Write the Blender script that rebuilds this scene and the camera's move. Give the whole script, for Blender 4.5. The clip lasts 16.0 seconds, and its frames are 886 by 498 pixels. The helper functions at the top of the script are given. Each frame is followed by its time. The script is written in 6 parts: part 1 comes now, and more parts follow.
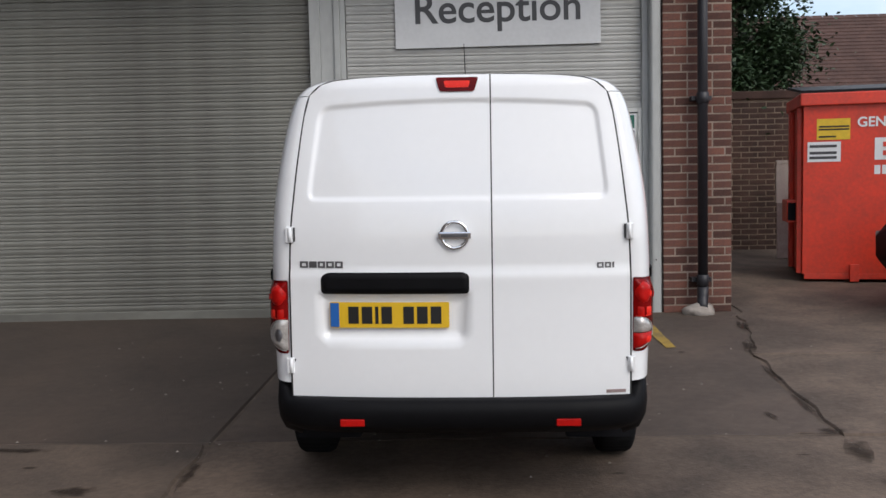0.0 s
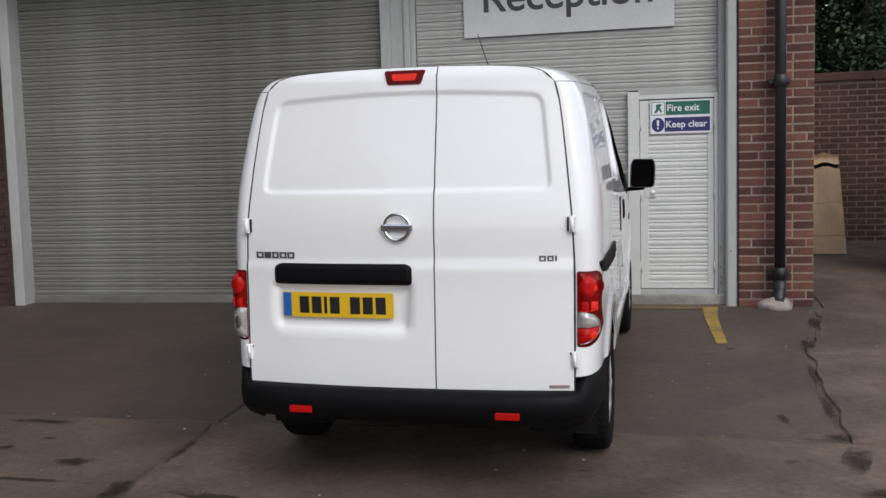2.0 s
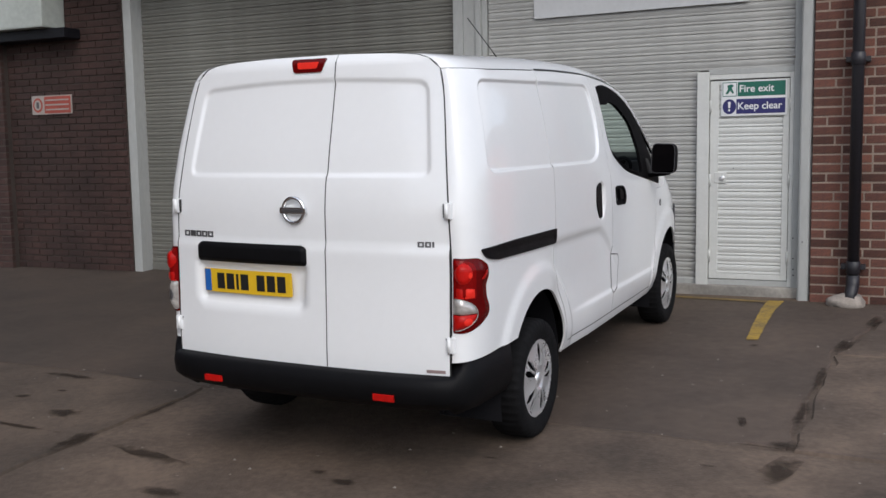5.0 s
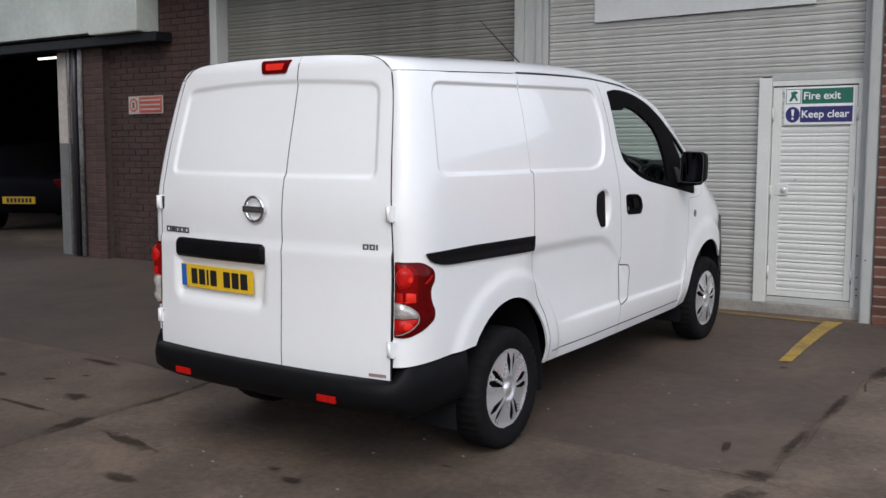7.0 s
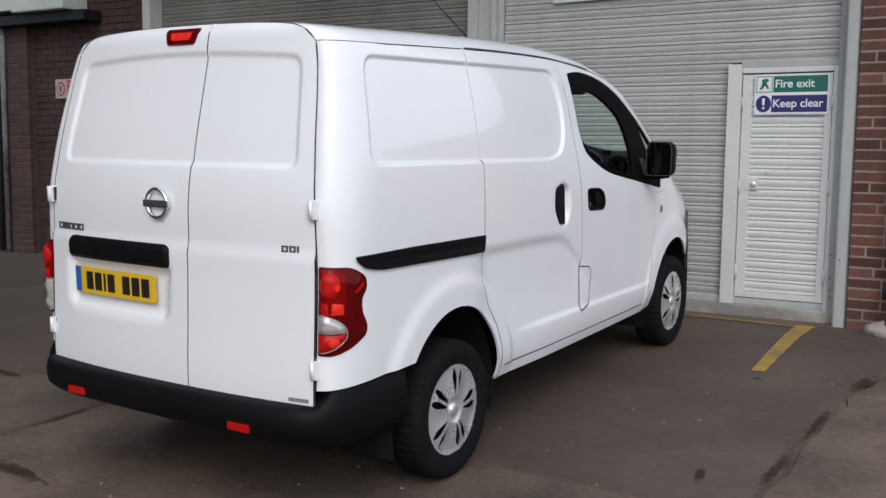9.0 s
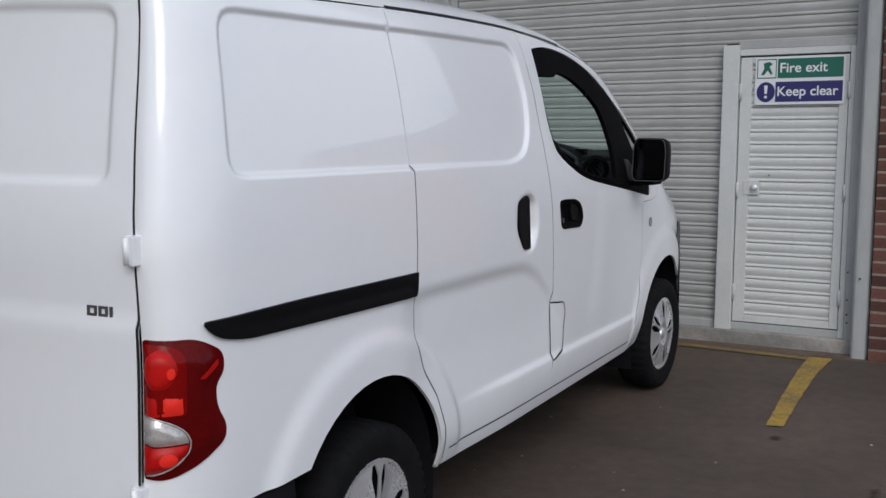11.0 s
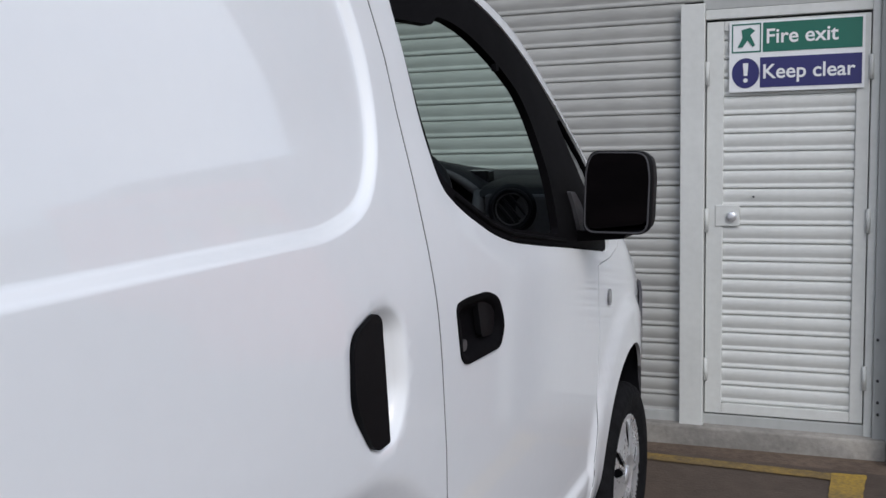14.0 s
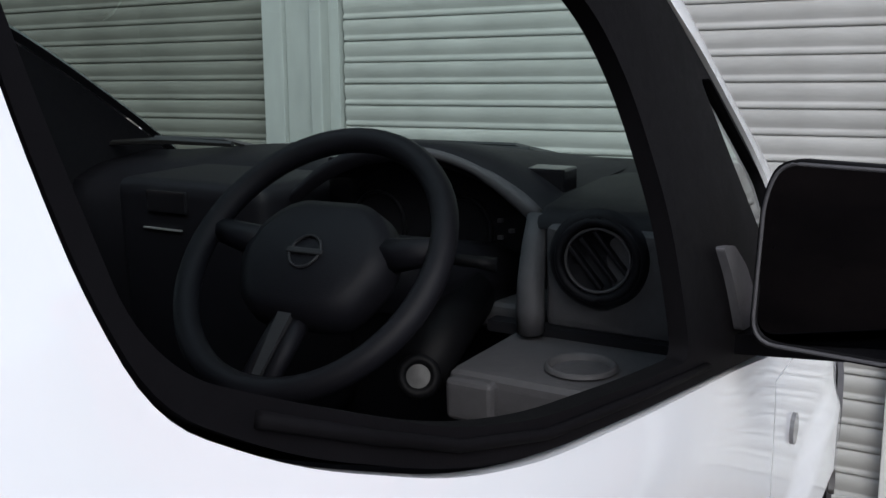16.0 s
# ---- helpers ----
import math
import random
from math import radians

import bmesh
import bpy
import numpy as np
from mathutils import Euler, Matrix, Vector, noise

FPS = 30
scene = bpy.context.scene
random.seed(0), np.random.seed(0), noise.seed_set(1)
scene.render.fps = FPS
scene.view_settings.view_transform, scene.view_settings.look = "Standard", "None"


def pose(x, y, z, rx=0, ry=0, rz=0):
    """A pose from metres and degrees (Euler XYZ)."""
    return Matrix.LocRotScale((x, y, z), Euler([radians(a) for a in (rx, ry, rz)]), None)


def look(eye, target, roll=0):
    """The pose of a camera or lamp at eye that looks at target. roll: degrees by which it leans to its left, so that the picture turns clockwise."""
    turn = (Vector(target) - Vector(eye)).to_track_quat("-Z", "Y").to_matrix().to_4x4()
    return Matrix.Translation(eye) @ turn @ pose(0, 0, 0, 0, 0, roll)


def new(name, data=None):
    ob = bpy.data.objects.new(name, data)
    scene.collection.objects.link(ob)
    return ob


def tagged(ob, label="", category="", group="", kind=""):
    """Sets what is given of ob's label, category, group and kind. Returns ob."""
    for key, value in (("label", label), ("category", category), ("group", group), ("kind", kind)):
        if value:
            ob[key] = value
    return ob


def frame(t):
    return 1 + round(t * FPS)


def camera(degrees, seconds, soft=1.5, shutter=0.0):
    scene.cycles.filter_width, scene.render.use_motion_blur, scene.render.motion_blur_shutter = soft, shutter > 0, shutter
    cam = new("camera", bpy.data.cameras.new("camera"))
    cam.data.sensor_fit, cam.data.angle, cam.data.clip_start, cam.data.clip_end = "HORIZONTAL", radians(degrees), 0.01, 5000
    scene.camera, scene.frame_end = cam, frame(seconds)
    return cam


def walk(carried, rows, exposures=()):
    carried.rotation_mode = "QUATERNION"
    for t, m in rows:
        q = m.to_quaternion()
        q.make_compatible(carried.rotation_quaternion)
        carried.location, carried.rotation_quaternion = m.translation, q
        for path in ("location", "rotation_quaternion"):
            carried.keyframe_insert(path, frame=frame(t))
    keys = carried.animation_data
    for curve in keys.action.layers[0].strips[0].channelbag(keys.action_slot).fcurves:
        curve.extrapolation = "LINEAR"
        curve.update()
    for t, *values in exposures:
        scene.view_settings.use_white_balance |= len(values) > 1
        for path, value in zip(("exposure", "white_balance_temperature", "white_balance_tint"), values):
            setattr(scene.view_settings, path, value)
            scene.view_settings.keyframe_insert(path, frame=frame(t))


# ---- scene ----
cam = camera(49.5, 16.0)
PATH = [
    (0, (0.013, -0.048, 1.375), (-0.088, 1.944, 1.229), -1.2),
    (0.5, (0.255, 0.004, 1.382), (0.05, 1.988, 1.233), -1.5),
    (1, (0.496, 0.013, 1.387), (0.201, 1.986, 1.232), -1.3),
    (1.5, (0.786, -0.008, 1.397), (0.402, 1.948, 1.234), -1.1),
    (2, (1.005, 0.064, 1.382), (0.542, 2.002, 1.215), -1.5),
    (2.5, (1.234, 0.146, 1.399), (0.685, 2.061, 1.227), -1.5),
    (3, (1.513, 0.172, 1.403), (0.875, 2.06, 1.232), -1.5),
    (3.5, (1.742, 0.198, 1.398), (1.028, 2.058, 1.234), -1.1),
    (4, (1.95, 0.299, 1.391), (1.166, 2.13, 1.212), -0.6),
    (4.5, (2.114, 0.402, 1.385), (1.272, 2.205, 1.19), -1.3),
    (5, (2.389, 0.48, 1.388), (1.495, 2.258, 1.185), -1.0),
    (7.5, (3.129, 1.032, 1.364), (1.958, 2.643, 1.176), 0.2),
    (8, (3.135, 1.092, 1.355), (1.967, 2.704, 1.166), 0.3),
    (8.5, (3.003, 1.268, 1.35), (1.884, 2.914, 1.157), 0.7),
    (9, (2.812, 1.496, 1.354), (1.735, 3.169, 1.148), 0.6),
    (11.5, (2.105, 2.942, 1.38), (1.127, 4.675, 1.177), 0.1),
    (12, (1.904, 3.262, 1.406), (0.99, 5.031, 1.22), -0.0),
    (12.5, (1.765, 3.56, 1.414), (0.875, 5.34, 1.224), -0.5),
    (13, (1.638, 3.899, 1.434), (0.761, 5.686, 1.239), -1.0),
    (13.5, (1.473, 4.268, 1.436), (0.661, 6.085, 1.238), -1.1),
    (14, (1.358, 4.635, 1.424), (0.557, 6.457, 1.219), -1.2),
    (14.5, (1.279, 5.0, 1.445), (0.436, 6.802, 1.242), -1.1),
    (15, (1.162, 5.337, 1.482), (0.313, 7.135, 1.265), -0.5),
    (15.5, (1.083, 5.652, 1.483), (0.156, 7.404, 1.218), -0.2),
    (16, (0.984, 5.922, 1.497), (-0.075, 7.582, 1.149), -0.4),
]
EXPOSURES = [(0, 0.50, 6450, 10), (1.5, 0.46, 6430, 10), (3.5, 0.46, 6400, 10), (5, 0.48, 6390, 10), (8, 0.52, 6330, 10), (9, 0.48, 6280, 10), (11.5, 0.12, 6150, 10), (12, 0.15, 6150, 10), (12.5, 0.40, 6150, 10), (14, 0.38, 6150, 10), (15, 0.42, 6180, 10), (15.5, 0.55, 6200, 10), (16, 0.82, 6200, 10)]
walk(cam, [(t, look(eye, target, roll)) for t, eye, target, roll in PATH], EXPOSURES)

# ---- sky and sun ----
world = bpy.data.worlds.new("sky")
scene.world = world
world.use_nodes = True
wn, wl = world.node_tree.nodes, world.node_tree.links
sky = wn.new("ShaderNodeTexSky")
sky.sky_type, sky.sun_disc = "NISHITA", False
sky.sun_elevation, sky.sun_rotation = radians(42), radians(141)
sky.air_density, sky.dust_density = 1.0, 2.0
# broken white cloud over the blue
wtc, wmap, wnoi, wramp, wmix = (wn.new("ShaderNode" + k) for k in ("TexCoord", "Mapping", "TexNoise", "ValToRGB", "MixRGB"))
wmap.inputs["Scale"].default_value, wmap.inputs["Location"].default_value = (1.0, 1.0, 2.4), (0.45, 0.2, 0.0)
wnoi.inputs["Scale"].default_value, wnoi.inputs["Detail"].default_value = 2.2, 7
wramp.color_ramp.elements[0].position, wramp.color_ramp.elements[1].position = 0.36, 0.60
wl.new(wtc.outputs["Generated"], wmap.inputs["Vector"])
wl.new(wmap.outputs[0], wnoi.inputs["Vector"])
wl.new(wnoi.outputs[0], wramp.inputs[0])
wl.new(wramp.outputs[0], wmix.inputs[0])
wl.new(sky.outputs[0], wmix.inputs[1])
wmix.inputs[2].default_value = (6.0, 6.2, 6.6, 1)
wl.new(wmix.outputs[0], wn["Background"].inputs[0])
wn["Background"].inputs[1].default_value = 0.145
sun = new("sun", bpy.data.lights.new("sun", "SUN"))
sun.data.energy, sun.data.angle, sun.data.color = 0.75, radians(30), (1.0, 0.96, 0.9)
sun.matrix_world = look((10, -8, 13), (0, 4, 0))


# ---- materials ----
def mat(name, col, rough=0.6, metal=0.0, *, spec=0.5, var=0.0, scale=8.0, bump=0.0, bscale=60.0, coat=0.0, col2=None, alpha=1.0, trans=0.0, emit=0.0, spread=0.0, ior=1.5, stretch=(1, 1, 1), big=0.0, bigscale=0.7):
    m = bpy.data.materials.new(name)
    m.use_nodes = True
    n, l = m.node_tree.nodes, m.node_tree.links
    b = n["Principled BSDF"]
    b.inputs["Base Color"].default_value = (*col, 1)
    b.inputs["Roughness"].default_value = rough
    b.inputs["Metallic"].default_value = metal
    b.inputs["Specular IOR Level"].default_value = spec
    b.inputs["Coat Weight"].default_value = coat
    b.inputs["Coat Roughness"].default_value = 0.035
    b.inputs["Transmission Weight"].default_value = trans
    b.inputs["IOR"].default_value = ior
    if emit:
        b.inputs["Emission Color"].default_value = (*col, 1)
        b.inputs["Emission Strength"].default_value = emit
    tc = n.new("ShaderNodeTexCoord")
    mp = n.new("ShaderNodeMapping")
    mp.inputs["Scale"].default_value = stretch
    l.new(tc.outputs["Object"], mp.inputs[0])
    if var or col2:
        a, c, mix = n.new("ShaderNodeTexNoise"), n.new("ShaderNodeTexNoise"), n.new("ShaderNodeMixRGB")
        a.inputs["Scale"].default_value, a.inputs["Detail"].default_value = scale, 6
        c.inputs["Scale"].default_value, c.inputs["Detail"].default_value = scale * 9, 4
        add = n.new("ShaderNodeMath")
        add.operation = "MULTIPLY_ADD"
        add.inputs[1].default_value, add.inputs[2].default_value = 0.45, 0.0
        l.new(mp.outputs[0], a.inputs["Vector"])
        l.new(mp.outputs[0], c.inputs["Vector"])
        l.new(c.outputs[0], add.inputs[0])
        add2 = n.new("ShaderNodeMath")
        add2.operation = "MULTIPLY_ADD"
        add2.inputs[1].default_value = 0.55
        l.new(a.outputs[0], add2.inputs[0])
        l.new(add.outputs[0], add2.inputs[2])
        ramp = n.new("ShaderNodeValToRGB")
        ramp.color_ramp.elements[0].position, ramp.color_ramp.elements[1].position = 0.36, 0.64
        l.new(add2.outputs[0], ramp.inputs[0])
        other = col2 or tuple(max(0.0, x * (1 - var)) for x in col)
        mix.inputs[1].default_value, mix.inputs[2].default_value = (*other, 1), (*col, 1)
        l.new(ramp.outputs[0], mix.inputs[0])
        out = mix.outputs[0]
        if big:
            # broad damp and dry patches
            bn, br_, bmx = n.new("ShaderNodeTexNoise"), n.new("ShaderNodeValToRGB"), n.new("ShaderNodeMixRGB")
            bn.inputs["Scale"].default_value, bn.inputs["Detail"].default_value, bn.inputs["Distortion"].default_value = bigscale, 8, 0.6
            br_.color_ramp.elements[0].position, br_.color_ramp.elements[1].position = 0.40, 0.60
            br_.color_ramp.elements[0].color = (1 - big, 1 - big, 1 - big, 1)
            br_.color_ramp.elements[1].color = (1 + big * 0.5, 1 + big * 0.47, 1 + big * 0.42, 1)
            bmx.blend_type = "MULTIPLY"
            bmx.inputs[0].default_value = 1.0
            l.new(mp.outputs[0], bn.inputs["Vector"])
            l.new(bn.outputs[0], br_.inputs[0])
            l.new(out, bmx.inputs[1])
            l.new(br_.outputs[0], bmx.inputs[2])
            out = bmx.outputs[0]
        if spread:
            oi, hsv, mr = n.new("ShaderNodeObjectInfo"), n.new("ShaderNodeHueSaturation"), n.new("ShaderNodeMapRange")
            mr.inputs["To Min"].default_value, mr.inputs["To Max"].default_value = 1 - spread, 1 + spread
            l.new(oi.outputs["Random"], mr.inputs[0])
            l.new(mr.outputs[0], hsv.inputs["Value"])
            l.new(out, hsv.inputs["Color"])
            out = hsv.outputs[0]
        l.new(out, b.inputs["Base Color"])
        rr = n.new("ShaderNodeMapRange")
        rr.inputs["To Min"].default_value, rr.inputs["To Max"].default_value = min(1, rough * 1.15), rough * 0.85
        l.new(add2.outputs[0], rr.inputs[0])
        l.new(rr.outputs[0], b.inputs["Roughness"])
    if bump:
        t, bm_ = n.new("ShaderNodeTexNoise"), n.new("ShaderNodeBump")
        t.inputs["Scale"].default_value, t.inputs["Detail"].default_value = bscale, 5
        bm_.inputs["Strength"].default_value, bm_.inputs["Distance"].default_value = bump, 0.01
        l.new(mp.outputs[0], t.inputs["Vector"])
        l.new(t.outputs[0], bm_.inputs["Height"])
        l.new(bm_.outputs[0], b.inputs["Normal"])
    return m


M_PAINT = mat("white_paint", (0.82, 0.83, 0.84), 0.42, coat=1.0, var=0.02, scale=3)
M_BLACK = mat("black_plastic", (0.0055, 0.0055, 0.0065), 0.5, spec=0.11, var=0.25, scale=14, bump=0.12, bscale=500)
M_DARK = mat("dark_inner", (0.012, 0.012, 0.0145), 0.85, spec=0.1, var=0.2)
M_TRIM = mat("dark_grey_trim", (0.009, 0.009, 0.0118), 0.5, spec=0.16, var=0.2, scale=10, bump=0.15, bscale=700)
M_TRIM2 = mat("grey_trim", (0.074, 0.073, 0.079), 0.55, spec=0.3, var=0.15, scale=10, bump=0.15, bscale=700)
M_SPOKE = mat("dull_spoke", (0.028, 0.028, 0.030), 0.5, spec=0.3, var=0.2, scale=10)
M_GLOSSBLACK = mat("gloss_black", (0.012, 0.012, 0.014), 0.12, var=0.2, scale=4)
M_TYRE = mat("tyre_rubber", (0.009, 0.009, 0.010), 0.85, spec=0.12, var=0.35, scale=20, bump=0.3, bscale=120)
M_SILVER = mat("silver_wheel", (0.80, 0.81, 0.83), 0.28, metal=0.7, var=0.1, scale=10)
M_CHROME = mat("chrome", (0.75, 0.76, 0.78), 0.08, metal=1.0)
M_GREYTXT = mat("badge_grey", (0.16, 0.16, 0.17), 0.3, metal=0.7)
M_RED = mat("red_lens", (0.50, 0.008, 0.006), 0.3, spec=0.18, var=0.3, scale=30)
M_REDGLOW = mat("bright_red_lens", (0.80, 0.030, 0.018), 0.3, spec=0.2, var=0.15, scale=30)
M_RED2 = mat("deep_red_lens", (0.115, 0.0025, 0.003), 0.15, spec=0.14, var=0.3, scale=12)
M_RED3 = mat("dark_red_lens", (0.22, 0.003, 0.003), 0.15, spec=0.14, var=0.3, scale=14)
M_CLEARLENS = mat("clear_lens", (0.60, 0.57, 0.54), 0.15, metal=0.35, coat=0.5, var=0.5, scale=30)
M_YELLOWPLATE = mat("plate_yellow", (0.75, 0.47, 0.02), 0.35, var=0.05, scale=6)
M_BLUEPLATE = mat("plate_blue", (0.02, 0.13, 0.45), 0.35, var=0.05)
M_INK = mat("black_ink", (0.012, 0.012, 0.012), 0.45)
M_SHUT = mat("shutter_galvanised", (0.41, 0.41, 0.395), 0.6, metal=0.0, var=0.22, scale=1.6, bump=0.05, bscale=90, col2=(0.32, 0.32, 0.305), stretch=(0.5, 1, 1.6), spread=0.06)
# darker, dirtier shutter paint; shade on the left is put into its colour
M_SHUTSHADE = mat("shaded_dirty_shutter", (0.180, 0.180, 0.160), 0.65, var=0.3, scale=0.9, bump=0.06, bscale=90, col2=(0.118, 0.115, 0.102), stretch=(0.6, 1, 1.2), spread=0.07, big=0.15, bigscale=0.9)
M_POST = mat("grey_painted_steel", (0.40, 0.41, 0.40), 0.5, var=0.16, scale=3, bump=0.05, stretch=(1, 1, 0.35))
M_DOOR = mat("pale_grey_door", (0.60, 0.61, 0.59), 0.5, var=0.1, scale=4, bump=0.05)
M_BRICK = mat("red_brick", (0.158, 0.060, 0.039), 0.9, var=0.4, scale=7, bump=0.5, bscale=60, col2=(0.084, 0.040, 0.034), spread=0.45, big=0.2, bigscale=1.2)
M_BRICKD = mat("dark_brick", (0.060, 0.028, 0.023), 0.9, var=0.45, scale=5, bump=0.5, bscale=50, spread=0.28, big=0.25, bigscale=1.1)
# alley brick: the shadow in the alley is put into this colour
M_BRICKSHADE = mat("shaded_alley_brick", (0.072, 0.034, 0.024), 0.9, var=0.45, scale=5, bump=0.5, bscale=50, spread=0.25, big=0.3, bigscale=0.9)
M_MORTARA = mat("alley_mortar", (0.25, 0.19, 0.14), 0.95, var=0.3, scale=9, bump=0.5, bscale=120)
M_MORTAR = mat("mortar", (0.30, 0.235, 0.19), 0.95, var=0.35, scale=9, bump=0.5, bscale=120)
M_MORTARD = mat("dark_mortar", (0.056, 0.043, 0.036), 0.95, var=0.3, scale=9, bump=0.5, bscale=120)
M_CONC = mat("concrete", (0.138, 0.099, 0.073), 0.85, var=0.35, scale=3.0, bump=0.5, bscale=70, col2=(0.077, 0.055, 0.041), big=0.32, bigscale=0.8)
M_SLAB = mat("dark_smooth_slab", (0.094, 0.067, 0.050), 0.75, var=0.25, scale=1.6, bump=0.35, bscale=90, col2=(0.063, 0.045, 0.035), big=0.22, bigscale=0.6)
# copies of slab and concrete for the left, darkened in place of shade there
M_SLABSHADE = mat("shaded_smooth_slab", (0.066, 0.046, 0.034), 0.75, var=0.25, scale=1.6, bump=0.35, bscale=90, col2=(0.050, 0.037, 0.029), big=0.22, bigscale=0.6)
M_CONCSHADE = mat("shaded_concrete", (0.104, 0.074, 0.054), 0.85, var=0.35, scale=3.0, bump=0.5, bscale=70, col2=(0.064, 0.048, 0.037), big=0.32, bigscale=0.8)
M_STAIN = mat("oil_stain", (0.034, 0.025, 0.019), 0.8, spec=0.12, var=0.35, scale=12)


def feather(m, strength):
    """Thins a stain out towards its ragged edge."""
    n, l = m.node_tree.nodes, m.node_tree.links
    tc, sb, ln, nz, ad, rmp = (n.new("ShaderNode" + k) for k in ("TexCoord", "VectorMath", "VectorMath", "TexNoise", "Math", "MapRange"))
    sb.operation, ln.operation, ad.operation = "SUBTRACT", "LENGTH", "MULTIPLY_ADD"
    sb.inputs[1].default_value = (0.5, 0.5, 0.5)
    nz.inputs["Scale"].default_value, nz.inputs["Detail"].default_value = 14, 7
    l.new(tc.outputs["Generated"], sb.inputs[0])
    l.new(sb.outputs[0], ln.inputs[0])
    l.new(tc.outputs["Object"], nz.inputs["Vector"])
    l.new(nz.outputs[0], ad.inputs[0])
    ad.inputs[1].default_value = 0.75
    l.new(ln.outputs["Value"], ad.inputs[2])
    rmp.inputs["From Min"].default_value, rmp.inputs["From Max"].default_value = 0.82, 0.54
    rmp.inputs["To Max"].default_value = strength
    l.new(ad.outputs[0], rmp.inputs[0])
    l.new(rmp.outputs[0], n["Principled BSDF"].inputs["Alpha"])


feather(M_STAIN, 0.58)
M_YELLOW = mat("worn_yellow_paint", (0.42, 0.265, 0.03), 0.8, scale=7, var=0.4, col2=(0.17, 0.12, 0.045), bump=0.3, bscale=80)
M_YELLOWOLD = mat("faded_yellow_paint", (0.26, 0.17, 0.04), 0.85, scale=6, var=0.4, col2=(0.11, 0.08, 0.045), bump=0.3, bscale=80)
M_PLINTH = mat("pale_plinth", (0.36, 0.34, 0.31), 0.8, var=0.3, scale=5, bump=0.3, bscale=60, big=0.25, bigscale=2.5)
M_PIPE = mat("black_iron_pipe", (0.016, 0.015, 0.02), 0.45, var=0.3, scale=8, bump=0.2, bscale=40)
M_STONE = mat("pale_stone", (0.30, 0.265, 0.235), 0.9, var=0.35, scale=12, bump=0.6, bscale=40, big=0.3, bigscale=5)
M_SKIP = mat("red_skip_paint", (0.72, 0.05, 0.022), 0.42, var=0.22, scale=3, bump=0.08, bscale=20, col2=(0.5, 0.045, 0.025))
M_WHITE = mat("white_sign", (0.72, 0.73, 0.74), 0.4, var=0.06, scale=4)
M_SIGNGREY = mat("reception_panel", (0.56, 0.57, 0.58), 0.45, var=0.1, scale=3)
M_SIGNTXT = mat("sign_lettering", (0.035, 0.036, 0.04), 0.5)
M_GREEN = mat("green_sign", (0.003, 0.115, 0.078), 0.4, var=0.05)
M_BLUE = mat("blue_sign", (0.014, 0.013, 0.115), 0.4, var=0.05)
M_REDSIGN = mat("red_sign", (0.34, 0.055, 0.035), 0.6, var=0.3, scale=15)
M_OFFWHITE = mat("off_white", (0.38, 0.34, 0.31), 0.6, var=0.3, scale=14)
M_FRAME = mat("black_window_frame", (0.0055, 0.0052, 0.006), 0.6, spec=0.025, var=0.2, scale=10, bump=0.08, bscale=500)
M_FASCIA = mat("fascia", (0.42, 0.45, 0.42), 0.6, var=0.2, scale=2)
M_LEAF = mat("leaf", (0.036, 0.072, 0.026), 0.6, var=0.5, scale=3, col2=(0.017, 0.036, 0.013))
M_BARK = mat("bark", (0.09, 0.065, 0.045), 0.9, var=0.4, scale=12, bump=0.8, bscale=30)
M_ROOFTILE = mat("roof_tile", (0.072, 0.036, 0.027), 0.85, var=0.4, scale=2.5, bump=0.4, bscale=30, spread=0.25)
M_CARDARK = mat("dark_car_paint", (0.006, 0.006, 0.009), 0.5, spec=0.05, var=0.1)
M_GLOW = mat("tube_glow", (1.0, 0.95, 0.85), 0.5, emit=1.2)


def glass(name, tint, rough=0.0):
    """Thin glass: clear with a tint, glossier at a glance."""
    m = bpy.data.materials.new(name)
    m.use_nodes = True
    n, l = m.node_tree.nodes, m.node_tree.links
    n.remove(n["Principled BSDF"])
    t, g, x, f = n.new("ShaderNodeBsdfTransparent"), n.new("ShaderNodeBsdfGlossy"), n.new("ShaderNodeMixShader"), n.new("ShaderNodeLayerWeight")
    t.inputs[0].default_value = (*tint, 1)
    g.inputs["Roughness"].default_value = rough
    f.inputs[0].default_value = 0.5
    p, a = n.new("ShaderNodeMath"), n.new("ShaderNodeMath")
    p.operation, a.operation = "POWER", "MULTIPLY_ADD"
    p.inputs[1].default_value = 4.0
    a.inputs[1].default_value, a.inputs[2].default_value = 0.75, 0.035
    l.new(f.outputs["Facing"], p.inputs[0])
    l.new(p.outputs[0], a.inputs[0])
    l.new(a.outputs[0], x.inputs[0])
    l.new(t.outputs[0], x.inputs[1])
    l.new(g.outputs[0], x.inputs[2])
    l.new(x.outputs[0], n["Material Output"].inputs[0])
    return m


M_GLASS = glass("tinted_glass", (0.84, 0.91, 0.88))
M_SCREEN = glass("green_tinted_glass", (0.76, 0.90, 0.84))
# near black: the mirrors' dark reflection is put into the glass colour
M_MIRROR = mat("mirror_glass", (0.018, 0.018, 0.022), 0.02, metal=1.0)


# ---- mesh helpers ----
def part(name, bm, material, parent=None, label="", smooth=False):
    me = bpy.data.meshes.new(name)
    bm.to_mesh(me)
    bm.free()
    return place(name, me, material, parent, label, smooth)


def place(name, me, material, parent=None, label="", smooth=False):
    if material and not me.materials:
        me.materials.append(material)
    if smooth:
        me.polygons.foreach_set("use_smooth", [True] * len(me.polygons))
    ob = new(name, me)
    if parent:
        ob.parent = parent
    if label:
        ob["label"] = label
    return ob


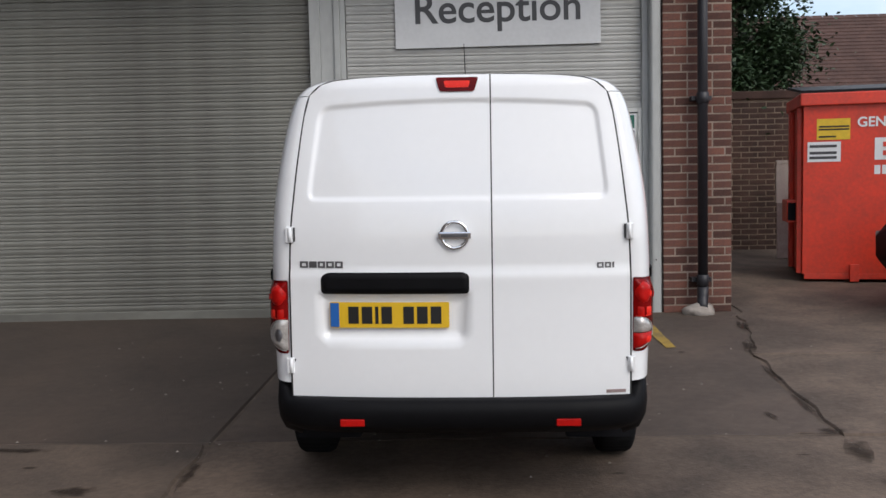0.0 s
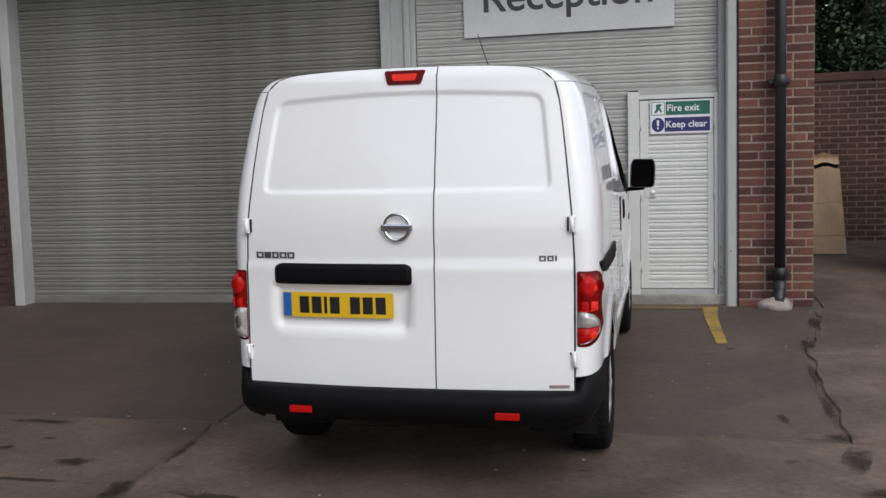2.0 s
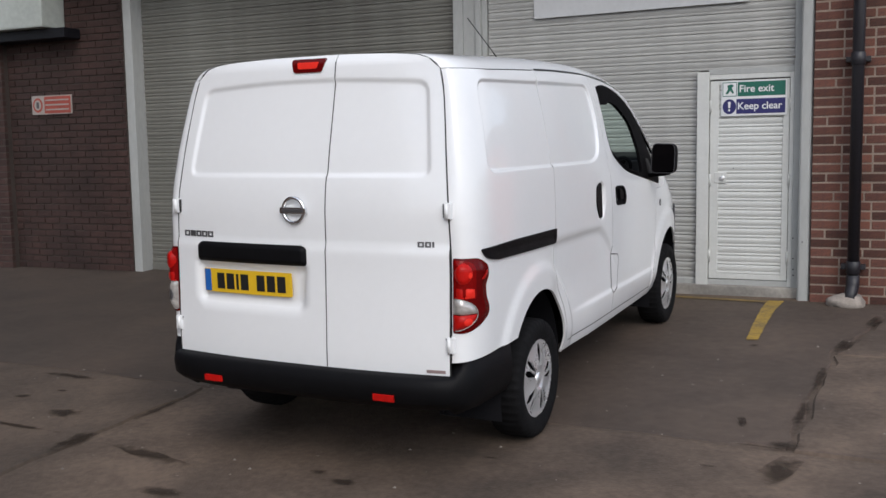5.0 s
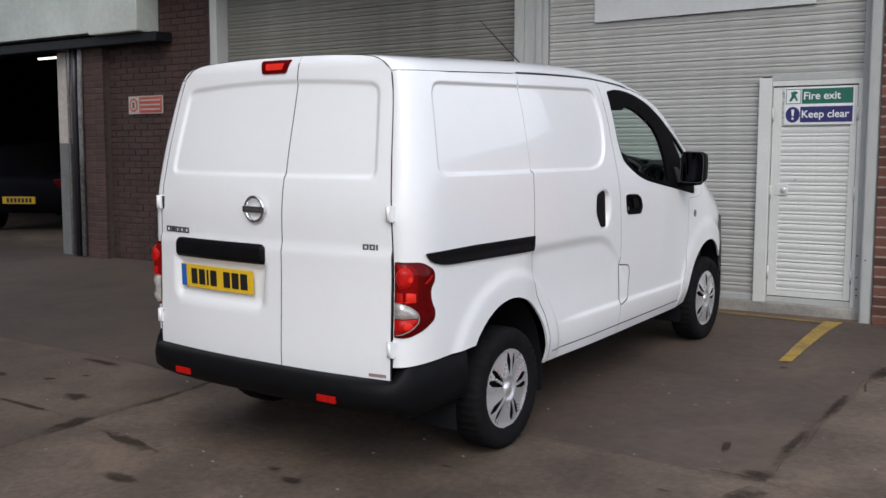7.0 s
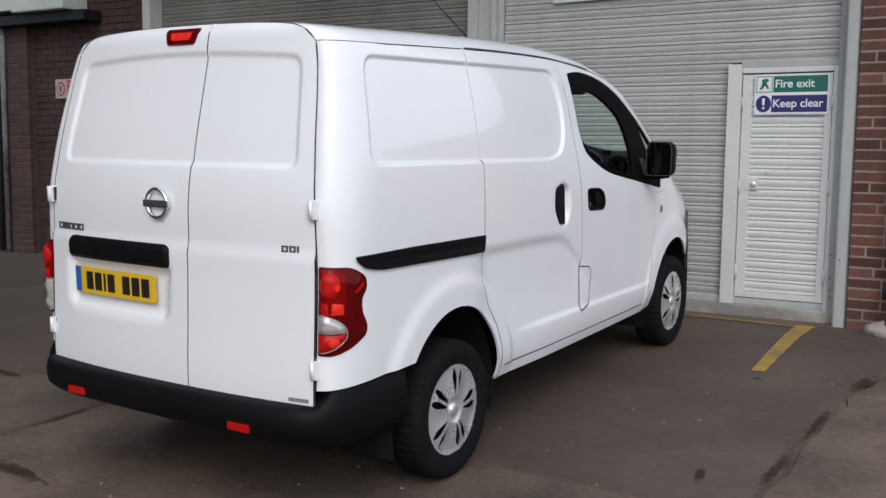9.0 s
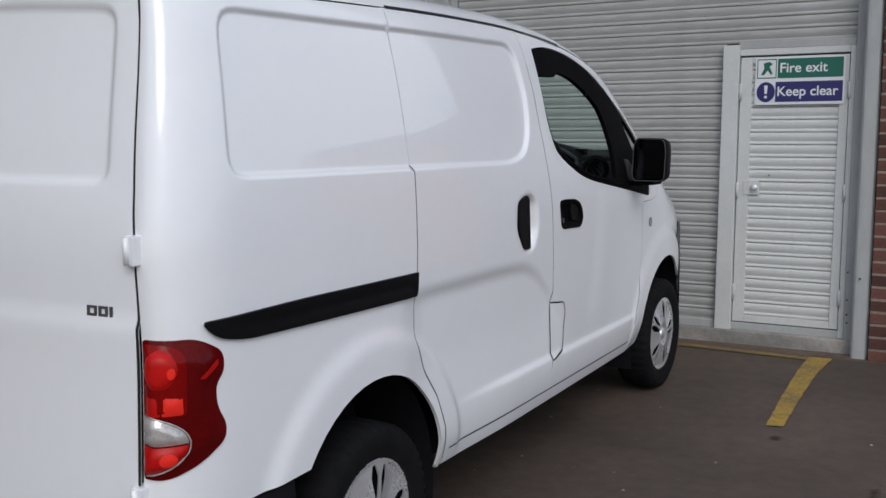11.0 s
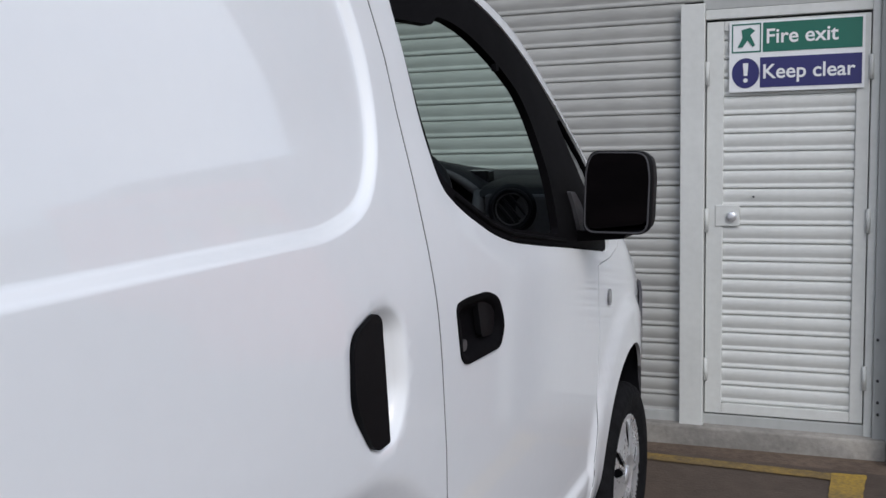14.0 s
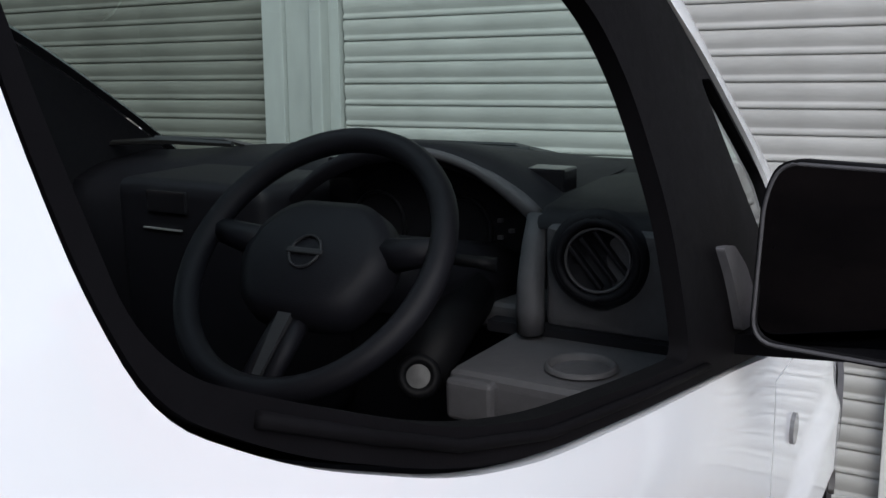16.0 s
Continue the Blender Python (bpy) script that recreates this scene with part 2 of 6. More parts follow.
def raw(verts, faces):
    bm = bmesh.new()
    vs = [bm.verts.new(v) for v in verts]
    for f in faces:
        if len(set(f)) > 2:
            bm.faces.new([vs[i] for i in f])
    bmesh.ops.recalc_face_normals(bm, faces=bm.faces)
    return bm


def box(x0, x1, y0, y1, z0, z1, bevel=0.0, seg=2, bm=None):
    """A box, with bevelled edges if asked for; added to bm if one is given."""
    b = bmesh.new()
    bmesh.ops.create_cube(b, size=1)
    for v in b.verts:
        v.co = Vector((x0 + (v.co.x + 0.5) * (x1 - x0), y0 + (v.co.y + 0.5) * (y1 - y0), z0 + (v.co.z + 0.5) * (z1 - z0)))
    if bevel:
        bmesh.ops.bevel(b, geom=list(b.edges), offset=bevel, segments=seg, profile=0.6, affect="EDGES")
    return merge(bm, b) if bm else b


def merge(bm, b):
    me = bpy.data.meshes.new("tmp")
    b.to_mesh(me)
    b.free()
    bm.from_mesh(me)
    bpy.data.meshes.remove(me)
    return bm


def tube(pts, r, sides=12, closed=False, bm=None, caps=True):
    """A round bar along points; r may be one radius or one for each point."""
    b = bm or bmesh.new()
    pts = [Vector(p) for p in pts]
    n = len(pts)
    rings = []
    ref = Vector((0.13, 0.27, 1)).normalized()
    for i, p in enumerate(pts):
        a, c = pts[(i - 1) % n if closed else max(i - 1, 0)], pts[(i + 1) % n if closed else min(i + 1, n - 1)]
        d = (c - a).normalized()
        if abs(d.dot(ref)) > 0.95:
            ref = Vector((1, 0.1, 0.05)).normalized()
        u = d.cross(ref).normalized()
        w = d.cross(u)
        rr = r[i] if isinstance(r, (list, tuple)) else r
        rings.append([b.verts.new(p + rr * (math.cos(2 * math.pi * k / sides) * u + math.sin(2 * math.pi * k / sides) * w)) for k in range(sides)])
    for i in range(n if closed else n - 1):
        q0, q1 = rings[i], rings[(i + 1) % n]
        for k in range(sides):
            b.faces.new((q0[k], q0[(k + 1) % sides], q1[(k + 1) % sides], q1[k]))
    if caps and not closed:
        b.faces.new(rings[0][::-1])
        b.faces.new(rings[-1])
    bmesh.ops.recalc_face_normals(b, faces=b.faces)
    return b


def lathe(profile, axis, centre, seg=48, bm=None, closed=False):
    """A turned body: profile of (radius, along) about an axis ('x' or 'z') through centre."""
    b = bm or bmesh.new()
    c = Vector(centre)
    rings = []
    for r, a in profile:
        ring = []
        for k in range(seg):
            t = 2 * math.pi * k / seg
            o = Vector((a, r * math.cos(t), r * math.sin(t))) if axis == "x" else Vector((r * math.cos(t), r * math.sin(t), a))
            ring.append(b.verts.new(c + o))
        rings.append(ring)
    for i in range(len(rings) - 1):
        for k in range(seg):
            b.faces.new((rings[i][k], rings[i][(k + 1) % seg], rings[i + 1][(k + 1) % seg], rings[i + 1][k]))
    for ring, (r, a) in ((rings[0], profile[0]), (rings[-1], profile[-1])):
        if r > 1e-4 and closed:
            b.faces.new(ring)
    bmesh.ops.remove_doubles(b, verts=b.verts, dist=1e-5)
    bmesh.ops.recalc_face_normals(b, faces=b.faces)
    return b


def lettering(text, width, at, material=None, parent=None, tilt=0.0, bold=0.0):
    """Built-in font, laid upright on a wall that faces -y, its left foot at the place; each letter is a part."""
    cu = bpy.data.curves.new("text", "FONT")
    cu.body, cu.offset = text, bold
    ob = bpy.data.objects.new("text", cu)
    scene.collection.objects.link(ob)
    bpy.context.view_layer.update()
    me = bpy.data.meshes.new_from_object(ob)
    bpy.data.objects.remove(ob)
    bm = bmesh.new()
    bm.from_mesh(me)
    bpy.data.meshes.remove(me)
    xs = [v.co.x for v in bm.verts]
    base, k = min(xs), width / (max(xs) - min(xs))
    # loose pieces, then pieces that stand over one another (the dot of an i)
    left, groups = set(bm.verts), []
    while left:
        todo, seen = [left.pop()], set()
        while todo:
            v = todo.pop()
            seen.add(v)
            for e in v.link_edges:
                o = e.other_vert(v)
                if o in left:
                    left.discard(o)
                    todo.append(o)
        a, b = min(v.co.x for v in seen), max(v.co.x for v in seen)
        for g in groups:
            if min(b, g[1]) - max(a, g[0]) > 0.6 * min(b - a, g[1] - g[0]):
                g[0], g[1] = min(a, g[0]), max(b, g[1])
                g[2] |= seen
                break
        else:
            groups.append([a, b, seen])
    c, s_ = math.cos(radians(tilt)), math.sin(radians(tilt))
    for a, b, vs in sorted(groups, key=lambda g: g[0]):
        index = {v: n for n, v in enumerate(vs)}
        pts = []
        for v in vs:
            x, z = (v.co.x - base) * k, v.co.y * k
            pts.append((at[0] + c * x - s_ * z, at[1], at[2] + s_ * x + c * z))
        faces = [[index[v] for v in f.verts] for f in bm.faces if f.verts[0] in vs]
        lm = bpy.data.meshes.new("letter")
        lm.from_pydata(pts, [], faces)
        place("letter", lm, material, parent)
    bm.free()


def thing(name, label, category, m=None, kind="", group=""):
    ob = tagged(new(name), label, category, group, kind)
    ob.empty_display_size = 0.2
    if m is not None:
        ob.matrix_world = m
    return ob


def pchip(tab):
    """A smooth curve through rows of (x, y), with no overshoot."""
    xs, ys = np.array([p[0] for p in tab], float), np.array([p[1] for p in tab], float)
    h, d = np.diff(xs), np.diff(ys) / np.diff(xs)
    m = np.zeros(len(xs))
    for i in range(1, len(xs) - 1):
        if d[i - 1] * d[i] > 0:
            w1, w2 = 2 * h[i] + h[i - 1], h[i] + 2 * h[i - 1]
            m[i] = (w1 + w2) / (w1 / d[i - 1] + w2 / d[i])
    m[0], m[-1] = d[0], d[-1]

    def f(x):
        x = np.clip(x, xs[0], xs[-1])
        i = np.clip(np.searchsorted(xs, x) - 1, 0, len(h) - 1)
        t = (x - xs[i]) / h[i]
        return (1 + 2 * t) * (1 - t) ** 2 * ys[i] + t * (1 - t) ** 2 * h[i] * m[i] + t * t * (3 - 2 * t) * ys[i + 1] + t * t * (t - 1) * h[i] * m[i + 1]

    return f


def dense(poly, step, closed=True):
    """The polygon with points every step."""
    out = []
    n = len(poly)
    for i in range(n if closed else n - 1):
        a, b = np.array(poly[i], float), np.array(poly[(i + 1) % n], float)
        k = max(1, int(np.ceil(np.hypot(*(b - a)) / step)))
        out += [a + (b - a) * j / k for j in range(k)]
    if not closed:
        out.append(np.array(poly[-1], float))
    return np.array(out)


def rounded(poly, r, n=6):
    """The polygon with its corners rounded; r may be a list, one for each corner."""
    out, k = [], len(poly)
    for i in range(k):
        p, a, b = (np.array(poly[j % k], float) for j in (i, i - 1, i + 1))
        ri = r[i] if isinstance(r, (list, tuple)) else r
        if ri <= 0:
            out.append(p)
            continue
        da, db = a - p, b - p
        la, lb = np.hypot(*da), np.hypot(*db)
        q = min(ri, la * 0.48, lb * 0.48)
        s0, s1 = p + da / la * q, p + db / lb * q
        out += [(1 - t) ** 2 * s0 + 2 * t * (1 - t) * p + t * t * s1 for t in np.linspace(0, 1, n)]
    return np.array(out)


def inside(pts, poly):
    x, y = pts[:, 0], pts[:, 1]
    c = np.zeros(len(pts), bool)
    for (x0, y0), (x1, y1) in zip(poly, np.roll(poly, -1, 0)):
        k = (y0 > y) != (y1 > y)
        c ^= k & (x < (x1 - x0) * (y - y0) / (y1 - y0 + 1e-12) + x0)
    return c


def edge_distance(pts, poly):
    d = np.full(len(pts), 9.0)
    for a, b in zip(poly, np.roll(poly, -1, 0)):
        ab = b - a
        t = np.clip(((pts - a) @ ab) / (ab @ ab + 1e-12), 0, 1)
        d = np.minimum(d, np.hypot(*(pts - a - t[:, None] * ab).T))
    return d


def signed(pts, poly):
    """Distance inwards from the outline (negative outside)."""
    d = edge_distance(pts, poly)
    return np.where(inside(pts, poly), d, -d)


def ease(x, a, b):
    t = np.clip((x - a) / (b - a), 0, 1)
    return t * t * (3 - 2 * t)


def inset(poly, g):
    """The dense outline moved inwards by g."""
    a, b = np.roll(poly, 1, 0), np.roll(poly, -1, 0)
    t = b - a
    t /= np.hypot(*t.T)[:, None] + 1e-9
    n = np.stack([-t[:, 1], t[:, 0]], 1)
    area = (poly[:, 0] * b[:, 1] - b[:, 0] * poly[:, 1]).sum()
    return poly + n * g * (1 if area > 0 else -1)


def sheet(outline, surface, step=0.025, holes=(), gap=0.0, lip=0.012, rings=(), back=True):
    """A curved panel: the flat outline (with holes) filled with triangles, laid on surface(points) -> (n, 3), with edges turned in by lip."""
    from mathutils.geometry import delaunay_2d_cdt
    loops = []
    for k, poly in enumerate((outline, *holes)):
        p = dense(poly, step)
        if gap:
            p = inset(p, gap if k == 0 else -gap)
        loops.append(p)
    lo, hi = loops[0].min(0), loops[0].max(0)
    gx, gy = np.meshgrid(np.arange(lo[0] + step / 2, hi[0], step), np.arange(lo[1] + step / 2, hi[1], step))
    pts = np.stack([gx.ravel(), gy.ravel()], 1)
    extra = [dense(r, step * 0.8) for r in rings]
    if extra:
        ex = np.concatenate(extra)
        near = np.array([np.min(np.hypot(*(ex - p).T)) for p in pts]) > step * 0.5
        pts = np.concatenate([pts[near], ex])
    ok = inside(pts, loops[0]) & (edge_distance(pts, loops[0]) > step * 0.4)
    for h in loops[1:]:
        ok &= ~inside(pts, h) & (edge_distance(pts, h) > step * 0.4)
    pts = pts[ok]
    verts, edges, n0 = [], [], 0
    for p in loops:
        verts += [Vector(q) for q in p]
        edges += [(n0 + i, n0 + (i + 1) % len(p)) for i in range(len(p))]
        n0 += len(p)
    verts += [Vector(q) for q in pts]
    v2, _, f2, *_ = delaunay_2d_cdt(verts, edges, [], 1, 1e-6)
    flat = np.array([tuple(v) for v in v2])
    tri = np.array([tuple(f) for f in f2])
    mid = flat[tri].mean(1)
    good = inside(mid, loops[0])
    for h in loops[1:]:
        good &= ~inside(mid, h)
    tri = tri[good]
    co = surface(flat)
    bm = bmesh.new()
    vs = [bm.verts.new(c) for c in co]
    for f in tri:
        bm.faces.new([vs[i] for i in f])
    if lip:
        bm.normal_update()
        rim = [e for e in bm.edges if e.is_boundary]
        twin = {}
        inward = surface(flat, -lip)
        index = {v: i for i, v in enumerate(vs)}
        for e in rim:
            for v in e.verts:
                if v not in twin:
                    twin[v] = bm.verts.new(inward[index[v]])
        for e in rim:
            e.smooth = False
            a, b = e.verts
            bm.faces.new((a, b, twin[b], twin[a]))
    for v in [v for v in bm.verts if not v.link_faces]:
        bm.verts.remove(v)
    bmesh.ops.recalc_face_normals(bm, faces=bm.faces)
    return bm


# ---- ground ----
def ground_z(y):
    return -0.042 + 0.044 * (min(max(y, -10), 14) - 4.9)


gx = [-2500, -60, -12, 12, 60, 2500]
gy = [-2500, -60, -10, -5, 0, 5, 9, 14, 60, 2500]
gv = [(x, y, ground_z(y) - 0.012) for y in gy for x in gx]
ground = part("ground", raw(gv, [(j * 6 + i, j * 6 + i + 1, (j + 1) * 6 + i + 1, (j + 1) * 6 + i) for j in range(len(gy) - 1) for i in range(5)]), M_CONC)
tagged(ground, "brown-grey worn concrete yard rising to the building", "ground", kind="structure")


def wobble(a, b, amp, seed, step=0.12):
    """A rough line from a to b."""
    n = max(2, int(math.hypot(b[0] - a[0], b[1] - a[1]) / step))
    dx, dy = (b[0] - a[0]) / n, (b[1] - a[1]) / n
    ln = math.hypot(dx, dy)
    out = []
    for i in range(n + 1):
        w = amp * noise.noise((i * 0.35, seed, 0.0)) * 2 + amp * 0.6 * noise.noise((i * 1.3, seed, 5.0)) if 0 < i < n else 0.0
        out.append((a[0] + dx * i - dy / ln * w, a[1] + dy * i + dx / ln * w))
    return out


def slab(name, poly, material, lift=0.0):
    """A cast slab of the yard, its rough edge dropping into the joint."""
    n = len(poly)
    c = (sum(p[0] for p in poly) / n, sum(p[1] for p in poly) / n)
    inn = inset(np.array(poly), 0.012)
    v = [(x, y, ground_z(y) - 0.014) for x, y in poly] + [(x, y, ground_z(y) + lift) for x, y in inn]
    f = [(i, (i + 1) % n, n + (i + 1) % n, n + i) for i in range(n)]
    bm = raw(v, f + [tuple(range(n, 2 * n))])
    return part(name, bm, material, ground)


J = {k: v for k, v in (
    ("h1", wobble((-14, 4.96), (-1.56, 5.03), 0.010, 1)), ("h2", wobble((-1.52, 5.05), (1.58, 5.10), 0.016, 2)),
    ("v1", wobble((-1.54, 5.03), (-1.50, 2.0), 0.02, 3)), ("v2", wobble((1.84, 5.12), (1.88, 6.9), 0.03, 4)), ("v3", wobble((1.88, 6.9), (2.20, 8.62), 0.04, 5)))}
rev = lambda p: p[::-1]
slab("slab", J["h1"] + [(-1.54, 5.04)] + [(-1.52, 8.70), (-14, 8.70)], M_SLABSHADE, 0.001)
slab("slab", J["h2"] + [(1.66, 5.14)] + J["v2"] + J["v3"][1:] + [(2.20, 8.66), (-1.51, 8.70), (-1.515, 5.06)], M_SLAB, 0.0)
slab("slab", [(-14, 2.0), (-1.52, 2.0)] + rev(J["v1"])[1:-1] + [(-1.565, 5.015)] + rev(J["h1"])[1:], M_CONCSHADE, 0.002)
slab("slab", [(-1.48, 2.0), (14, 2.0), (14, 5.06), (1.86, 5.08), (1.62, 5.085)] + rev(J["h2"])[1:-1] + [(-1.5, 5.02)] + [(x + 0.02, y) for x, y in J["v1"][1:-1]], M_CONC, 0.0)
slab("slab", [(14, 5.09), (14, 6.98), (1.90, 6.98)] + rev([(x + 0.025, y) for x, y in J["v2"]])[1:-1] + [(1.88, 5.10)], M_CONC, 0.003)
slab("slab", [(1.92, 7.0), (14, 7.0), (14, 16), (2.25, 16), (2.25, 8.65)] + rev([(x + 0.025, y) for x, y in J["v3"]])[1:-1], M_CONC, 0.001)


def patchy(name, pts, seed, material, lift, label, n=40, rough=0.25):
    """A stain with a ragged outline on the ground."""
    cx, cy, rx, ry, turn = pts
    c, s_ = math.cos(turn), math.sin(turn)
    v = []
    for i in range(n):
        t = 2 * math.pi * i / n
        k = 1 + rough * 2 * noise.noise((math.cos(t) * 1.5, math.sin(t) * 1.5, seed)) + rough * noise.noise((math.cos(t) * 5, math.sin(t) * 5, seed + 9))
        x, y = rx * k * math.cos(t), ry * k * math.sin(t)
        X, Y = cx + c * x - s_ * y, cy + s_ * x + c * y
        v.append((X, Y, ground_z(Y) + lift))
    return part(name, raw(v, [tuple(range(n))]), material, ground, label)


rng = random.Random(4)
for k, (cx, cy, rx, ry, tr) in enumerate([(-1.96, 4.30, 0.14, 0.085, 0.1), (-2.15, 4.04, 0.4, 0.035, 0.0), (-1.53, 4.0, 0.07, 0.30, 0.1), (-1.50, 4.55, 0.035, 0.4, 0.0), (-1.0, 3.95, 0.42, 0.035, -0.2), (-2.6, 4.9, 0.25, 0.05, 0.0),
                                          (-0.08, 4.05, 0.06, 0.035, 0.5), (0.10, 4.0, 0.10, 0.05, 0.3), (1.83, 5.16, 0.08, 0.10, 0.3), (1.85, 5.65, 0.035, 0.42, 0.0), (1.73, 5.10, 0.14, 0.02, 0.0), (1.87, 6.35, 0.03, 0.42, 0.0), (1.95, 7.25, 0.05, 0.35, -0.2), (2.08, 7.95, 0.05, 0.4, -0.2), (1.84, 4.80, 0.06, 0.30, -0.3), (1.60, 5.4, 0.02, 0.22, 0.3), (-2.35, 4.62, 0.05, 0.03, 0.0), (-2.5, 4.45, 0.08, 0.03, 0.6), (1.9, 4.4, 0.16, 0.08, 0.4), (1.55, 4.75, 0.05, 0.02, 0.2), (1.40, 7.05, 0.03, 0.06, 0.4), (0.6, 4.5, 0.05, 0.02, 0.2), (-2.9, 4.35, 0.14, 0.05, 0.2), (-0.6, 3.6, 0.18, 0.05, 0.3)]):
    patchy("stain", (cx, cy, rx, ry, tr), k * 3.7, M_STAIN, 0.0042 + 0.0003 * k, "dark ragged oil stain")
# scattered grit
gv, gf = [], []
for k in range(260):
    x, y = rng.uniform(-3.2, 3.4), rng.uniform(3.0, 6.4) if k % 3 else rng.uniform(6, 8.4)
    r = rng.choice((0.003, 0.004, 0.006, 0.009))
    z, b0 = ground_z(y) + 0.002, len(gv)
    gv += [(x - r, y - r * 0.7, z), (x + r, y - r * 0.4, z), (x + r * 0.3, y + r, z), (x, y, z + r * 0.8)]
    gf += [(b0, b0 + 1, b0 + 3), (b0 + 1, b0 + 2, b0 + 3), (b0 + 2, b0, b0 + 3)]
tagged(part("grit", raw(gv, gf), M_STONE), "pale grit scattered over the yard", "grit", kind="stuff")
# yellow bay lines
for poly in ([(0.3, 8.545), (1.26, 8.535), (1.26, 8.605), (0.3, 8.625)], [(1.262, 8.61), (1.262, 8.30), (1.285, 7.75), (1.32, 7.22), (1.395, 7.24), (1.375, 7.8), (1.372, 8.3), (1.392, 8.62)]):
    p2 = dense(poly, 0.03)
    p2 = p2 + np.array([[0.006 * noise.noise((x * 20, y * 20, 3)), 0.008 * noise.noise((x * 20, y * 20, 8))] for x, y in p2])
    part("bay_line", raw([(x, y, ground_z(y) + 0.005) for x, y in p2], [tuple(range(len(p2)))]), M_YELLOWOLD if poly[0][0] == 0.3 else M_YELLOW, ground, "worn yellow bay line")

# ---- front of the building ----
WALL_Y, SHUT_Y = 8.72, 8.92
# the front stands a little askew to the parked van
FRONT = pose(1.275, 8.88, 0, 0, 0, 2.6) @ pose(-1.3, -8.88, 0)
GZ = ground_z(8.9) + 0.0
PITCH = 0.0778


def slat_mesh(x0, x1, material):
    """One roller slat, curved out, with its hooked lower lip."""
    pr = [(y, z * PITCH) for y, z in ((0.006, 0.0), (-0.005, 0.022), (-0.0078, 0.075), (-0.0078, 0.16), (-0.0052, 0.225), (-0.0022, 0.27), (-0.004, 0.33), (-0.0080, 0.46), (-0.0106, 0.60), (-0.0108, 0.73), (-0.0090, 0.86), (-0.005, 0.965), (0.006, 1.0))]
    v = [(x, y, z) for x in (x0, x1) for y, z in pr]
    n = len(pr)
    me = bpy.data.meshes.new("slat")
    me.from_pydata(v, [], [(j, j + 1, n + j + 1, n + j) for j in range(n - 1)])
    me.materials.append(material)
    me.polygons.foreach_set("use_smooth", [True] * (n - 1))
    return me


def curtain(ob, x0, x1, z0, z1, y, material, phase=0.003):
    me = slat_mesh(x0, x1, material)
    k = 0
    z0 = phase + PITCH * math.floor((z0 - phase) / PITCH)
    while z0 + k * PITCH < z1:
        s_ = new("slat", me)
        s_.parent = ob
        s_.location = (0, y + 0.0012 * math.sin(k * 2.3), z0 + k * PITCH)
        k += 1


# wall above and behind
building = part("wall_north", box(-8.0, 2.195, 9.402, 9.7, -0.5, 7.5), M_BRICKD)
tagged(building, "dark brick wall behind the roller shutters", "wall", kind="structure")
# projects unseen above the shutters, added to darken their tops
lintel = tagged(part("lintel", box(-8.2, 1.6, 8.15, 9.4, 3.62, 7.5), M_BRICKD), "brick wall over the shutters, its unseen overhang added for shade", "wall", kind="structure")
# left shutter: dirt and shade both sit in the slat colour
left_sh = thing("roller_shutter", "grey steel roller shutter, closed, streaked with dirt, darkened for shade", "roller shutter", group="shutters of the building front")
curtain(left_sh, -5.33, -1.572, GZ + 0.06, 4.1, SHUT_Y, M_SHUTSHADE, 0.020)
part("bottom_rail", box(-5.33, -1.572, SHUT_Y - 0.02, SHUT_Y + 0.02, GZ - 0.02, GZ + 0.062, 0.005), M_SHUTSHADE, left_sh, "grey bottom rail")
right_sh = thing("roller_shutter", "grey steel roller shutter with a walk-through door", "roller shutter", group="shutters of the building front")
curtain(right_sh, -1.255, 0.665, GZ + 0.12, 1.99, SHUT_Y, M_SHUT)
curtain(right_sh, -1.255, 1.438, 2.028, 4.1, SHUT_Y, M_SHUT)
part("bottom_rail", box(-1.245, 1.438, SHUT_Y - 0.025, SHUT_Y + 0.02, GZ - 0.02, GZ + 0.115, 0.006), M_POST, right_sh, "grey bottom rail")
part("lintel_bar", box(0.745, 1.438, SHUT_Y - 0.03, SHUT_Y + 0.01, 1.986, 2.03, 0.004), M_POST, right_sh, "grey bar over the door")
end_guide = tagged(part("shutter_guide", box(-5.44, -5.33, 8.74, 9.0, GZ - 0.05, 4.2, 0.008), M_POST), "grey steel shutter guide", "shutter guide", kind="structure")
post = thing("centre_post", "grey steel post between the shutters", "post", kind="structure")
part("guide", box(-1.585, -1.487, 8.84, 9.0, GZ - 0.05, 4.2, 0.006), M_POST, post)
part("guide", box(-1.487, -1.362, 8.862, 9.0, GZ - 0.05, 4.2, 0.006), M_POST, post)
part("guide", box(-1.362, -1.308, 8.84, 9.0, GZ - 0.05, 4.2, 0.006), M_POST, post)
part("guide", box(-1.308, -1.262, 8.888, 9.0, GZ - 0.05, 4.2, 0.004), M_POST, post)
rg = thing("shutter_guide", "broad pale grey steel shutter guide", "shutter guide", kind="structure")
part("guide_face", box(1.432, 1.487, 8.86, 9.0, GZ - 0.05, 4.2, 0.006), M_POST, rg)
part("guide_face", box(1.487, 1.584, 8.74, 9.0, GZ - 0.05, 4.2, 0.03, 3), M_POST, rg)

# walk-through door
door = thing("door_1", "pale grey slatted steel door with a safety sign, closed", "door", kind="structure")
DY = 8.905
part("door_jamb", box(0.655, 0.755, 8.86, 8.97, GZ + 0.05, 2.012, 0.004), M_DOOR, door, "broad pale jamb")
part("door_jamb", box(1.400, 1.432, 8.885, 8.97, GZ + 0.05, 1.985, 0.004), M_DOOR, door)
part("door_head", box(0.755, 1.400, 8.885, 8.97, 1.945, 1.985, 0.004), M_DOOR, door)
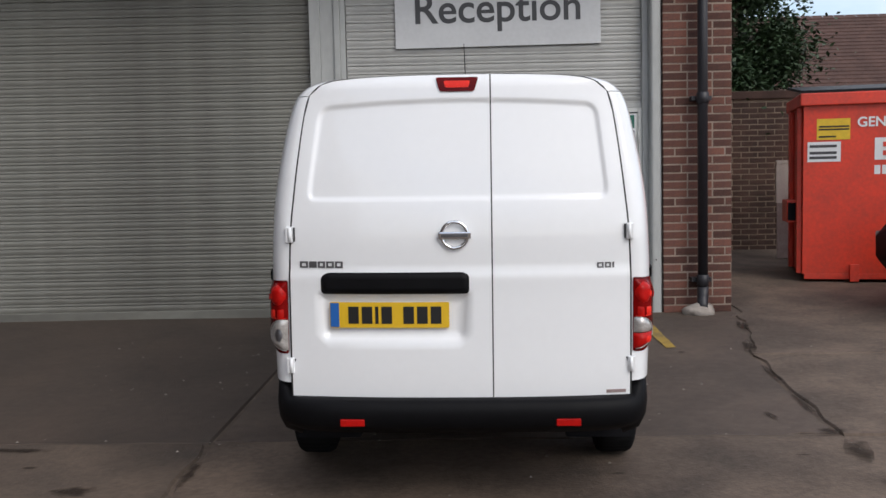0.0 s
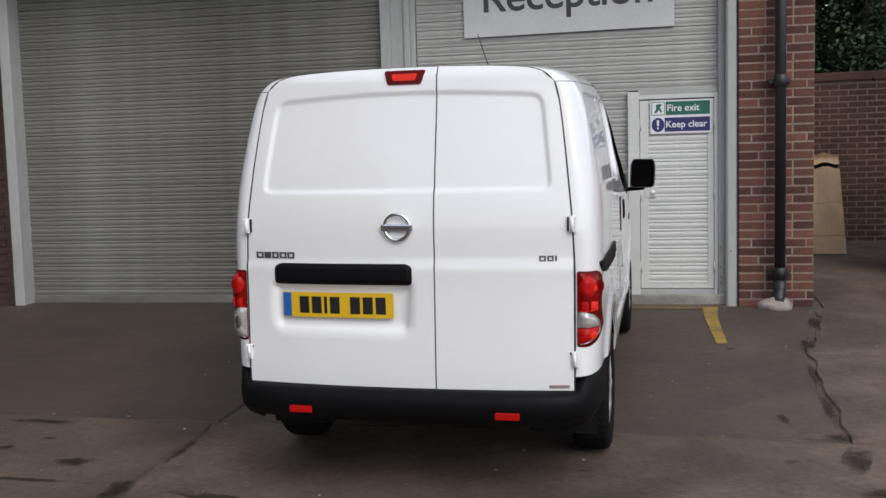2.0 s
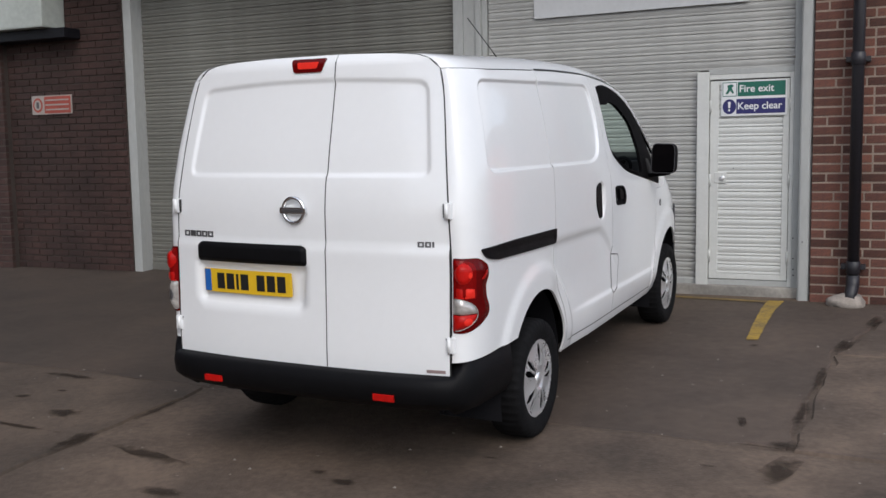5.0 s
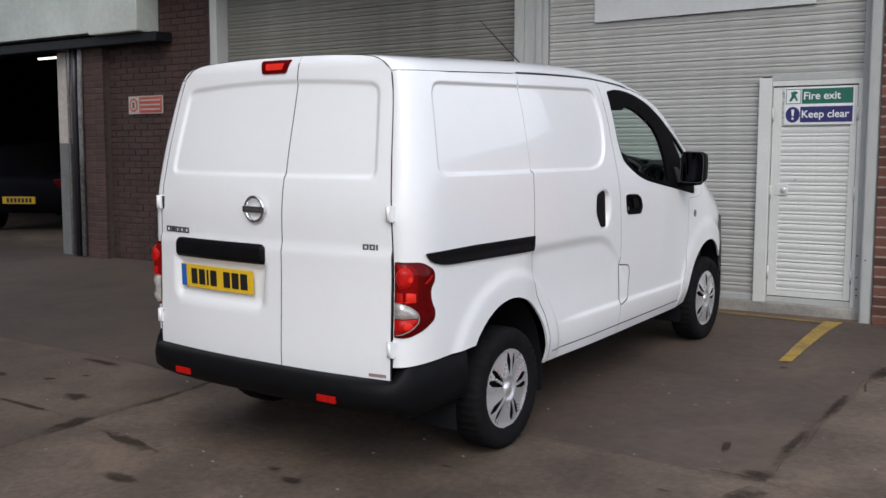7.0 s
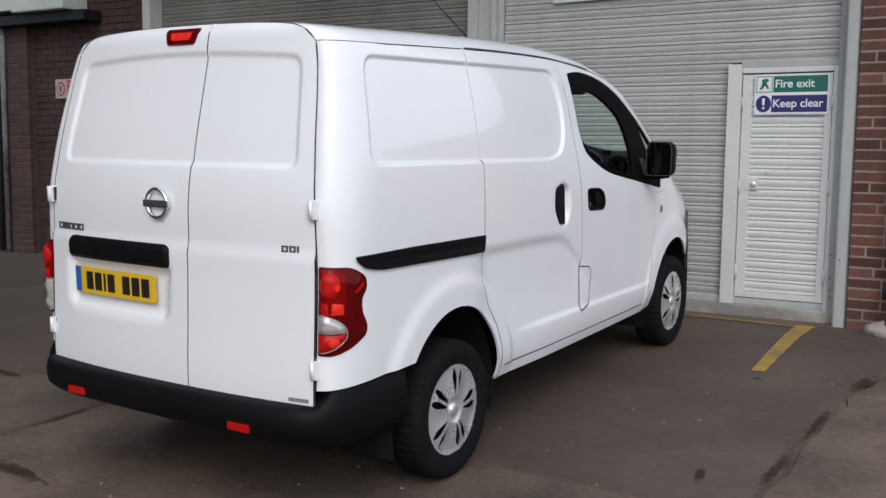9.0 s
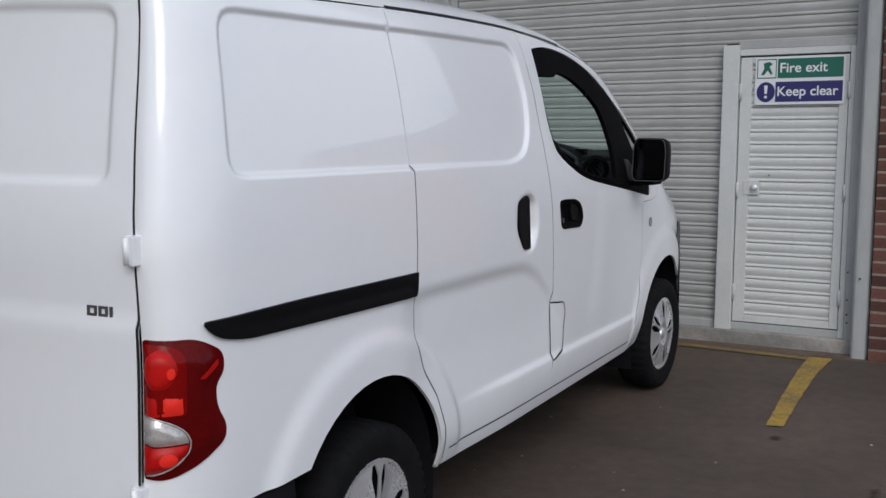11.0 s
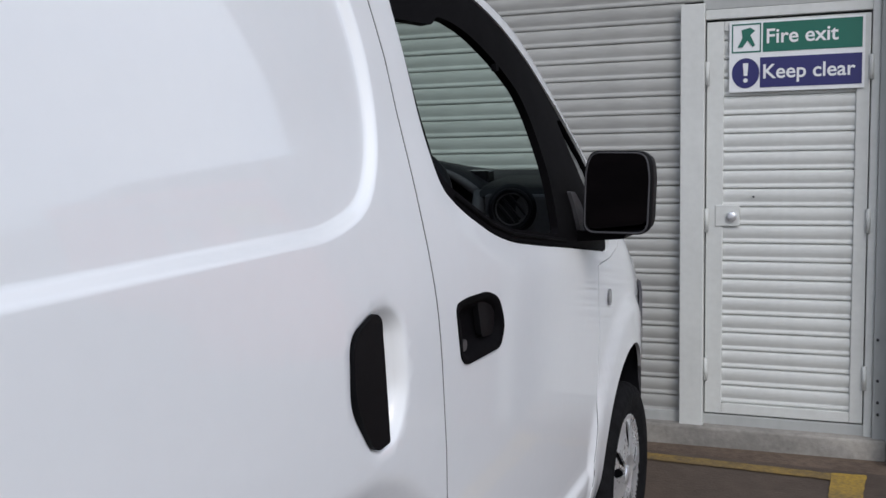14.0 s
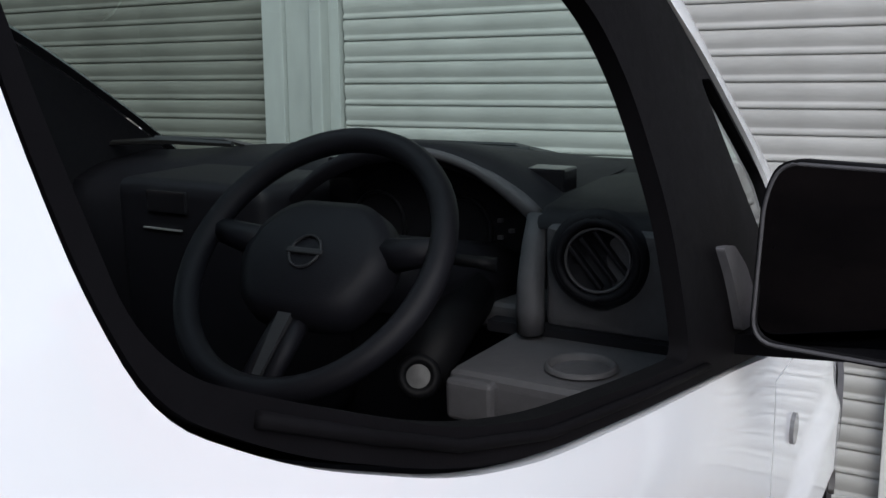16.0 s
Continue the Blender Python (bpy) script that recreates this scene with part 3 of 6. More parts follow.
part("door_gap", box(0.755, 1.400, 8.935, 8.97, GZ + 0.08, 1.95), M_DARK, door)
Z0, Z1 = 0.255, 1.935
part("stile", box(0.760, 0.83, DY - 0.012, DY + 0.025, Z0, Z1, 0.004), M_DOOR, door)
part("stile", box(1.345, 1.396, DY - 0.012, DY + 0.025, Z0, Z1, 0.004), M_DOOR, door)
part("rail", box(0.83, 1.345, DY - 0.012, DY + 0.025, Z0, Z0 + 0.045, 0.004), M_DOOR, door)
part("rail", box(0.83, 1.345, DY - 0.012, DY + 0.025, Z1 - 0.04, Z1, 0.004), M_DOOR, door)
dm = slat_mesh(0.826, 1.349, M_DOOR)
k = 0
while Z0 + 0.045 + (k + 1) * PITCH < Z1 + 0.03:
    s_ = new("slat", dm)
    s_.parent = door
    s_.location = (0, DY + 0.006, Z0 + 0.045 + k * PITCH)
    k += 1
lk = part("lock_plate", box(0.80, 0.90, DY - 0.018, DY - 0.008, 1.075, 1.165, 0.004), M_DOOR, door, "pale lock plate")
kn = part("lock_cylinder", lathe([(0.022, 0.0), (0.022, 0.012), (0.012, 0.016), (0.0, 0.016)], "z", (0, 0, 0), 20), M_SILVER, lk, "steel lock cylinder", smooth=True)
kn.matrix_basis = pose(0.868, DY - 0.018, 1.118, 90, 0, 0)
for x in (0.764, 1.400):
    for z in (0.45, 1.10, 1.72):
        part("hinge", tube([(x, 8.882, z - 0.05), (x, 8.882, z + 0.05)], 0.009, 8), M_DOOR, door, smooth=True)
for x, y, z in ((1.445, 8.855, 0.62), (1.525, 8.735, 0.60), (1.45, 8.855, 0.36), (1.452, 8.855, 0.31), (1.448, 8.855, 0.45)):
    part("bolt", tube([(x, y, z), (x, y - 0.012, z)], 0.006, 6), M_PIPE, door, "small rusty bolt")
part("bolt", tube([(0.955, DY - 0.004, 1.20), (0.955, DY - 0.012, 1.20)], 0.0045, 8), M_PIPE, door)
sill = tagged(part("door_sill", box(-1.205, 1.486, 8.835, 8.98, GZ - 0.05, GZ + 0.070, 0.010), M_PLINTH), "pale worn plinth under the shutter and door", "sill", kind="structure")

# safety sign on the door
safe = thing("safety_sign", "white fire exit sign over a blue keep clear notice", "sign")
SY = DY - 0.022
part("sign_board", box(0.852, 1.374, SY, SY + 0.004, 1.638, 1.927, 0.001), M_WHITE, safe, "white sign board")
part("green_field", box(0.985, 1.364, SY - 0.0015, SY + 0.001, 1.800, 1.919), M_GREEN, safe, "green field")
part("blue_field", box(0.975, 1.364, SY - 0.0015, SY + 0.001, 1.655, 1.778), M_BLUE, safe, "blue field")
for x0, x1, z0, z1 in ((0.862, 0.978, 1.913, 1.919), (0.862, 0.978, 1.800, 1.806), (0.862, 0.867, 1.806, 1.913), (0.973, 0.978, 1.806, 1.913)):
    part("pictogram_frame", box(x0, x1, SY - 0.0015, SY + 0.001, z0, z1), M_GREEN, safe, "thin green frame")
part("pictogram", raw([(x, SY - 0.0022, z) for x, z in ((0.885, 1.822), (0.905, 1.822), (0.925, 1.85), (0.945, 1.822), (0.955, 1.83), (0.935, 1.872), (0.955, 1.888), (0.935, 1.902), (0.900, 1.893), (0.905, 1.862))], [tuple(range(10))]), M_GREEN, safe, "plain green mark")
disc = [(0.918 + 0.055 * math.cos(t), SY - 0.0015, 1.716 + 0.062 * math.sin(t)) for t in np.linspace(0, 2 * math.pi, 33)[:-1]]
part("notice_disc", raw(disc, [tuple(range(32))]), M_BLUE, safe, "blue disc")
part("exclamation_mark", raw([(x, SY - 0.003, z) for x, z in ((0.911, 1.705), (0.925, 1.705), (0.929, 1.757), (0.907, 1.757))], [(0, 1, 2, 3)]), M_WHITE, safe)
part("exclamation_dot", raw([(0.918 + 0.009 * math.cos(t), SY - 0.003, 1.686 + 0.009 * math.sin(t)) for t in np.linspace(0, 2 * math.pi, 17)[:-1]], [tuple(range(16))]), M_WHITE, safe)
lettering("Fire exit", 0.275, (1.0, SY - 0.003, 1.835), material=M_WHITE, parent=safe, bold=0.014)
lettering("Keep clear", 0.352, (0.988, SY - 0.003, 1.692), material=M_WHITE, parent=safe, bold=0.014)

# reception sign
rec = thing("reception_sign", "pale grey panel with dark lettering fixed across the shutter", "sign")
RY = 8.885
rt = 0.5
rp = [(-0.803, 2.562), (1.065, 2.578), (1.059, 3.296), (-0.809, 3.28)]
part("sign_board", raw([(x, y, z) for y in (RY, RY + 0.012) for x, z in rp], [(0, 1, 2, 3), (4, 5, 6, 7), (0, 1, 5, 4), (1, 2, 6, 5), (2, 3, 7, 6), (3, 0, 4, 7)]), M_SIGNGREY, rec, "pale grey board")
lettering("Reception", 1.50, (-0.62, RY - 0.003, 2.785), material=M_SIGNTXT, parent=rec, tilt=rt, bold=0.012)

# ---- brick pier, pipe ----
BRICK_ME = {}


def brick_mesh(l, d, h, material):
    key_ = (round(l, 3), round(d, 3), round(h, 3), material.name)
    if key_ not in BRICK_ME:
        b = box(0, l, 0, d, 0, h, 0.004, 1)
        me = bpy.data.meshes.new("brick")
        b.to_mesh(me)
        b.free()
        BRICK_ME[key_] = me
    return BRICK_ME[key_]


pier = tagged(part("brick_pier", box(1.590, 2.203, WALL_Y - 0.0005, 9.4, -0.1, 7.5), M_MORTAR), "red brick pier beside the shutter", "pier", kind="structure")
rb = random.Random(7)


def coursed(ob, x0, x1, z0, z1, y, material):
    k, z = 0, z0
    while z < z1:
        # alternate stretchers and cut bricks
        cuts = []
        first = (0.215, 0.1025, 0.16)[k % 3] if k % 2 else 0.215
        x_, w = x0, first
        while x_ < x1 - 0.02:
            w = min(w, x1 - x_)
            cuts.append((x_, w))
            x_ += w + 0.010
            w = 0.215
        for a, w in cuts:
            me = brick_mesh(w - 0.002, 0.05, 0.062, material)
            if not me.materials:
                me.materials.append(material)
            b = new("brick", me)
            b.parent = ob
            b.location = (a, y + rb.uniform(-0.0015, 0.0015), z)
        z += 0.075
        k += 1


coursed(pier, 1.588, 2.205, GZ - 0.02, 4.2, WALL_Y - 0.004, M_BRICK)
# flank of the pier in the alley, its brick colour darkened for shade
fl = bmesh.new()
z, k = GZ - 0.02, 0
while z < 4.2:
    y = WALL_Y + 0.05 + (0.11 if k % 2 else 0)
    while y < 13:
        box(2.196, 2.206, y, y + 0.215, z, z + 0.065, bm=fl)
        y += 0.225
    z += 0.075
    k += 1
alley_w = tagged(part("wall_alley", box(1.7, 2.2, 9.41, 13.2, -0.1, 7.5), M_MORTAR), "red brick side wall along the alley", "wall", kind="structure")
tagged(part("bricks", fl, M_BRICKSHADE, alley_w), kind="stuff")

pipe = thing("downpipe", "black cast iron downpipe on the brick pier", "downpipe")
PX, PY = 1.912, WALL_Y - 0.12
part("pipe", tube([(PX, PY, 0.36), (PX, PY, 5.0)], 0.045, 18), M_PIPE, pipe, smooth=True)
for z in (0.42, 2.04, 3.7):
    part("collar", tube([(PX, PY, z - 0.05), (PX, PY, z - 0.045), (PX, PY, z + 0.045), (PX, PY, z + 0.05)], [0.046, 0.053, 0.053, 0.046], 18), M_PIPE, pipe, smooth=True)
    part("bracket", box(PX - 0.09, PX + 0.09, PY + 0.03, WALL_Y - 0.006, z - 0.02, z + 0.02, 0.004), M_PIPE, pipe)
part("shoe", tube([(PX, PY, 0.36), (PX, PY, 0.28), (PX - 0.01, PY - 0.03, 0.22), (PX - 0.02, PY - 0.09, 0.17)], [0.05, 0.05, 0.048, 0.046], 16), M_PIPE, pipe, smooth=True)
sb = bmesh.new()
bmesh.ops.create_icosphere(sb, subdivisions=3, radius=1)
for v in sb.verts:
    d = 1 + 0.25 * noise.noise(v.co * 1.7)
    v.co = Vector((1.875 + v.co.x * 0.15 * d, 8.57 + v.co.y * 0.11 * d, GZ + 0.0 + max(-0.05, v.co.z * 0.085 * d)))
stone = tagged(part("drain_block", sb, M_STONE, smooth=True), "rough pale stone block under the downpipe", "stone block")

# plain unseen wall added on the yard's west side to shade the left
tagged(part("wall_yard", box(-7.7, -7.4, -20, 5.6, -1.2, 11.0), M_BRICKD), "plain dark brick wall, unseen, added to shade the left of the yard", "wall", kind="structure")

# ---- left part of the front ----
lw = tagged(part("wall_west", box(-7.74, -5.44, WALL_Y + 0.012, 9.4, -0.1, 7.5), M_MORTARD), "dark brick wall left of the shutters", "wall", kind="structure")
z, k = GZ - 0.02, 0
vv, ff = [], []
while z < 3.6:
    x = -7.73 - (0.11 if k % 2 else 0)
    while x < -5.46:
        a, b2 = max(x, -7.73), min(x + 0.215, -5.445)
        if b2 - a > 0.03:
            i0 = len(vv)
            y = WALL_Y + rb.uniform(-0.002, 0.003)
            vv += [(a, WALL_Y + 0.02, z), (b2, WALL_Y + 0.02, z), (b2, WALL_Y + 0.02, z + 0.065), (a, WALL_Y + 0.02, z + 0.065), (a + 0.004, y, z + 0.004), (b2 - 0.004, y, z + 0.004), (b2 - 0.004, y, z + 0.061), (a + 0.004, y, z + 0.061)]
            ff += [tuple(i0 + q for q in f) for f in ((4, 5, 6, 7), (0, 1, 5, 4), (1, 2, 6, 5), (2, 3, 7, 6), (3, 0, 4, 7))]
        x += 0.225
    z += 0.075
    k += 1
me = bpy.data.meshes.new("bricks")
me.from_pydata(vv, [], ff)
tagged(place("bricks", me, M_BRICKD, lw), kind="stuff")
bt = part("brick_buttress", box(-7.525, -7.165, WALL_Y - 0.096, WALL_Y + 0.01, -0.1, 2.75, 0.006), M_MORTARD, lw)
coursed(bt, -7.53, -7.16, GZ - 0.02, 2.70, WALL_Y - 0.102, M_BRICKD)
rs = thing("warning_sign", "small red and white notice on the dark brick wall", "sign")
part("sign_board", box(-6.797, -6.197, WALL_Y - 0.02, WALL_Y - 0.006, 1.88, 2.092, 0.002), M_OFFWHITE, rs, "off-white board")
part("notice_field", box(-6.602, -6.210, WALL_Y - 0.023, WALL_Y - 0.018, 1.892, 2.080), M_REDSIGN, rs, "red field")
part("notice_disc", raw([(-6.703 + 0.075 * math.cos(t), WALL_Y - 0.0235, 1.986 + 0.082 * math.sin(t)) for t in np.linspace(0, 2 * math.pi, 25)[:-1]], [tuple(range(24))]), M_REDSIGN, rs, "dull red ring")
part("disc_centre", raw([(-6.703 + 0.052 * math.cos(t), WALL_Y - 0.0255, 1.986 + 0.058 * math.sin(t)) for t in np.linspace(0, 2 * math.pi, 25)[:-1]], [tuple(range(24))]), M_OFFWHITE, rs)
part("plain_mark", box(-6.720, -6.685, WALL_Y - 0.0285, WALL_Y - 0.024, 1.95, 2.02), M_TRIM2, rs, "plain dark mark")
for z in (1.925, 1.978, 2.031):
    part("text_bar", box(-6.585, -6.235, WALL_Y - 0.026, WALL_Y - 0.021, z, z + 0.016), M_OFFWHITE, rs, "plain pale bar")
alarm = thing("alarm_box", "small yellow alarm box high on the dark brick wall", "alarm box")
part("case", box(-6.065, -5.815, WALL_Y - 0.09, WALL_Y - 0.004, 3.235, 3.47, 0.02, 3), mat("alarm_yellow", (0.62, 0.42, 0.03), 0.5, var=0.2, scale=9), alarm, "yellow plastic case")
part("lens_strip", box(-6.0, -5.88, WALL_Y - 0.096, WALL_Y - 0.088, 3.255, 3.285, 0.004), M_TRIM2, alarm, "dark strip")

# garage opening; walls near black, the bay's shade put into their colour
gar = thing("garage", "dark garage bay with its door open", "garage", kind="structure")
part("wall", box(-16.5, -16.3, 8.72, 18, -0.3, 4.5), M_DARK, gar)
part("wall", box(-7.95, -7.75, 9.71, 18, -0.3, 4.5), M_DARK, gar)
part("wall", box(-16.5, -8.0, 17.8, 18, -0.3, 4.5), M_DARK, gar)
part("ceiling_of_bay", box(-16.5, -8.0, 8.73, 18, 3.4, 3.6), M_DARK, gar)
fascia = thing("fascia", "grey-white fascia over the garage opening", "fascia", kind="structure")
part("fascia_board", box(-16.5, -7.105, WALL_Y - 0.30, WALL_Y + 0.1, 2.84, 4.2, 0.01), M_FASCIA, fascia)
# dark strip that stands for the shaded underside of the fascia
part("fascia_soffit", box(-16.5, -6.03, WALL_Y - 0.24, WALL_Y - 0.004, 2.69, 2.80, 0.01), M_TRIM, fascia, "dark strip in place of the shade under the fascia")
part("shutter_box", box(-7.10, -6.24, WALL_Y - 0.34, WALL_Y - 0.004, 2.805, 3.9, 0.02), M_FASCIA, fascia, "grey shutter box")
gp = thing("gate_post", "garage post painted white above and grey below", "post", kind="structure")
part("post_upper", box(-8.155, -7.975, 8.70, 8.95, 1.535, 2.685, 0.006), M_OFFWHITE, gp, "white upper part")
part("post_lower", box(-8.155, -7.975, 8.70, 8.95, -0.05, 1.533, 0.006), mat("dark_grey_post_paint", (0.11, 0.11, 0.11), 0.6, var=0.3, scale=5), gp, "grey lower part")
M_CONDUIT = mat("worn_grey_conduit", (0.20, 0.19, 0.19), 0.6, var=0.6, scale=4, col2=(0.05, 0.045, 0.045), stretch=(1, 1, 0.6))
for x, r, mt in ((-7.80, 0.016, M_CONDUIT), (-7.685, 0.04, M_PIPE), (-7.575, 0.032, M_CONDUIT)):
    tagged(part("conduit", tube([(x, 8.60, 0.12), (x, 8.60, 2.2), (x + 0.02, 8.60, 2.75)], r, 10), mt, smooth=True), "worn pipe beside the garage opening", "pipe", group="pipes beside the garage")
lt = thing("tube_lamp", "lit fluorescent tube inside the garage", "lamp")
part("tube", tube([(-11.85, 11.0, 3.00), (-11.2, 11.0, 3.00)], 0.02, 8), M_GLOW, lt, smooth=True)
part("batten", box(-11.9, -11.15, 10.96, 11.04, 3.022, 3.090, 0.005), M_DARK, lt)
for x in (-11.85, -11.2):
    part("hanger", tube([(x, 11.0, 3.085), (x, 11.0, 3.405)], 0.008, 6), M_DARK, lt)


# the whole front turned into place
conduits = [o for o in scene.objects if o.name.startswith("conduit")]
for o in (building, lintel, left_sh, right_sh, end_guide, post, rg, door, sill, safe, rec, pier, alley_w, pipe, stone, lw, rs, alarm, gar, fascia, gp, lt, *conduits):
    o.matrix_world = FRONT @ o.matrix_basis


# ---- a parked car: dark saloon body, made once ----
def parked_car(name, label, m):
    car = thing(name, label, "car", m)
    st = [(-2.0, 0.62, 0.55, 0.80), (-1.9, 0.78, 0.35, 0.93), (-1.5, 0.85, 0.28, 0.98), (-0.6, 0.87, 0.25, 0.98), (0.6, 0.87, 0.25, 0.97), (1.5, 0.85, 0.27, 0.90), (1.95, 0.74, 0.35, 0.78), (2.08, 0.58, 0.45, 0.68)]
    v = []
    for y, w, z0, z1 in st:
        mid_ = (z0 + z1) / 2
        v += [(sx * w * k, y, z) for sx, k, z in ((-1, 0.9, z0), (-1, 1.0, mid_ - 0.08), (-1, 1.0, mid_ + 0.1), (-1, 0.9, z1), (-1, 0.5, z1 + 0.02), (1, 0.5, z1 + 0.02), (1, 0.9, z1), (1, 1.0, mid_ + 0.1), (1, 1.0, mid_ - 0.08), (1, 0.9, z0))]
    n = 10
    f = [(i * n + j, i * n + (j + 1) % n, (i + 1) * n + (j + 1) % n, (i + 1) * n + j) for i in range(len(st) - 1) for j in range(n)] + [tuple(range(n)), tuple(range((len(st) - 1) * n, len(st) * n))]
    part("body", raw(v, f), M_CARDARK, car, "dark glossy body", smooth=True)
    ct = [(-1.85, 0.95, 0.72), (-1.35, 1.38, 0.60), (-0.4, 1.45, 0.60), (0.35, 1.42, 0.60), (1.15, 0.96, 0.72)]
    v = [(sx * (w + 0.06), y, 0.9) if q == 0 else (sx * w, y, z) for y, z, w in ct for sx, q in ((-1, 0), (-1, 1), (1, 1), (1, 0))]
    part("cabin", raw(v, [(i * 4 + j, i * 4 + j + 1, (i + 1) * 4 + j + 1, (i + 1) * 4 + j) for i in range(4) for j in range(3)]), M_GLOSSBLACK, car, "dark glazed cabin", smooth=True)
    for y in (-1.25, 1.3):
        for sx in (-1, 1):
            part("wheel", lathe([(0.0, 0.08 * sx), (0.2, 0.09 * sx), (0.31, 0.08 * sx), (0.315, -0.08 * sx), (0.2, -0.08 * sx), (0.0, -0.08 * sx)], "x", (sx * 0.80, y, 0.315), 32), M_TYRE, car, "black wheel", smooth=True)
    for sx in (-1, 1):
        part("headlamp", box(sx * 0.60 - 0.14, sx * 0.60 + 0.14, 1.93, 2.03, 0.60, 0.72, 0.03), M_CLEARLENS, car, "clear headlamp")
        part("tail_lamp", box(sx * 0.66 - 0.1, sx * 0.66 + 0.1, -2.0, -1.9, 0.72, 0.86, 0.02), M_RED2, car, "red tail lamp")
    pl = part("number_plate", box(-0.26, 0.26, -2.03, -1.99, 0.47, 0.58, 0.003), M_YELLOWPLATE, car, "yellow number plate")
    for k in range(7):
        part("plate_bar", box(-0.19 + k * 0.06, -0.15 + k * 0.06, -2.034, -2.028, 0.49, 0.56), M_INK, pl, "plain dark bar")
    return car


parked_car("parked_car", "dark car standing inside the garage", FRONT @ pose(-12.06, 11.76, ground_z(11.76) - 0.05, 1.5, 0, 30))
parked_car("parked_car", "dark car beside the red skip", pose(5.68, 8.50, ground_z(8.50), 0, 2.5, 90))

# ---- alley: wall, skip, board, tree, house ----
back = tagged(part("wall_back", box(2.2, 16, 13.312, 13.55, -0.1, 2.36), M_MORTARA), "low brick wall closing the alley, shade put into its colour", "wall", kind="structure")
vv, ff = [], []
z, k = ground_z(13.2) - 0.02, 0
while z < 2.3:
    x = 2.2 - (0.11 if k % 2 else 0)
    while x < 9:
        i0 = len(vv)
        y = 13.305 + rb.uniform(-0.003, 0.003)
        a, b2 = x, x + 0.215
        vv += [(a, 13.33, z), (b2, 13.33, z), (b2, 13.33, z + 0.065), (a, 13.33, z + 0.065), (a + 0.004, y, z + 0.004), (b2 - 0.004, y, z + 0.004), (b2 - 0.004, y, z + 0.061), (a + 0.004, y, z + 0.061)]
        ff += [tuple(i0 + q for q in f) for f in ((4, 5, 6, 7), (0, 1, 5, 4), (1, 2, 6, 5), (2, 3, 7, 6), (3, 0, 4, 7))]
        x += 0.225
    z += 0.075
    k += 1
me = bpy.data.meshes.new("bricks")
me.from_pydata(vv, [], ff)
tagged(place("bricks", me, M_BRICKSHADE, back), kind="stuff")
part("coping", box(2.2, 16, 13.26, 13.60, 2.36, 2.47, 0.015), M_BRICKSHADE, back, "brick coping darkened for shade")

KX, KY, KZ = 3.33, 10.35, ground_z(10.35)
skip = thing("waste_skip", "tall red steel waste container with white lettering", "skip", pose(KX, KY, 0, 0, 0, -11) @ pose(-KX, -KY, 0))
W, D, H = 1.85, 1.35, 1.92
sv = [(0, 0.06, 0.08), (W, 0.06, 0.08), (W, D, 0.08), (0, D, 0.08), (-0.0, 0, H), (W, 0, H), (W, D, H), (0, D, H)]
part("skip_body", raw([(KX + x, KY + y, KZ + z) for x, y, z in sv], [(0, 1, 2, 3), (0, 1, 5, 4), (1, 2, 6, 5), (2, 3, 7, 6), (3, 0, 4, 7)]), M_SKIP, skip, "red steel body")
part("top_rail", box(KX - 0.04, KX + W + 0.04, KY - 0.05, KY + 0.05, KZ + H - 0.06, KZ + H + 0.07, 0.012), M_SKIP, skip, "red top rail")
part("top_rail", box(KX - 0.04, KX + 0.05, KY + 0.052, KY + D, KZ + H - 0.06, KZ + H + 0.07, 0.012), M_SKIP, skip)
part("lid", raw([(KX + x, KY + y, KZ + z) for x, y, z in ((-0.03, -0.03, H + 0.075), (W + 0.03, -0.03, H + 0.075), (W + 0.03, D, H + 0.22), (-0.03, D, H + 0.22), (-0.03, -0.03, H + 0.10), (W + 0.03, -0.03, H + 0.10), (W + 0.03, D, H + 0.25), (-0.03, D, H + 0.25))], [(0, 1, 2, 3), (4, 5, 6, 7), (0, 1, 5, 4), (1, 2, 6, 5), (2, 3, 7, 6), (3, 0, 4, 7)]), M_TRIM, skip, "dark plastic lid")
part("lift_pocket", box(KX - 0.14, KX - 0.002, KY + 0.25, KY + 0.75, KZ + 0.62, KZ + 0.86, 0.01), M_SKIP, skip, "red lifting pocket")
# near-black plate in place of the shade inside the pocket's opening
part("pocket_dark_plate", box(KX - 0.13, KX - 0.02, KY + 0.243, KY + 0.249, KZ + 0.645, KZ + 0.835), M_DARK, skip)
part("corner_rib", box(KX - 0.055, KX - 0.002, KY + 0.10, KY + 0.20, KZ + 0.08, KZ + H - 0.07, 0.008), M_SKIP, skip)
part("side_rib", box(KX - 0.055, KX - 0.002, KY + 0.85, KY + 0.95, KZ + 0.08, KZ + H - 0.07, 0.008), M_SKIP, skip)
part("foot", box(KX + 0.47, KX + 0.56, KY + 0.0, KY + 0.055, KZ, KZ + 0.18, 0.006), M_SKIP, skip, "red foot")
part("foot_rail", box(KX + 0.02, KX + W, KY + 0.06, KY + 0.12, KZ + 0.02, KZ + 0.08, 0.006), M_SKIP, skip)
part("foot_rail", box(KX + 0.02, KX + W, KY + D - 0.1, KY + D - 0.02, KZ, KZ + 0.08, 0.006), M_SKIP, skip)
tilt_y = lambda z: KY + 0.06 - 0.06 * (z - KZ - 0.08) / (H - 0.08)


def on_skip(name, x0, x1, z0, z1, material, label, out=0.004, parent=skip):
    return part(name, raw([(KX + x, tilt_y(KZ + z) - out, KZ + z) for x, z in ((x0, z0), (x1, z0), (x1, z1), (x0, z1))], [(0, 1, 2, 3)]), material, parent, label)


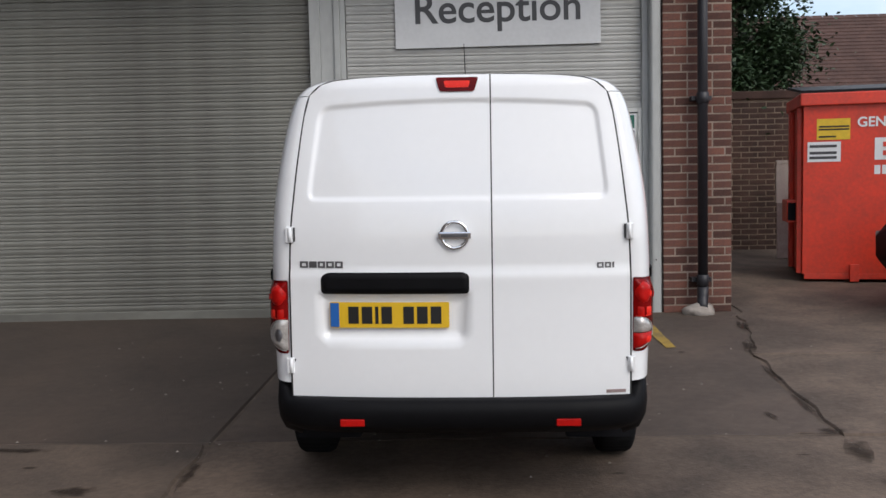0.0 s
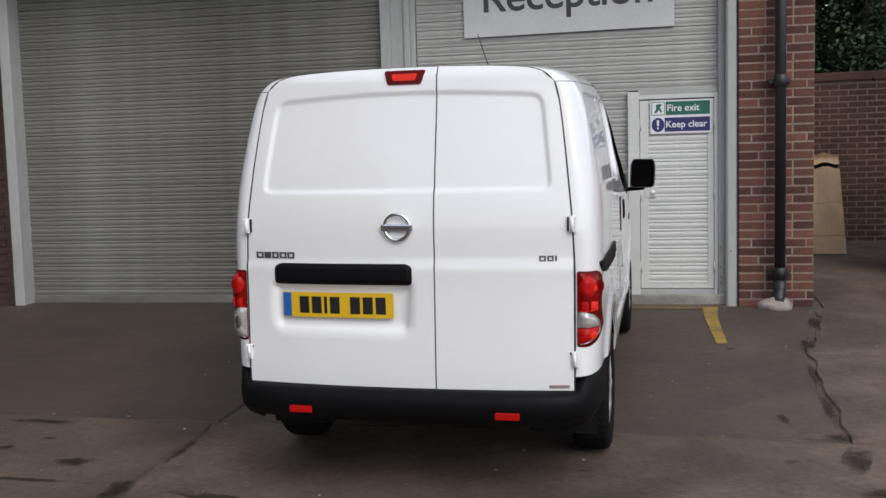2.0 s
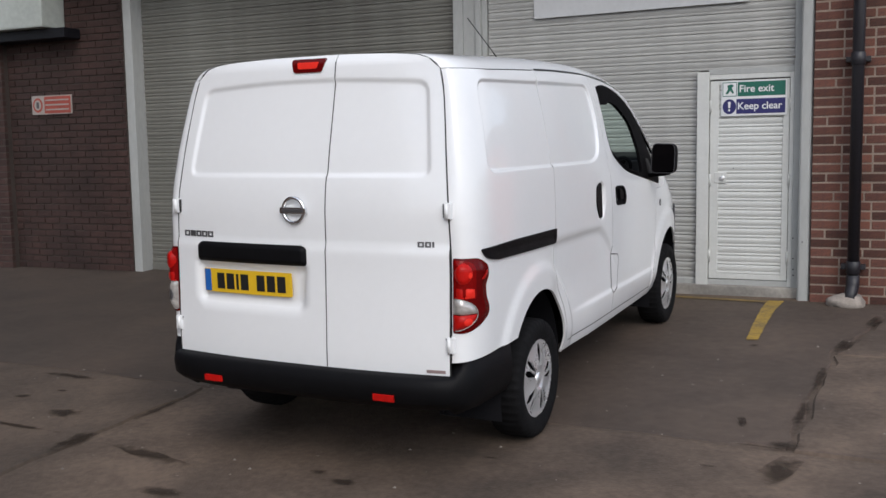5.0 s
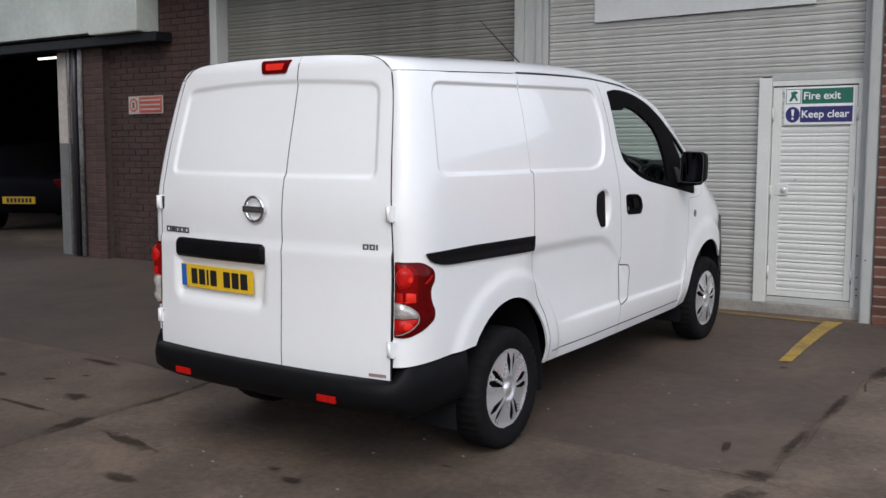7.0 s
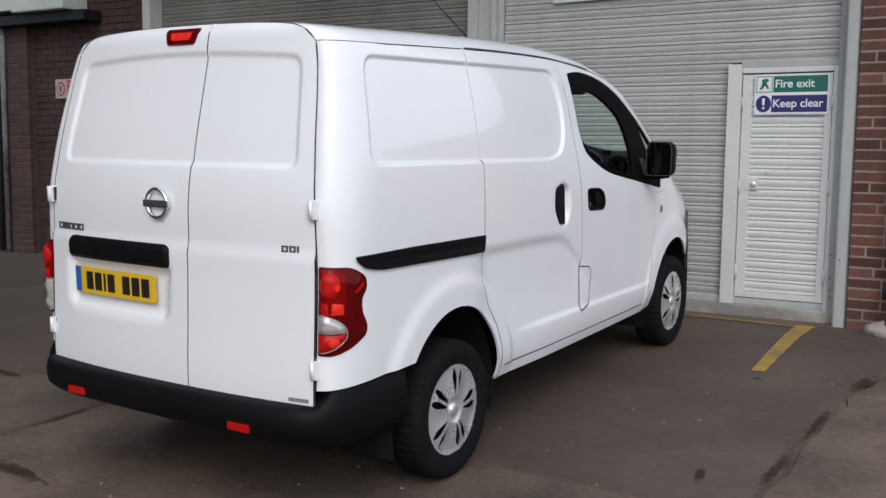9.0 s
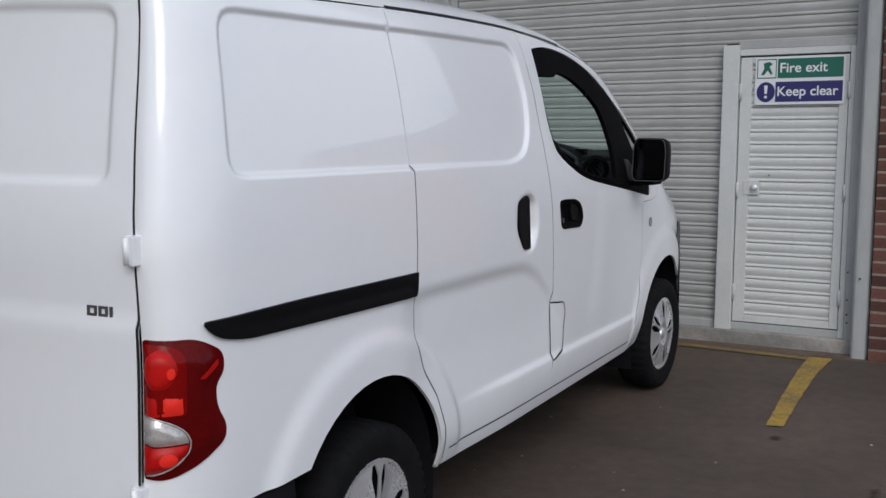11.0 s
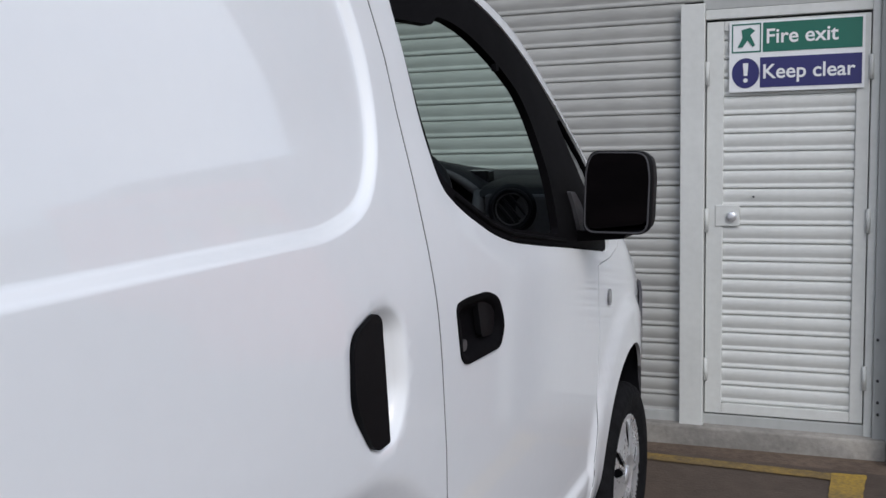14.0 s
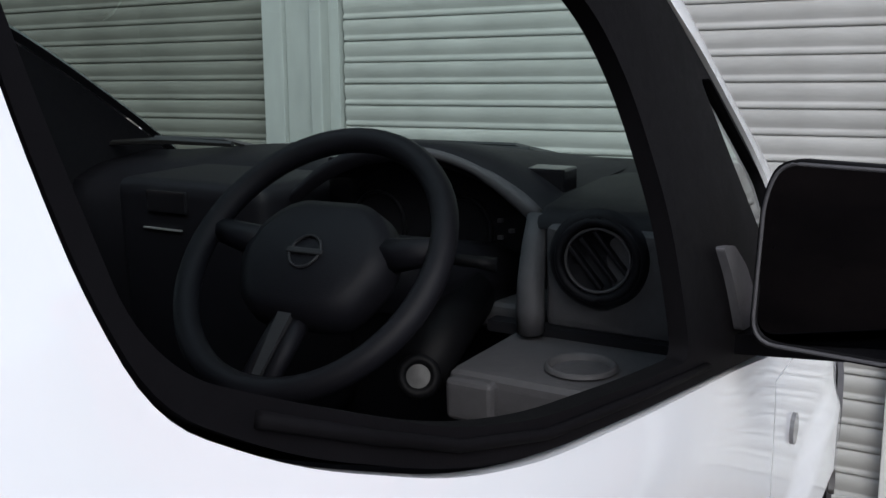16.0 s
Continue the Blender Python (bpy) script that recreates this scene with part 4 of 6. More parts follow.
on_skip("yellow_notice", 0.13, 0.46, 1.50, 1.72, mat("yellow_notice", (0.75, 0.5, 0.03), 0.5, var=0.2, scale=20), "yellow notice")
for z, xe in ((1.525, 0.32), (1.60, 0.45), (1.63, 0.45)):
    on_skip("text_bar", 0.15, xe, z, z + 0.016, M_INK, "plain dark bar", 0.007)
on_skip("white_notice", 0.04, 0.37, 1.27, 1.48, M_WHITE, "white notice")
for z in (1.30, 1.35, 1.42):
    on_skip("text_bar", 0.06, 0.33, z, z + 0.028, M_TRIM2, "plain grey bar", 0.007)
lettering("GENERAL", 0.60, (KX + 0.53, tilt_y(KZ + 1.65) - 0.008, KZ + 1.63), material=M_WHITE, parent=skip, bold=0.02)
on_skip("logo_shape", 0.70, 0.95, 1.28, 1.51, M_WHITE, "plain white shape")
on_skip("logo_hole", 0.78, 0.86, 1.415, 1.465, M_SKIP, "", 0.008)
on_skip("logo_hole", 0.78, 0.86, 1.325, 1.375, M_SKIP, "", 0.008)
for k in range(6):
    on_skip("number_bar", 0.70 + k * 0.075, 0.758 + k * 0.075, 1.13, 1.225, M_WHITE, "plain white bar")

M_CARD = mat("brown_cardboard", (0.50, 0.36, 0.22), 0.85, var=0.12, scale=5, bump=0.1, bscale=40, big=0.12, bigscale=3)
card = thing("cardboard_sheet", "flattened brown cardboard box leaning in the alley", "cardboard")
lean = lambda u, v: (2.54 + 0.45 * u + (0.057 - 0.077 * u) * v, 12.0 + 0.5 * v, 0.268 + 1.17 * v + 0.02 * math.sin(9 * u + 3 * v) * v)
for nm, v0, v1, off in (("lower_panel", 0.0, 0.175, 0.0), ("middle_panel", 0.179, 0.50, 0.012), ("upper_panel", 0.504, 0.86, 0.0), ("top_flap", 0.90, 1.0, -0.03)):
    pv = [lean(u, v) for v in np.linspace(v0, v1, 5) for u in np.linspace(0, 1, 7)]
    pv = [(x, y - off * math.sin(math.pi * ((z - pv[0][2]) / (pv[-1][2] - pv[0][2]))), z) for x, y, z in pv]
    pv += [(x, y + 0.006, z) for x, y, z in pv]
    fs_ = [(r * 7 + c, r * 7 + c + 1, r * 7 + c + 8, r * 7 + c + 7) for r in range(4) for c in range(6)]
    rim_ = [*range(7), 13, 20, 27, 34, 33, 32, 31, 30, 29, 28, 21, 14, 7]
    part(nm, raw(pv, fs_ + [tuple(q + 35 for q in f) for f in fs_] + [(a, b, b + 35, a + 35) for a, b in zip(rim_, rim_[1:] + rim_[:1])]), M_CARD, card)
# near-black faces that stand for the shadow below the top flap
part("flap_shadow", raw([lean(u, v) for u, v in ((0.02, 0.84), (0.98, 0.84), (0.98, 0.91), (0.02, 0.91))] + [(x, y + 0.05, z) for x, y, z in [lean(u, v) for u, v in ((0.02, 0.84), (0.98, 0.84), (0.98, 0.91), (0.02, 0.91))]], [(4, 5, 6, 7), (0, 1, 5, 4), (3, 2, 6, 7)]), M_DARK, card)


M_SHEET = mat("white_board", (0.70, 0.68, 0.60), 0.7, var=0.2, scale=6, bump=0.1, bscale=30)
board = thing("white_board", "narrow white board standing upright behind the red skip", "board", pose(3.60, 12.25, ground_z(12.25), -1.5, 0.6, 4))
part("upper_panel", box(0.0, 0.42, 0.0, 0.025, 0.70, 1.19, 0.004), M_SHEET, board)
part("top_edge", box(0.0, 0.42, -0.006, 0.03, 1.19, 1.235, 0.006), M_SHEET, board, "pale top edge")
part("lower_panel", box(0.012, 0.42, 0.004, 0.022, 0.0, 0.70, 0.004), M_OFFWHITE, board, "greyer lower panel")


def tree(base, height, spread, seed, n):
    t = thing("tree", "dense dark green tree behind the brick wall", "tree", Matrix.Translation(base))
    r = random.Random(seed)
    tr = bmesh.new()
    tube([(0, 0, 0), (0.05, 0.02, height * 0.3), (-0.03, 0.05, height * 0.6), (0.02, 0, height * 0.9)], [0.16, 0.13, 0.08, 0.02], 10, bm=tr)
    tips = []
    for k in range(22):
        a, z0 = r.uniform(0, 6.28), height * r.uniform(0.2, 0.85)
        ln = spread * r.uniform(0.45, 0.95) * (1 - 0.45 * z0 / height)
        p1 = Vector((math.cos(a) * ln * 0.5, math.sin(a) * ln * 0.5, z0 + 0.25))
        p2 = Vector((math.cos(a) * ln, math.sin(a) * ln, z0 + r.uniform(0.3, 0.7)))
        tube([(0, 0, z0), p1, p2], [0.045, 0.03, 0.008], 6, bm=tr)
        tips += [p2, p1.lerp(p2, 0.5), p2 + Vector((0, 0, 0.3)), p1]
    part("trunk", tr, M_BARK, t, "brown trunk and limbs", smooth=True)
    vv, ff = [], []
    for k in range(n):
        c = tips[r.randrange(len(tips))]
        u = Vector((r.gauss(0, 1), r.gauss(0, 1), r.gauss(0, 1)))
        p = c + u.normalized() * abs(r.gauss(0, 0.31))
        d = Vector((r.uniform(-1, 1), r.uniform(-1, 1), r.uniform(-0.7, 0.5))).normalized()
        w = d.cross(Vector((r.uniform(-1, 1), r.uniform(-1, 1), 1))).normalized()
        L = r.uniform(0.055, 0.115)
        i0 = len(vv)
        vv += [p, p + d * L * 0.5 + w * L * 0.28, p + d * L, p + d * L * 0.5 - w * L * 0.28]
        ff.append((i0, i0 + 1, i0 + 2, i0 + 3))
    me = bpy.data.meshes.new("crown")
    me.from_pydata(vv, [], ff)
    tagged(place("crown", me, M_LEAF, t, "dark green leaves"), kind="stuff")
    return t


tree((3.75, 14.9, 0.3), 4.8, 1.25, 3, 90000)
tree((2.3, 15.6, 0.3), 5.2, 1.5, 5, 70000)

house = thing("house", "brick house with a brown tiled roof behind the wall", "house", pose(11.5, 23.5, 0.3))
part("wall", box(-6.2, 6, 0, 6, 0, 2.6), M_BRICKD, house)
vv, ff = [], []
for k in range(26):
    for j in range(44):
        x = -6.5 + j * 0.29 + (0.145 if k % 2 else 0)
        y, z = -0.35 + k * 0.125, 2.45 + k * 0.105
        i0 = len(vv)
        vv += [(x, y, z + 0.03), (x + 0.28, y, z + 0.03), (x + 0.28, y + 0.16, z + 0.13), (x, y + 0.16, z + 0.13), (x, y, z), (x + 0.28, y, z)]
        ff += [(i0, i0 + 1, i0 + 2, i0 + 3), (i0, i0 + 1, i0 + 5, i0 + 4)]
me = bpy.data.meshes.new("roof")
me.from_pydata(vv, [], ff)
tagged(place("roof", me, M_ROOFTILE, house, "brown clay tiles"), kind="stuff")
part("roof_back", raw([(-6.5, -0.30, 2.42), (6.5, -0.30, 2.42), (6.5, 2.9, 5.15), (-6.5, 2.9, 5.15), (6.5, 6.3, 2.42), (-6.5, 6.3, 2.42)], [(0, 1, 2, 3), (3, 2, 4, 5)]), M_ROOFTILE, house)


# ---- the van: x to its right, y ahead from the rear axle, z up from the ground ----
VAN = pose(-0.1419, 4.8877, -0.0367, 2.464, 0.371, 0.383)
van = thing("panel_van", "white panel van with black bumpers parked on the sloping yard", "van", VAN)

half_width = pchip([(-0.56, 0.846), (-0.2, 0.852), (0.5, 0.853), (1.8, 0.853), (2.3, 0.85), (2.7, 0.843), (3.0, 0.815), (3.2, 0.765), (3.38, 0.62), (3.47, 0.40)])
roof_line = pchip([(-0.6, 1.885), (-0.2, 1.897), (0.5, 1.905), (1.0, 1.90), (1.35, 1.878), (1.6, 1.85), (1.85, 1.80), (2.05, 1.735), (2.3, 1.605), (2.6, 1.40), (2.95, 1.14), (3.2, 1.05), (3.38, 0.96), (3.47, 0.86)])
belt = pchip([(-0.6, 1.05), (2.1, 1.05), (2.7, 0.92), (3.2, 0.78), (3.47, 0.7)])
SECTION = [(1, 0), (0.997, 0.15), (0.988, 0.34), (0.962, 0.54), (0.932, 0.70), (0.90, 0.83), (0.868, 0.90), (0.815, 0.948), (0.735, 0.975), (0.6, 0.988), (0.3, 0.998), (0, 1)]
upper = pchip([(v, r) for r, v in SECTION[:9]])
lower = pchip([(0.24, 0.90), (0.30, 0.935), (0.36, 0.962), (0.46, 0.982), (0.6, 0.992), (0.9, 0.999), (1.06, 1.0)])
rear_face = pchip([(0.3, -0.818), (0.5, -0.825), (0.8, -0.810), (0.98, -0.801), (1.06, -0.800), (1.175, -0.797), (1.28, -0.786), (1.345, -0.773), (1.45, -0.751), (1.63, -0.705), (1.80, -0.662), (1.86, -0.648), (1.89, -0.621)])
door_edge = pchip([(0.3, 0.735), (1.0, 0.737), (1.2, 0.730), (1.4, 0.712), (1.6, 0.690), (1.75, 0.668), (1.85, 0.640)])


def rear_y(x, z):
    return rear_face(z) + 0.046 * (np.abs(x) / 0.73) ** 2.4


corner_from = pchip([(0.3, -0.54), (0.95, -0.54), (1.3, -0.47), (1.6, -0.38), (1.85, -0.30)])


def side_top(y):
    b = belt(y)
    return b + 0.9 * (roof_line(y) - b)


def side_x(y, z):
    b, r = belt(y), roof_line(y)
    v = np.clip((z - b) / (r - b), 0, 0.975)
    lean_in = 0.028 * ease(y, 0.3, 1.3) * ease(z, 1.12, 1.5)
    return half_width(y) * np.where(z > b, upper(v), lower(np.minimum(z / b * 1.05, 1.05))) - lean_in


# embossed lines of the side
SIDE_PANEL = rounded([(-0.53, 1.355), (0.935, 1.308), (1.062, 1.335), (1.14, 1.44), (1.152, 1.58), (1.105, 1.757), (-0.495, 1.767)], [0.06, 0.06, 0.06, 0.06, 0.1, 0.08, 0.08])
crease = pchip([(-0.9, 0.6), (0.05, 0.9), (0.23, 0.965), (0.6, 0.958), (0.98, 0.942), (1.08, 0.912), (1.22, 0.815), (1.45, 0.62), (3, 0.5)])
sill_crease = pchip([(-0.5, 0.55), (0.6, 0.535), (2.2, 0.50), (3, 0.48)])
GRIP = rounded([(1.018, 1.195), (0.940, 1.172), (0.930, 1.065), (0.993, 0.975), (1.075, 0.978), (1.115, 1.045), (1.112, 1.155), (1.075, 1.19)], 0.03)


def side_relief(p):
    y, z = p[:, 0], p[:, 1]
    d = -0.013 * ease(signed(p, SIDE_PANEL), 0.0, 0.017)
    c = crease(y)
    d -= 0.017 * ease(c - z, -0.008, 0.052) * ease(z, 0.45, 0.75) * ease(y, 0.12, 0.3) * ease(1.5 - y, 0, 0.35)
    s_ = sill_crease(y)
    d += 0.014 * ease(s_ - z, -0.012, 0.020) * ease(y, 0.40, 0.95) * ease(2.35 - y, 0, 0.2)
    for yc in (0.0, 2.735):
        r = np.hypot((y - yc) / 0.96, z - 0.33)
        d += 0.014 * ease(0.56 - r, 0, 0.05) * ease(z, 0.3, 0.45)
    d -= 0.0045 * ease(signed(p, WINDOW), -0.06, -0.004) * ease(y, 1.25, 1.4) * ease(2.3 - y, 0, 0.15)
    d -= 0.034 * ease(signed(p, GRIP), -0.001, 0.024)
    return d


def side(sign, relief=True):
    """The van's side: u is y along the flank and runs round the rear corner below -0.45."""

    def f(p, off=0.0):
        u, z = p[:, 0], p[:, 1]
        u1 = corner_from(z)
        y = np.maximum(u, u1)
        x = side_x(y, z)
        a = np.clip((u1 - u) / (u1 + 0.82), 0, 1) * math.pi / 2
        xd = np.minimum(door_edge(z), x - 0.02)
        yd = rear_y(xd, z)
        xx = xd + (x - xd) * np.cos(a) ** 0.75
        yy = np.where(u < u1, u1 + (yd - u1) * np.sin(a) ** 0.92, u)
        d = off + (side_relief(p) if relief else 0.0)
        nx, ny = np.cos(a), -np.sin(a)
        slope = np.clip((z - 1.2) / 0.7, 0, 1) * 0.35
        xx, yy, zz = xx + d * nx, yy + d * ny, z + d * slope * 0.5
        # the front closes round to the nose
        nose = ease(u, 2.95, 3.45)
        return np.stack([sign * (xx - off * nose * 0.3), yy, zz], 1)

    return f


def arch(yc, top, n=26, hw=0.385):
    return [(yc + hw * math.cos(t), 0.335 + (top - 0.335) * math.sin(t)) for t in np.linspace(0, math.pi, n)]


ARCH_R, ARCH_F = arch(0.0, 0.742), arch(2.735, 0.722)
top = lambda y0, y1, n=14: [(y, float(side_top(y)) - 0.002) for y in np.linspace(y0, y1, n)]
SEAM_R = [(0.236, 1.80), (0.236, 1.345), (0.246, 1.325), (0.242, 1.1), (0.232, 0.95), (0.232, 0.80), (0.275, 0.70), (0.345, 0.60), (0.395, 0.48), (0.42, 0.36)]
SEAM_F = [(1.178, 1.80), (1.20, 1.68), (1.218, 1.57), (1.227, 1.45), (1.231, 1.33), (1.238, 1.22), (1.248, 1.10), (1.258, 0.90), (1.258, 0.34)]
QUARTER = [(-0.82, 0.56), *[(x, z) for x, z in reversed(ARCH_R) if z > 0.545 and x < 0], *[(x, z) for x, z in reversed(ARCH_R) if x >= 0], (0.41, 0.33), *SEAM_R[::-1][1:-1], (0.236, float(side_top(0.236))), *top(0.2, -0.32, 8), *[(u, 1.05 + 0.9 * (float(roof_line(-0.32)) - 1.05)) for u in (-0.4, -0.5, -0.6, -0.7, -0.82)]]
SLIDER = [*SEAM_R[1:-1], (0.42, 0.335), (1.25, 0.325), *SEAM_F[::-1][1:-1], (1.172, float(side_top(1.172))), *top(1.1, 0.28, 8), (0.236, float(side_top(0.236)))]
DOOR_FRONT = [(2.335, 1.044), (2.34, 0.85), (2.33, 0.72), (2.30, 0.60), (2.24, 0.45), (2.18, 0.318), (1.25, 0.325)]
FDOOR = [*DOOR_FRONT, *SEAM_F[::-1][1:-1], (1.172, float(side_top(1.172))), *top(1.2, 2.62, 18), (2.60, 1.058), (2.48, 1.043)]
FENDER = [(2.335, 1.046), (2.48, 1.045), (2.60, 1.060), (2.66, float(side_top(2.66))), *top(2.72, 3.38, 8), (3.38, 0.80), (3.10, 0.76), (3.055, 0.60), *[(x, z) for x, z in ARCH_F if z > 0.545 and x > 2.735], *[(x, z) for x, z in ARCH_F if x <= 2.735], (2.33, 0.325), (2.19, 0.318), *DOOR_FRONT[::-1][2:-1]]
WINDOW = rounded([(1.283, 1.74), (1.298, 1.60), (1.312, 1.48), (1.326, 1.40), (1.346, 1.345), (1.42, 1.296), (1.55, 1.237), (1.66, 1.205), (1.85, 1.171), (2.05, 1.138), (2.46, 1.066), (2.475, 1.30), (2.33, 1.435), (2.12, 1.565), (1.90, 1.672), (1.66, 1.735), (1.45, 1.757)], [0.015, 0.1, 0.1, 0.04, 0.05, 0.05, 0.05, 0.1, 0.1, 0.1, 0.02, 0.1, 0.2, 0.2, 0.2, 0.2, 0.1])
PANE = rounded([(1.302, 1.634), (1.324, 1.50), (1.346, 1.385), (1.368, 1.356), (1.435, 1.322), (1.56, 1.264), (1.67, 1.232), (1.86, 1.199), (1.988, 1.180), (1.984, 1.34), (1.964, 1.44), (1.915, 1.508), (1.80, 1.574), (1.66, 1.628), (1.56, 1.648), (1.50, 1.652), (1.47, 1.634)], [0.01, 0.1, 0.04, 0.04, 0.05, 0.05, 0.05, 0.05, 0.02, 0.1, 0.1, 0.1, 0.1, 0.1, 0.05, 0.02, 0.01])
PANE_Q = rounded([(2.368, 1.165), (2.425, 1.17), (2.445, 1.235), (2.452, 1.296), (2.302, 1.438), (2.240, 1.440), (2.293, 1.305)], [0.01, 0.02, 0.05, 0.02, 0.01, 0.01, 0.1])


def dense_line(pts, step, half=0.0032):
    """Two lines beside a bent line of points, half a joint off on either side."""
    q = []
    for (a, b), (c, d) in zip(pts, pts[1:]):
        n = max(1, int(math.hypot(c - a, d - b) / step))
        q += [(a + (c - a) * i / n, b + (d - b) * i / n) for i in range(n)]
    q = np.array(q + [pts[-1]])
    t = np.gradient(q, axis=0)
    t /= np.hypot(*t.T)[:, None]
    m = np.stack([-t[:, 1], t[:, 0]], 1) * half
    return [tuple(v) for v in q + m], [tuple(v) for v in q - m]


LINES = [inset(dense(SIDE_PANEL, 0.02), k) for k in (-0.004, 0.001, 0.006, 0.011, 0.016, 0.021)]
GLINES = [inset(dense(GRIP, 0.012), k) for k in (-0.003, 0.004, 0.012, 0.022)]
SLINES = [[(y, float(sill_crease(y)) + a) for y in np.linspace(0.45, 2.25, 90)] + [(y, float(sill_crease(y)) + b) for y in np.linspace(2.25, 0.45, 90)] for a, b in ((0.014, -0.022), (0.006, -0.014), (0.0, -0.007))]

for sgn in (1, -1):
    f, plain = side(sgn), side(sgn, False)
    quarter = part("quarter_panel", sheet(QUARTER, f, 0.024, gap=0.003, rings=LINES), M_PAINT, van, smooth=True)
    slider = part("sliding_door", sheet(SLIDER, f, 0.016, gap=0.003, rings=LINES + GLINES + SLINES), M_PAINT, van, smooth=True)
    cup = rounded([(1.318, 1.141), (1.331, 1.040), (1.352, 1.024), (1.533, 1.014), (1.559, 1.055), (1.535, 1.114), (1.472, 1.137), (1.37, 1.144)], [0.02, 0.012, 0.02, 0.025, 0.03, 0.03, 0.02, 0.02])
    fdoor = part("front_door", sheet(FDOOR, f, 0.024, holes=[WINDOW, inset(dense(cup, 0.012), 0.004)], gap=0.003, rings=SLINES), M_PAINT, van, smooth=True)
    fender = part("front_wing", sheet(FENDER, f, 0.03, gap=0.002), M_PAINT, van, smooth=True)
    # dark shell behind the joints
    shell = [(-0.80, 0.5), (0.0, 0.79), (0.42, 0.75), (0.45, 0.36), (2.2, 0.36), (2.32, 0.8), (2.735, 0.80), (3.1, 0.80), (3.3, 0.80), *[(y, float(side_top(y)) - 0.01) for y in np.linspace(3.3, -0.4, 30)], (-0.8, 1.78)]
    part("inner_shell", sheet(shell, lambda p, off=0.0, g=plain: g(p, -0.046 + 0.028 * ease(p[:, 0], 1.65, 1.9)), 0.05, holes=[inset(dense(WINDOW, 0.04), -0.004)], lip=0), M_DARK, van, smooth=True)
    # black strips along the joints, added in place of the gaps' own shade
    for nm, seam, own in (("joint_strip", [(y, z) for y, z in SEAM_R[1:]], quarter), ("joint_strip", SEAM_F[1:], fdoor), ("joint_strip", DOOR_FRONT[:5], fdoor), ("sill_joint", [(0.44, 0.392), (1.2, 0.384), (2.19, 0.372)], slider)):
        sd = dense_line(seam, 0.02)
        part(nm, sheet(sd[0] + sd[1][::-1], lambda p, off=0.0, g=f: g(p, 0.0008 if nm == "sill_joint" else -0.0012), 0.02, lip=0), M_INK, own, "black strip along the joint", smooth=True)
    # window surround, panes and the divider
    part("window_surround", sheet(WINDOW, lambda p, off=0.0, g=plain: g(p, -0.006 + off), 0.02, holes=[PANE, PANE_Q], gap=0.002, lip=0.02), M_FRAME, fdoor, "black window surround", smooth=True)
    if sgn < 0:
        g1 = part("door_glass", sheet(PANE, lambda p, off=0.0, g=plain: g(p, -0.014), 0.05, gap=-0.006, lip=0), M_GLASS, fdoor, "tinted side window", smooth=True)
    g2 = part("quarter_light", sheet(PANE_Q, lambda p, off=0.0, g=plain: g(p, -0.014), 0.05, gap=-0.006, lip=0), M_GLASS, fdoor, "small tinted quarter light", smooth=True)
    g2.visible_shadow = False
    if sgn < 0:
        g1.visible_shadow = False
    part("pillar_stud", box(-0.006, 0.006, -0.010, 0.010, -0.008, 0.008, 0.003), M_FRAME, fdoor, "small black stud on the surround").location = tuple(plain(np.array([(1.793, 1.566)]), -0.010)[0])
    # belt seal with its joint, and the base plate of the mirror
    seal = [(1.40, 1.325), (1.48, 1.287), (1.56, 1.252), (1.67, 1.219), (1.86, 1.186), (2.04, 1.156)]
    part("belt_seal", tube([tuple(v) for v in plain(np.array(seal), -0.004)], 0.0045, 8), M_FRAME, fdoor, "black rubber belt seal", smooth=True)
    base = rounded([(2.112, 1.268), (2.155, 1.262), (2.192, 1.232), (2.236, 1.158), (2.150, 1.165), (2.128, 1.235)], 0.008)
    part("mirror_base", sheet(base, lambda p, off=0.0, g=plain: g(p, 0.004 + off), 0.015, lip=0.012), M_TRIM2, fdoor, "dark grey mirror base", smooth=True)
    # sliding rail
    RAIL = rounded([(-0.640, 1.04), (-0.605, 0.997), (-0.53, 0.976), (0.225, 0.947), (0.232, 1.020), (-0.3, 1.037)], [0.02, 0.03, 0.03, 0.0, 0.0, 0.05])
    part("slide_rail", sheet(RAIL, lambda p, off=0.0, g=f: g(p, 0.010 + off - 0.004 * ease(signed(p, np.array(RAIL)), 0.022, 0.03)), 0.012, lip=0.012), M_BLACK, quarter, "black sliding door rail", smooth=True)
    # grips
    bar = rounded([(1.018, 1.190), (0.946, 1.168), (0.938, 1.068), (0.993, 0.985), (1.04, 0.987), (1.036, 1.06), (1.034, 1.15), (1.037, 1.178)], [0.03, 0.03, 0.05, 0.03, 0.005, 0, 0, 0.01])
    part("door_grip", sheet(bar, lambda p, off=0.0, g=plain: g(p, 0.003 + off), 0.012, lip=0.03), M_BLACK, slider, "black upright door grip", smooth=True)
    hnd = part("door_handle", sheet(cup, lambda p, off=0.0, g=plain: g(p, 0.0035 + off - 0.026 * ease(signed(p, cup), 0.007, 0.035)), 0.01, lip=0.01), M_FRAME, fdoor, "black recessed door handle", smooth=True)
    paddle = rounded([(1.439, 1.128), (1.454, 1.05), (1.519, 1.045), (1.529, 1.1), (1.484, 1.125)], 0.015)
    part("handle_paddle", sheet(paddle, lambda p, off=0.0, g=plain: g(p, -0.007 + off), 0.012, lip=0.012), M_BLACK, hnd, "glossy black paddle", smooth=True)
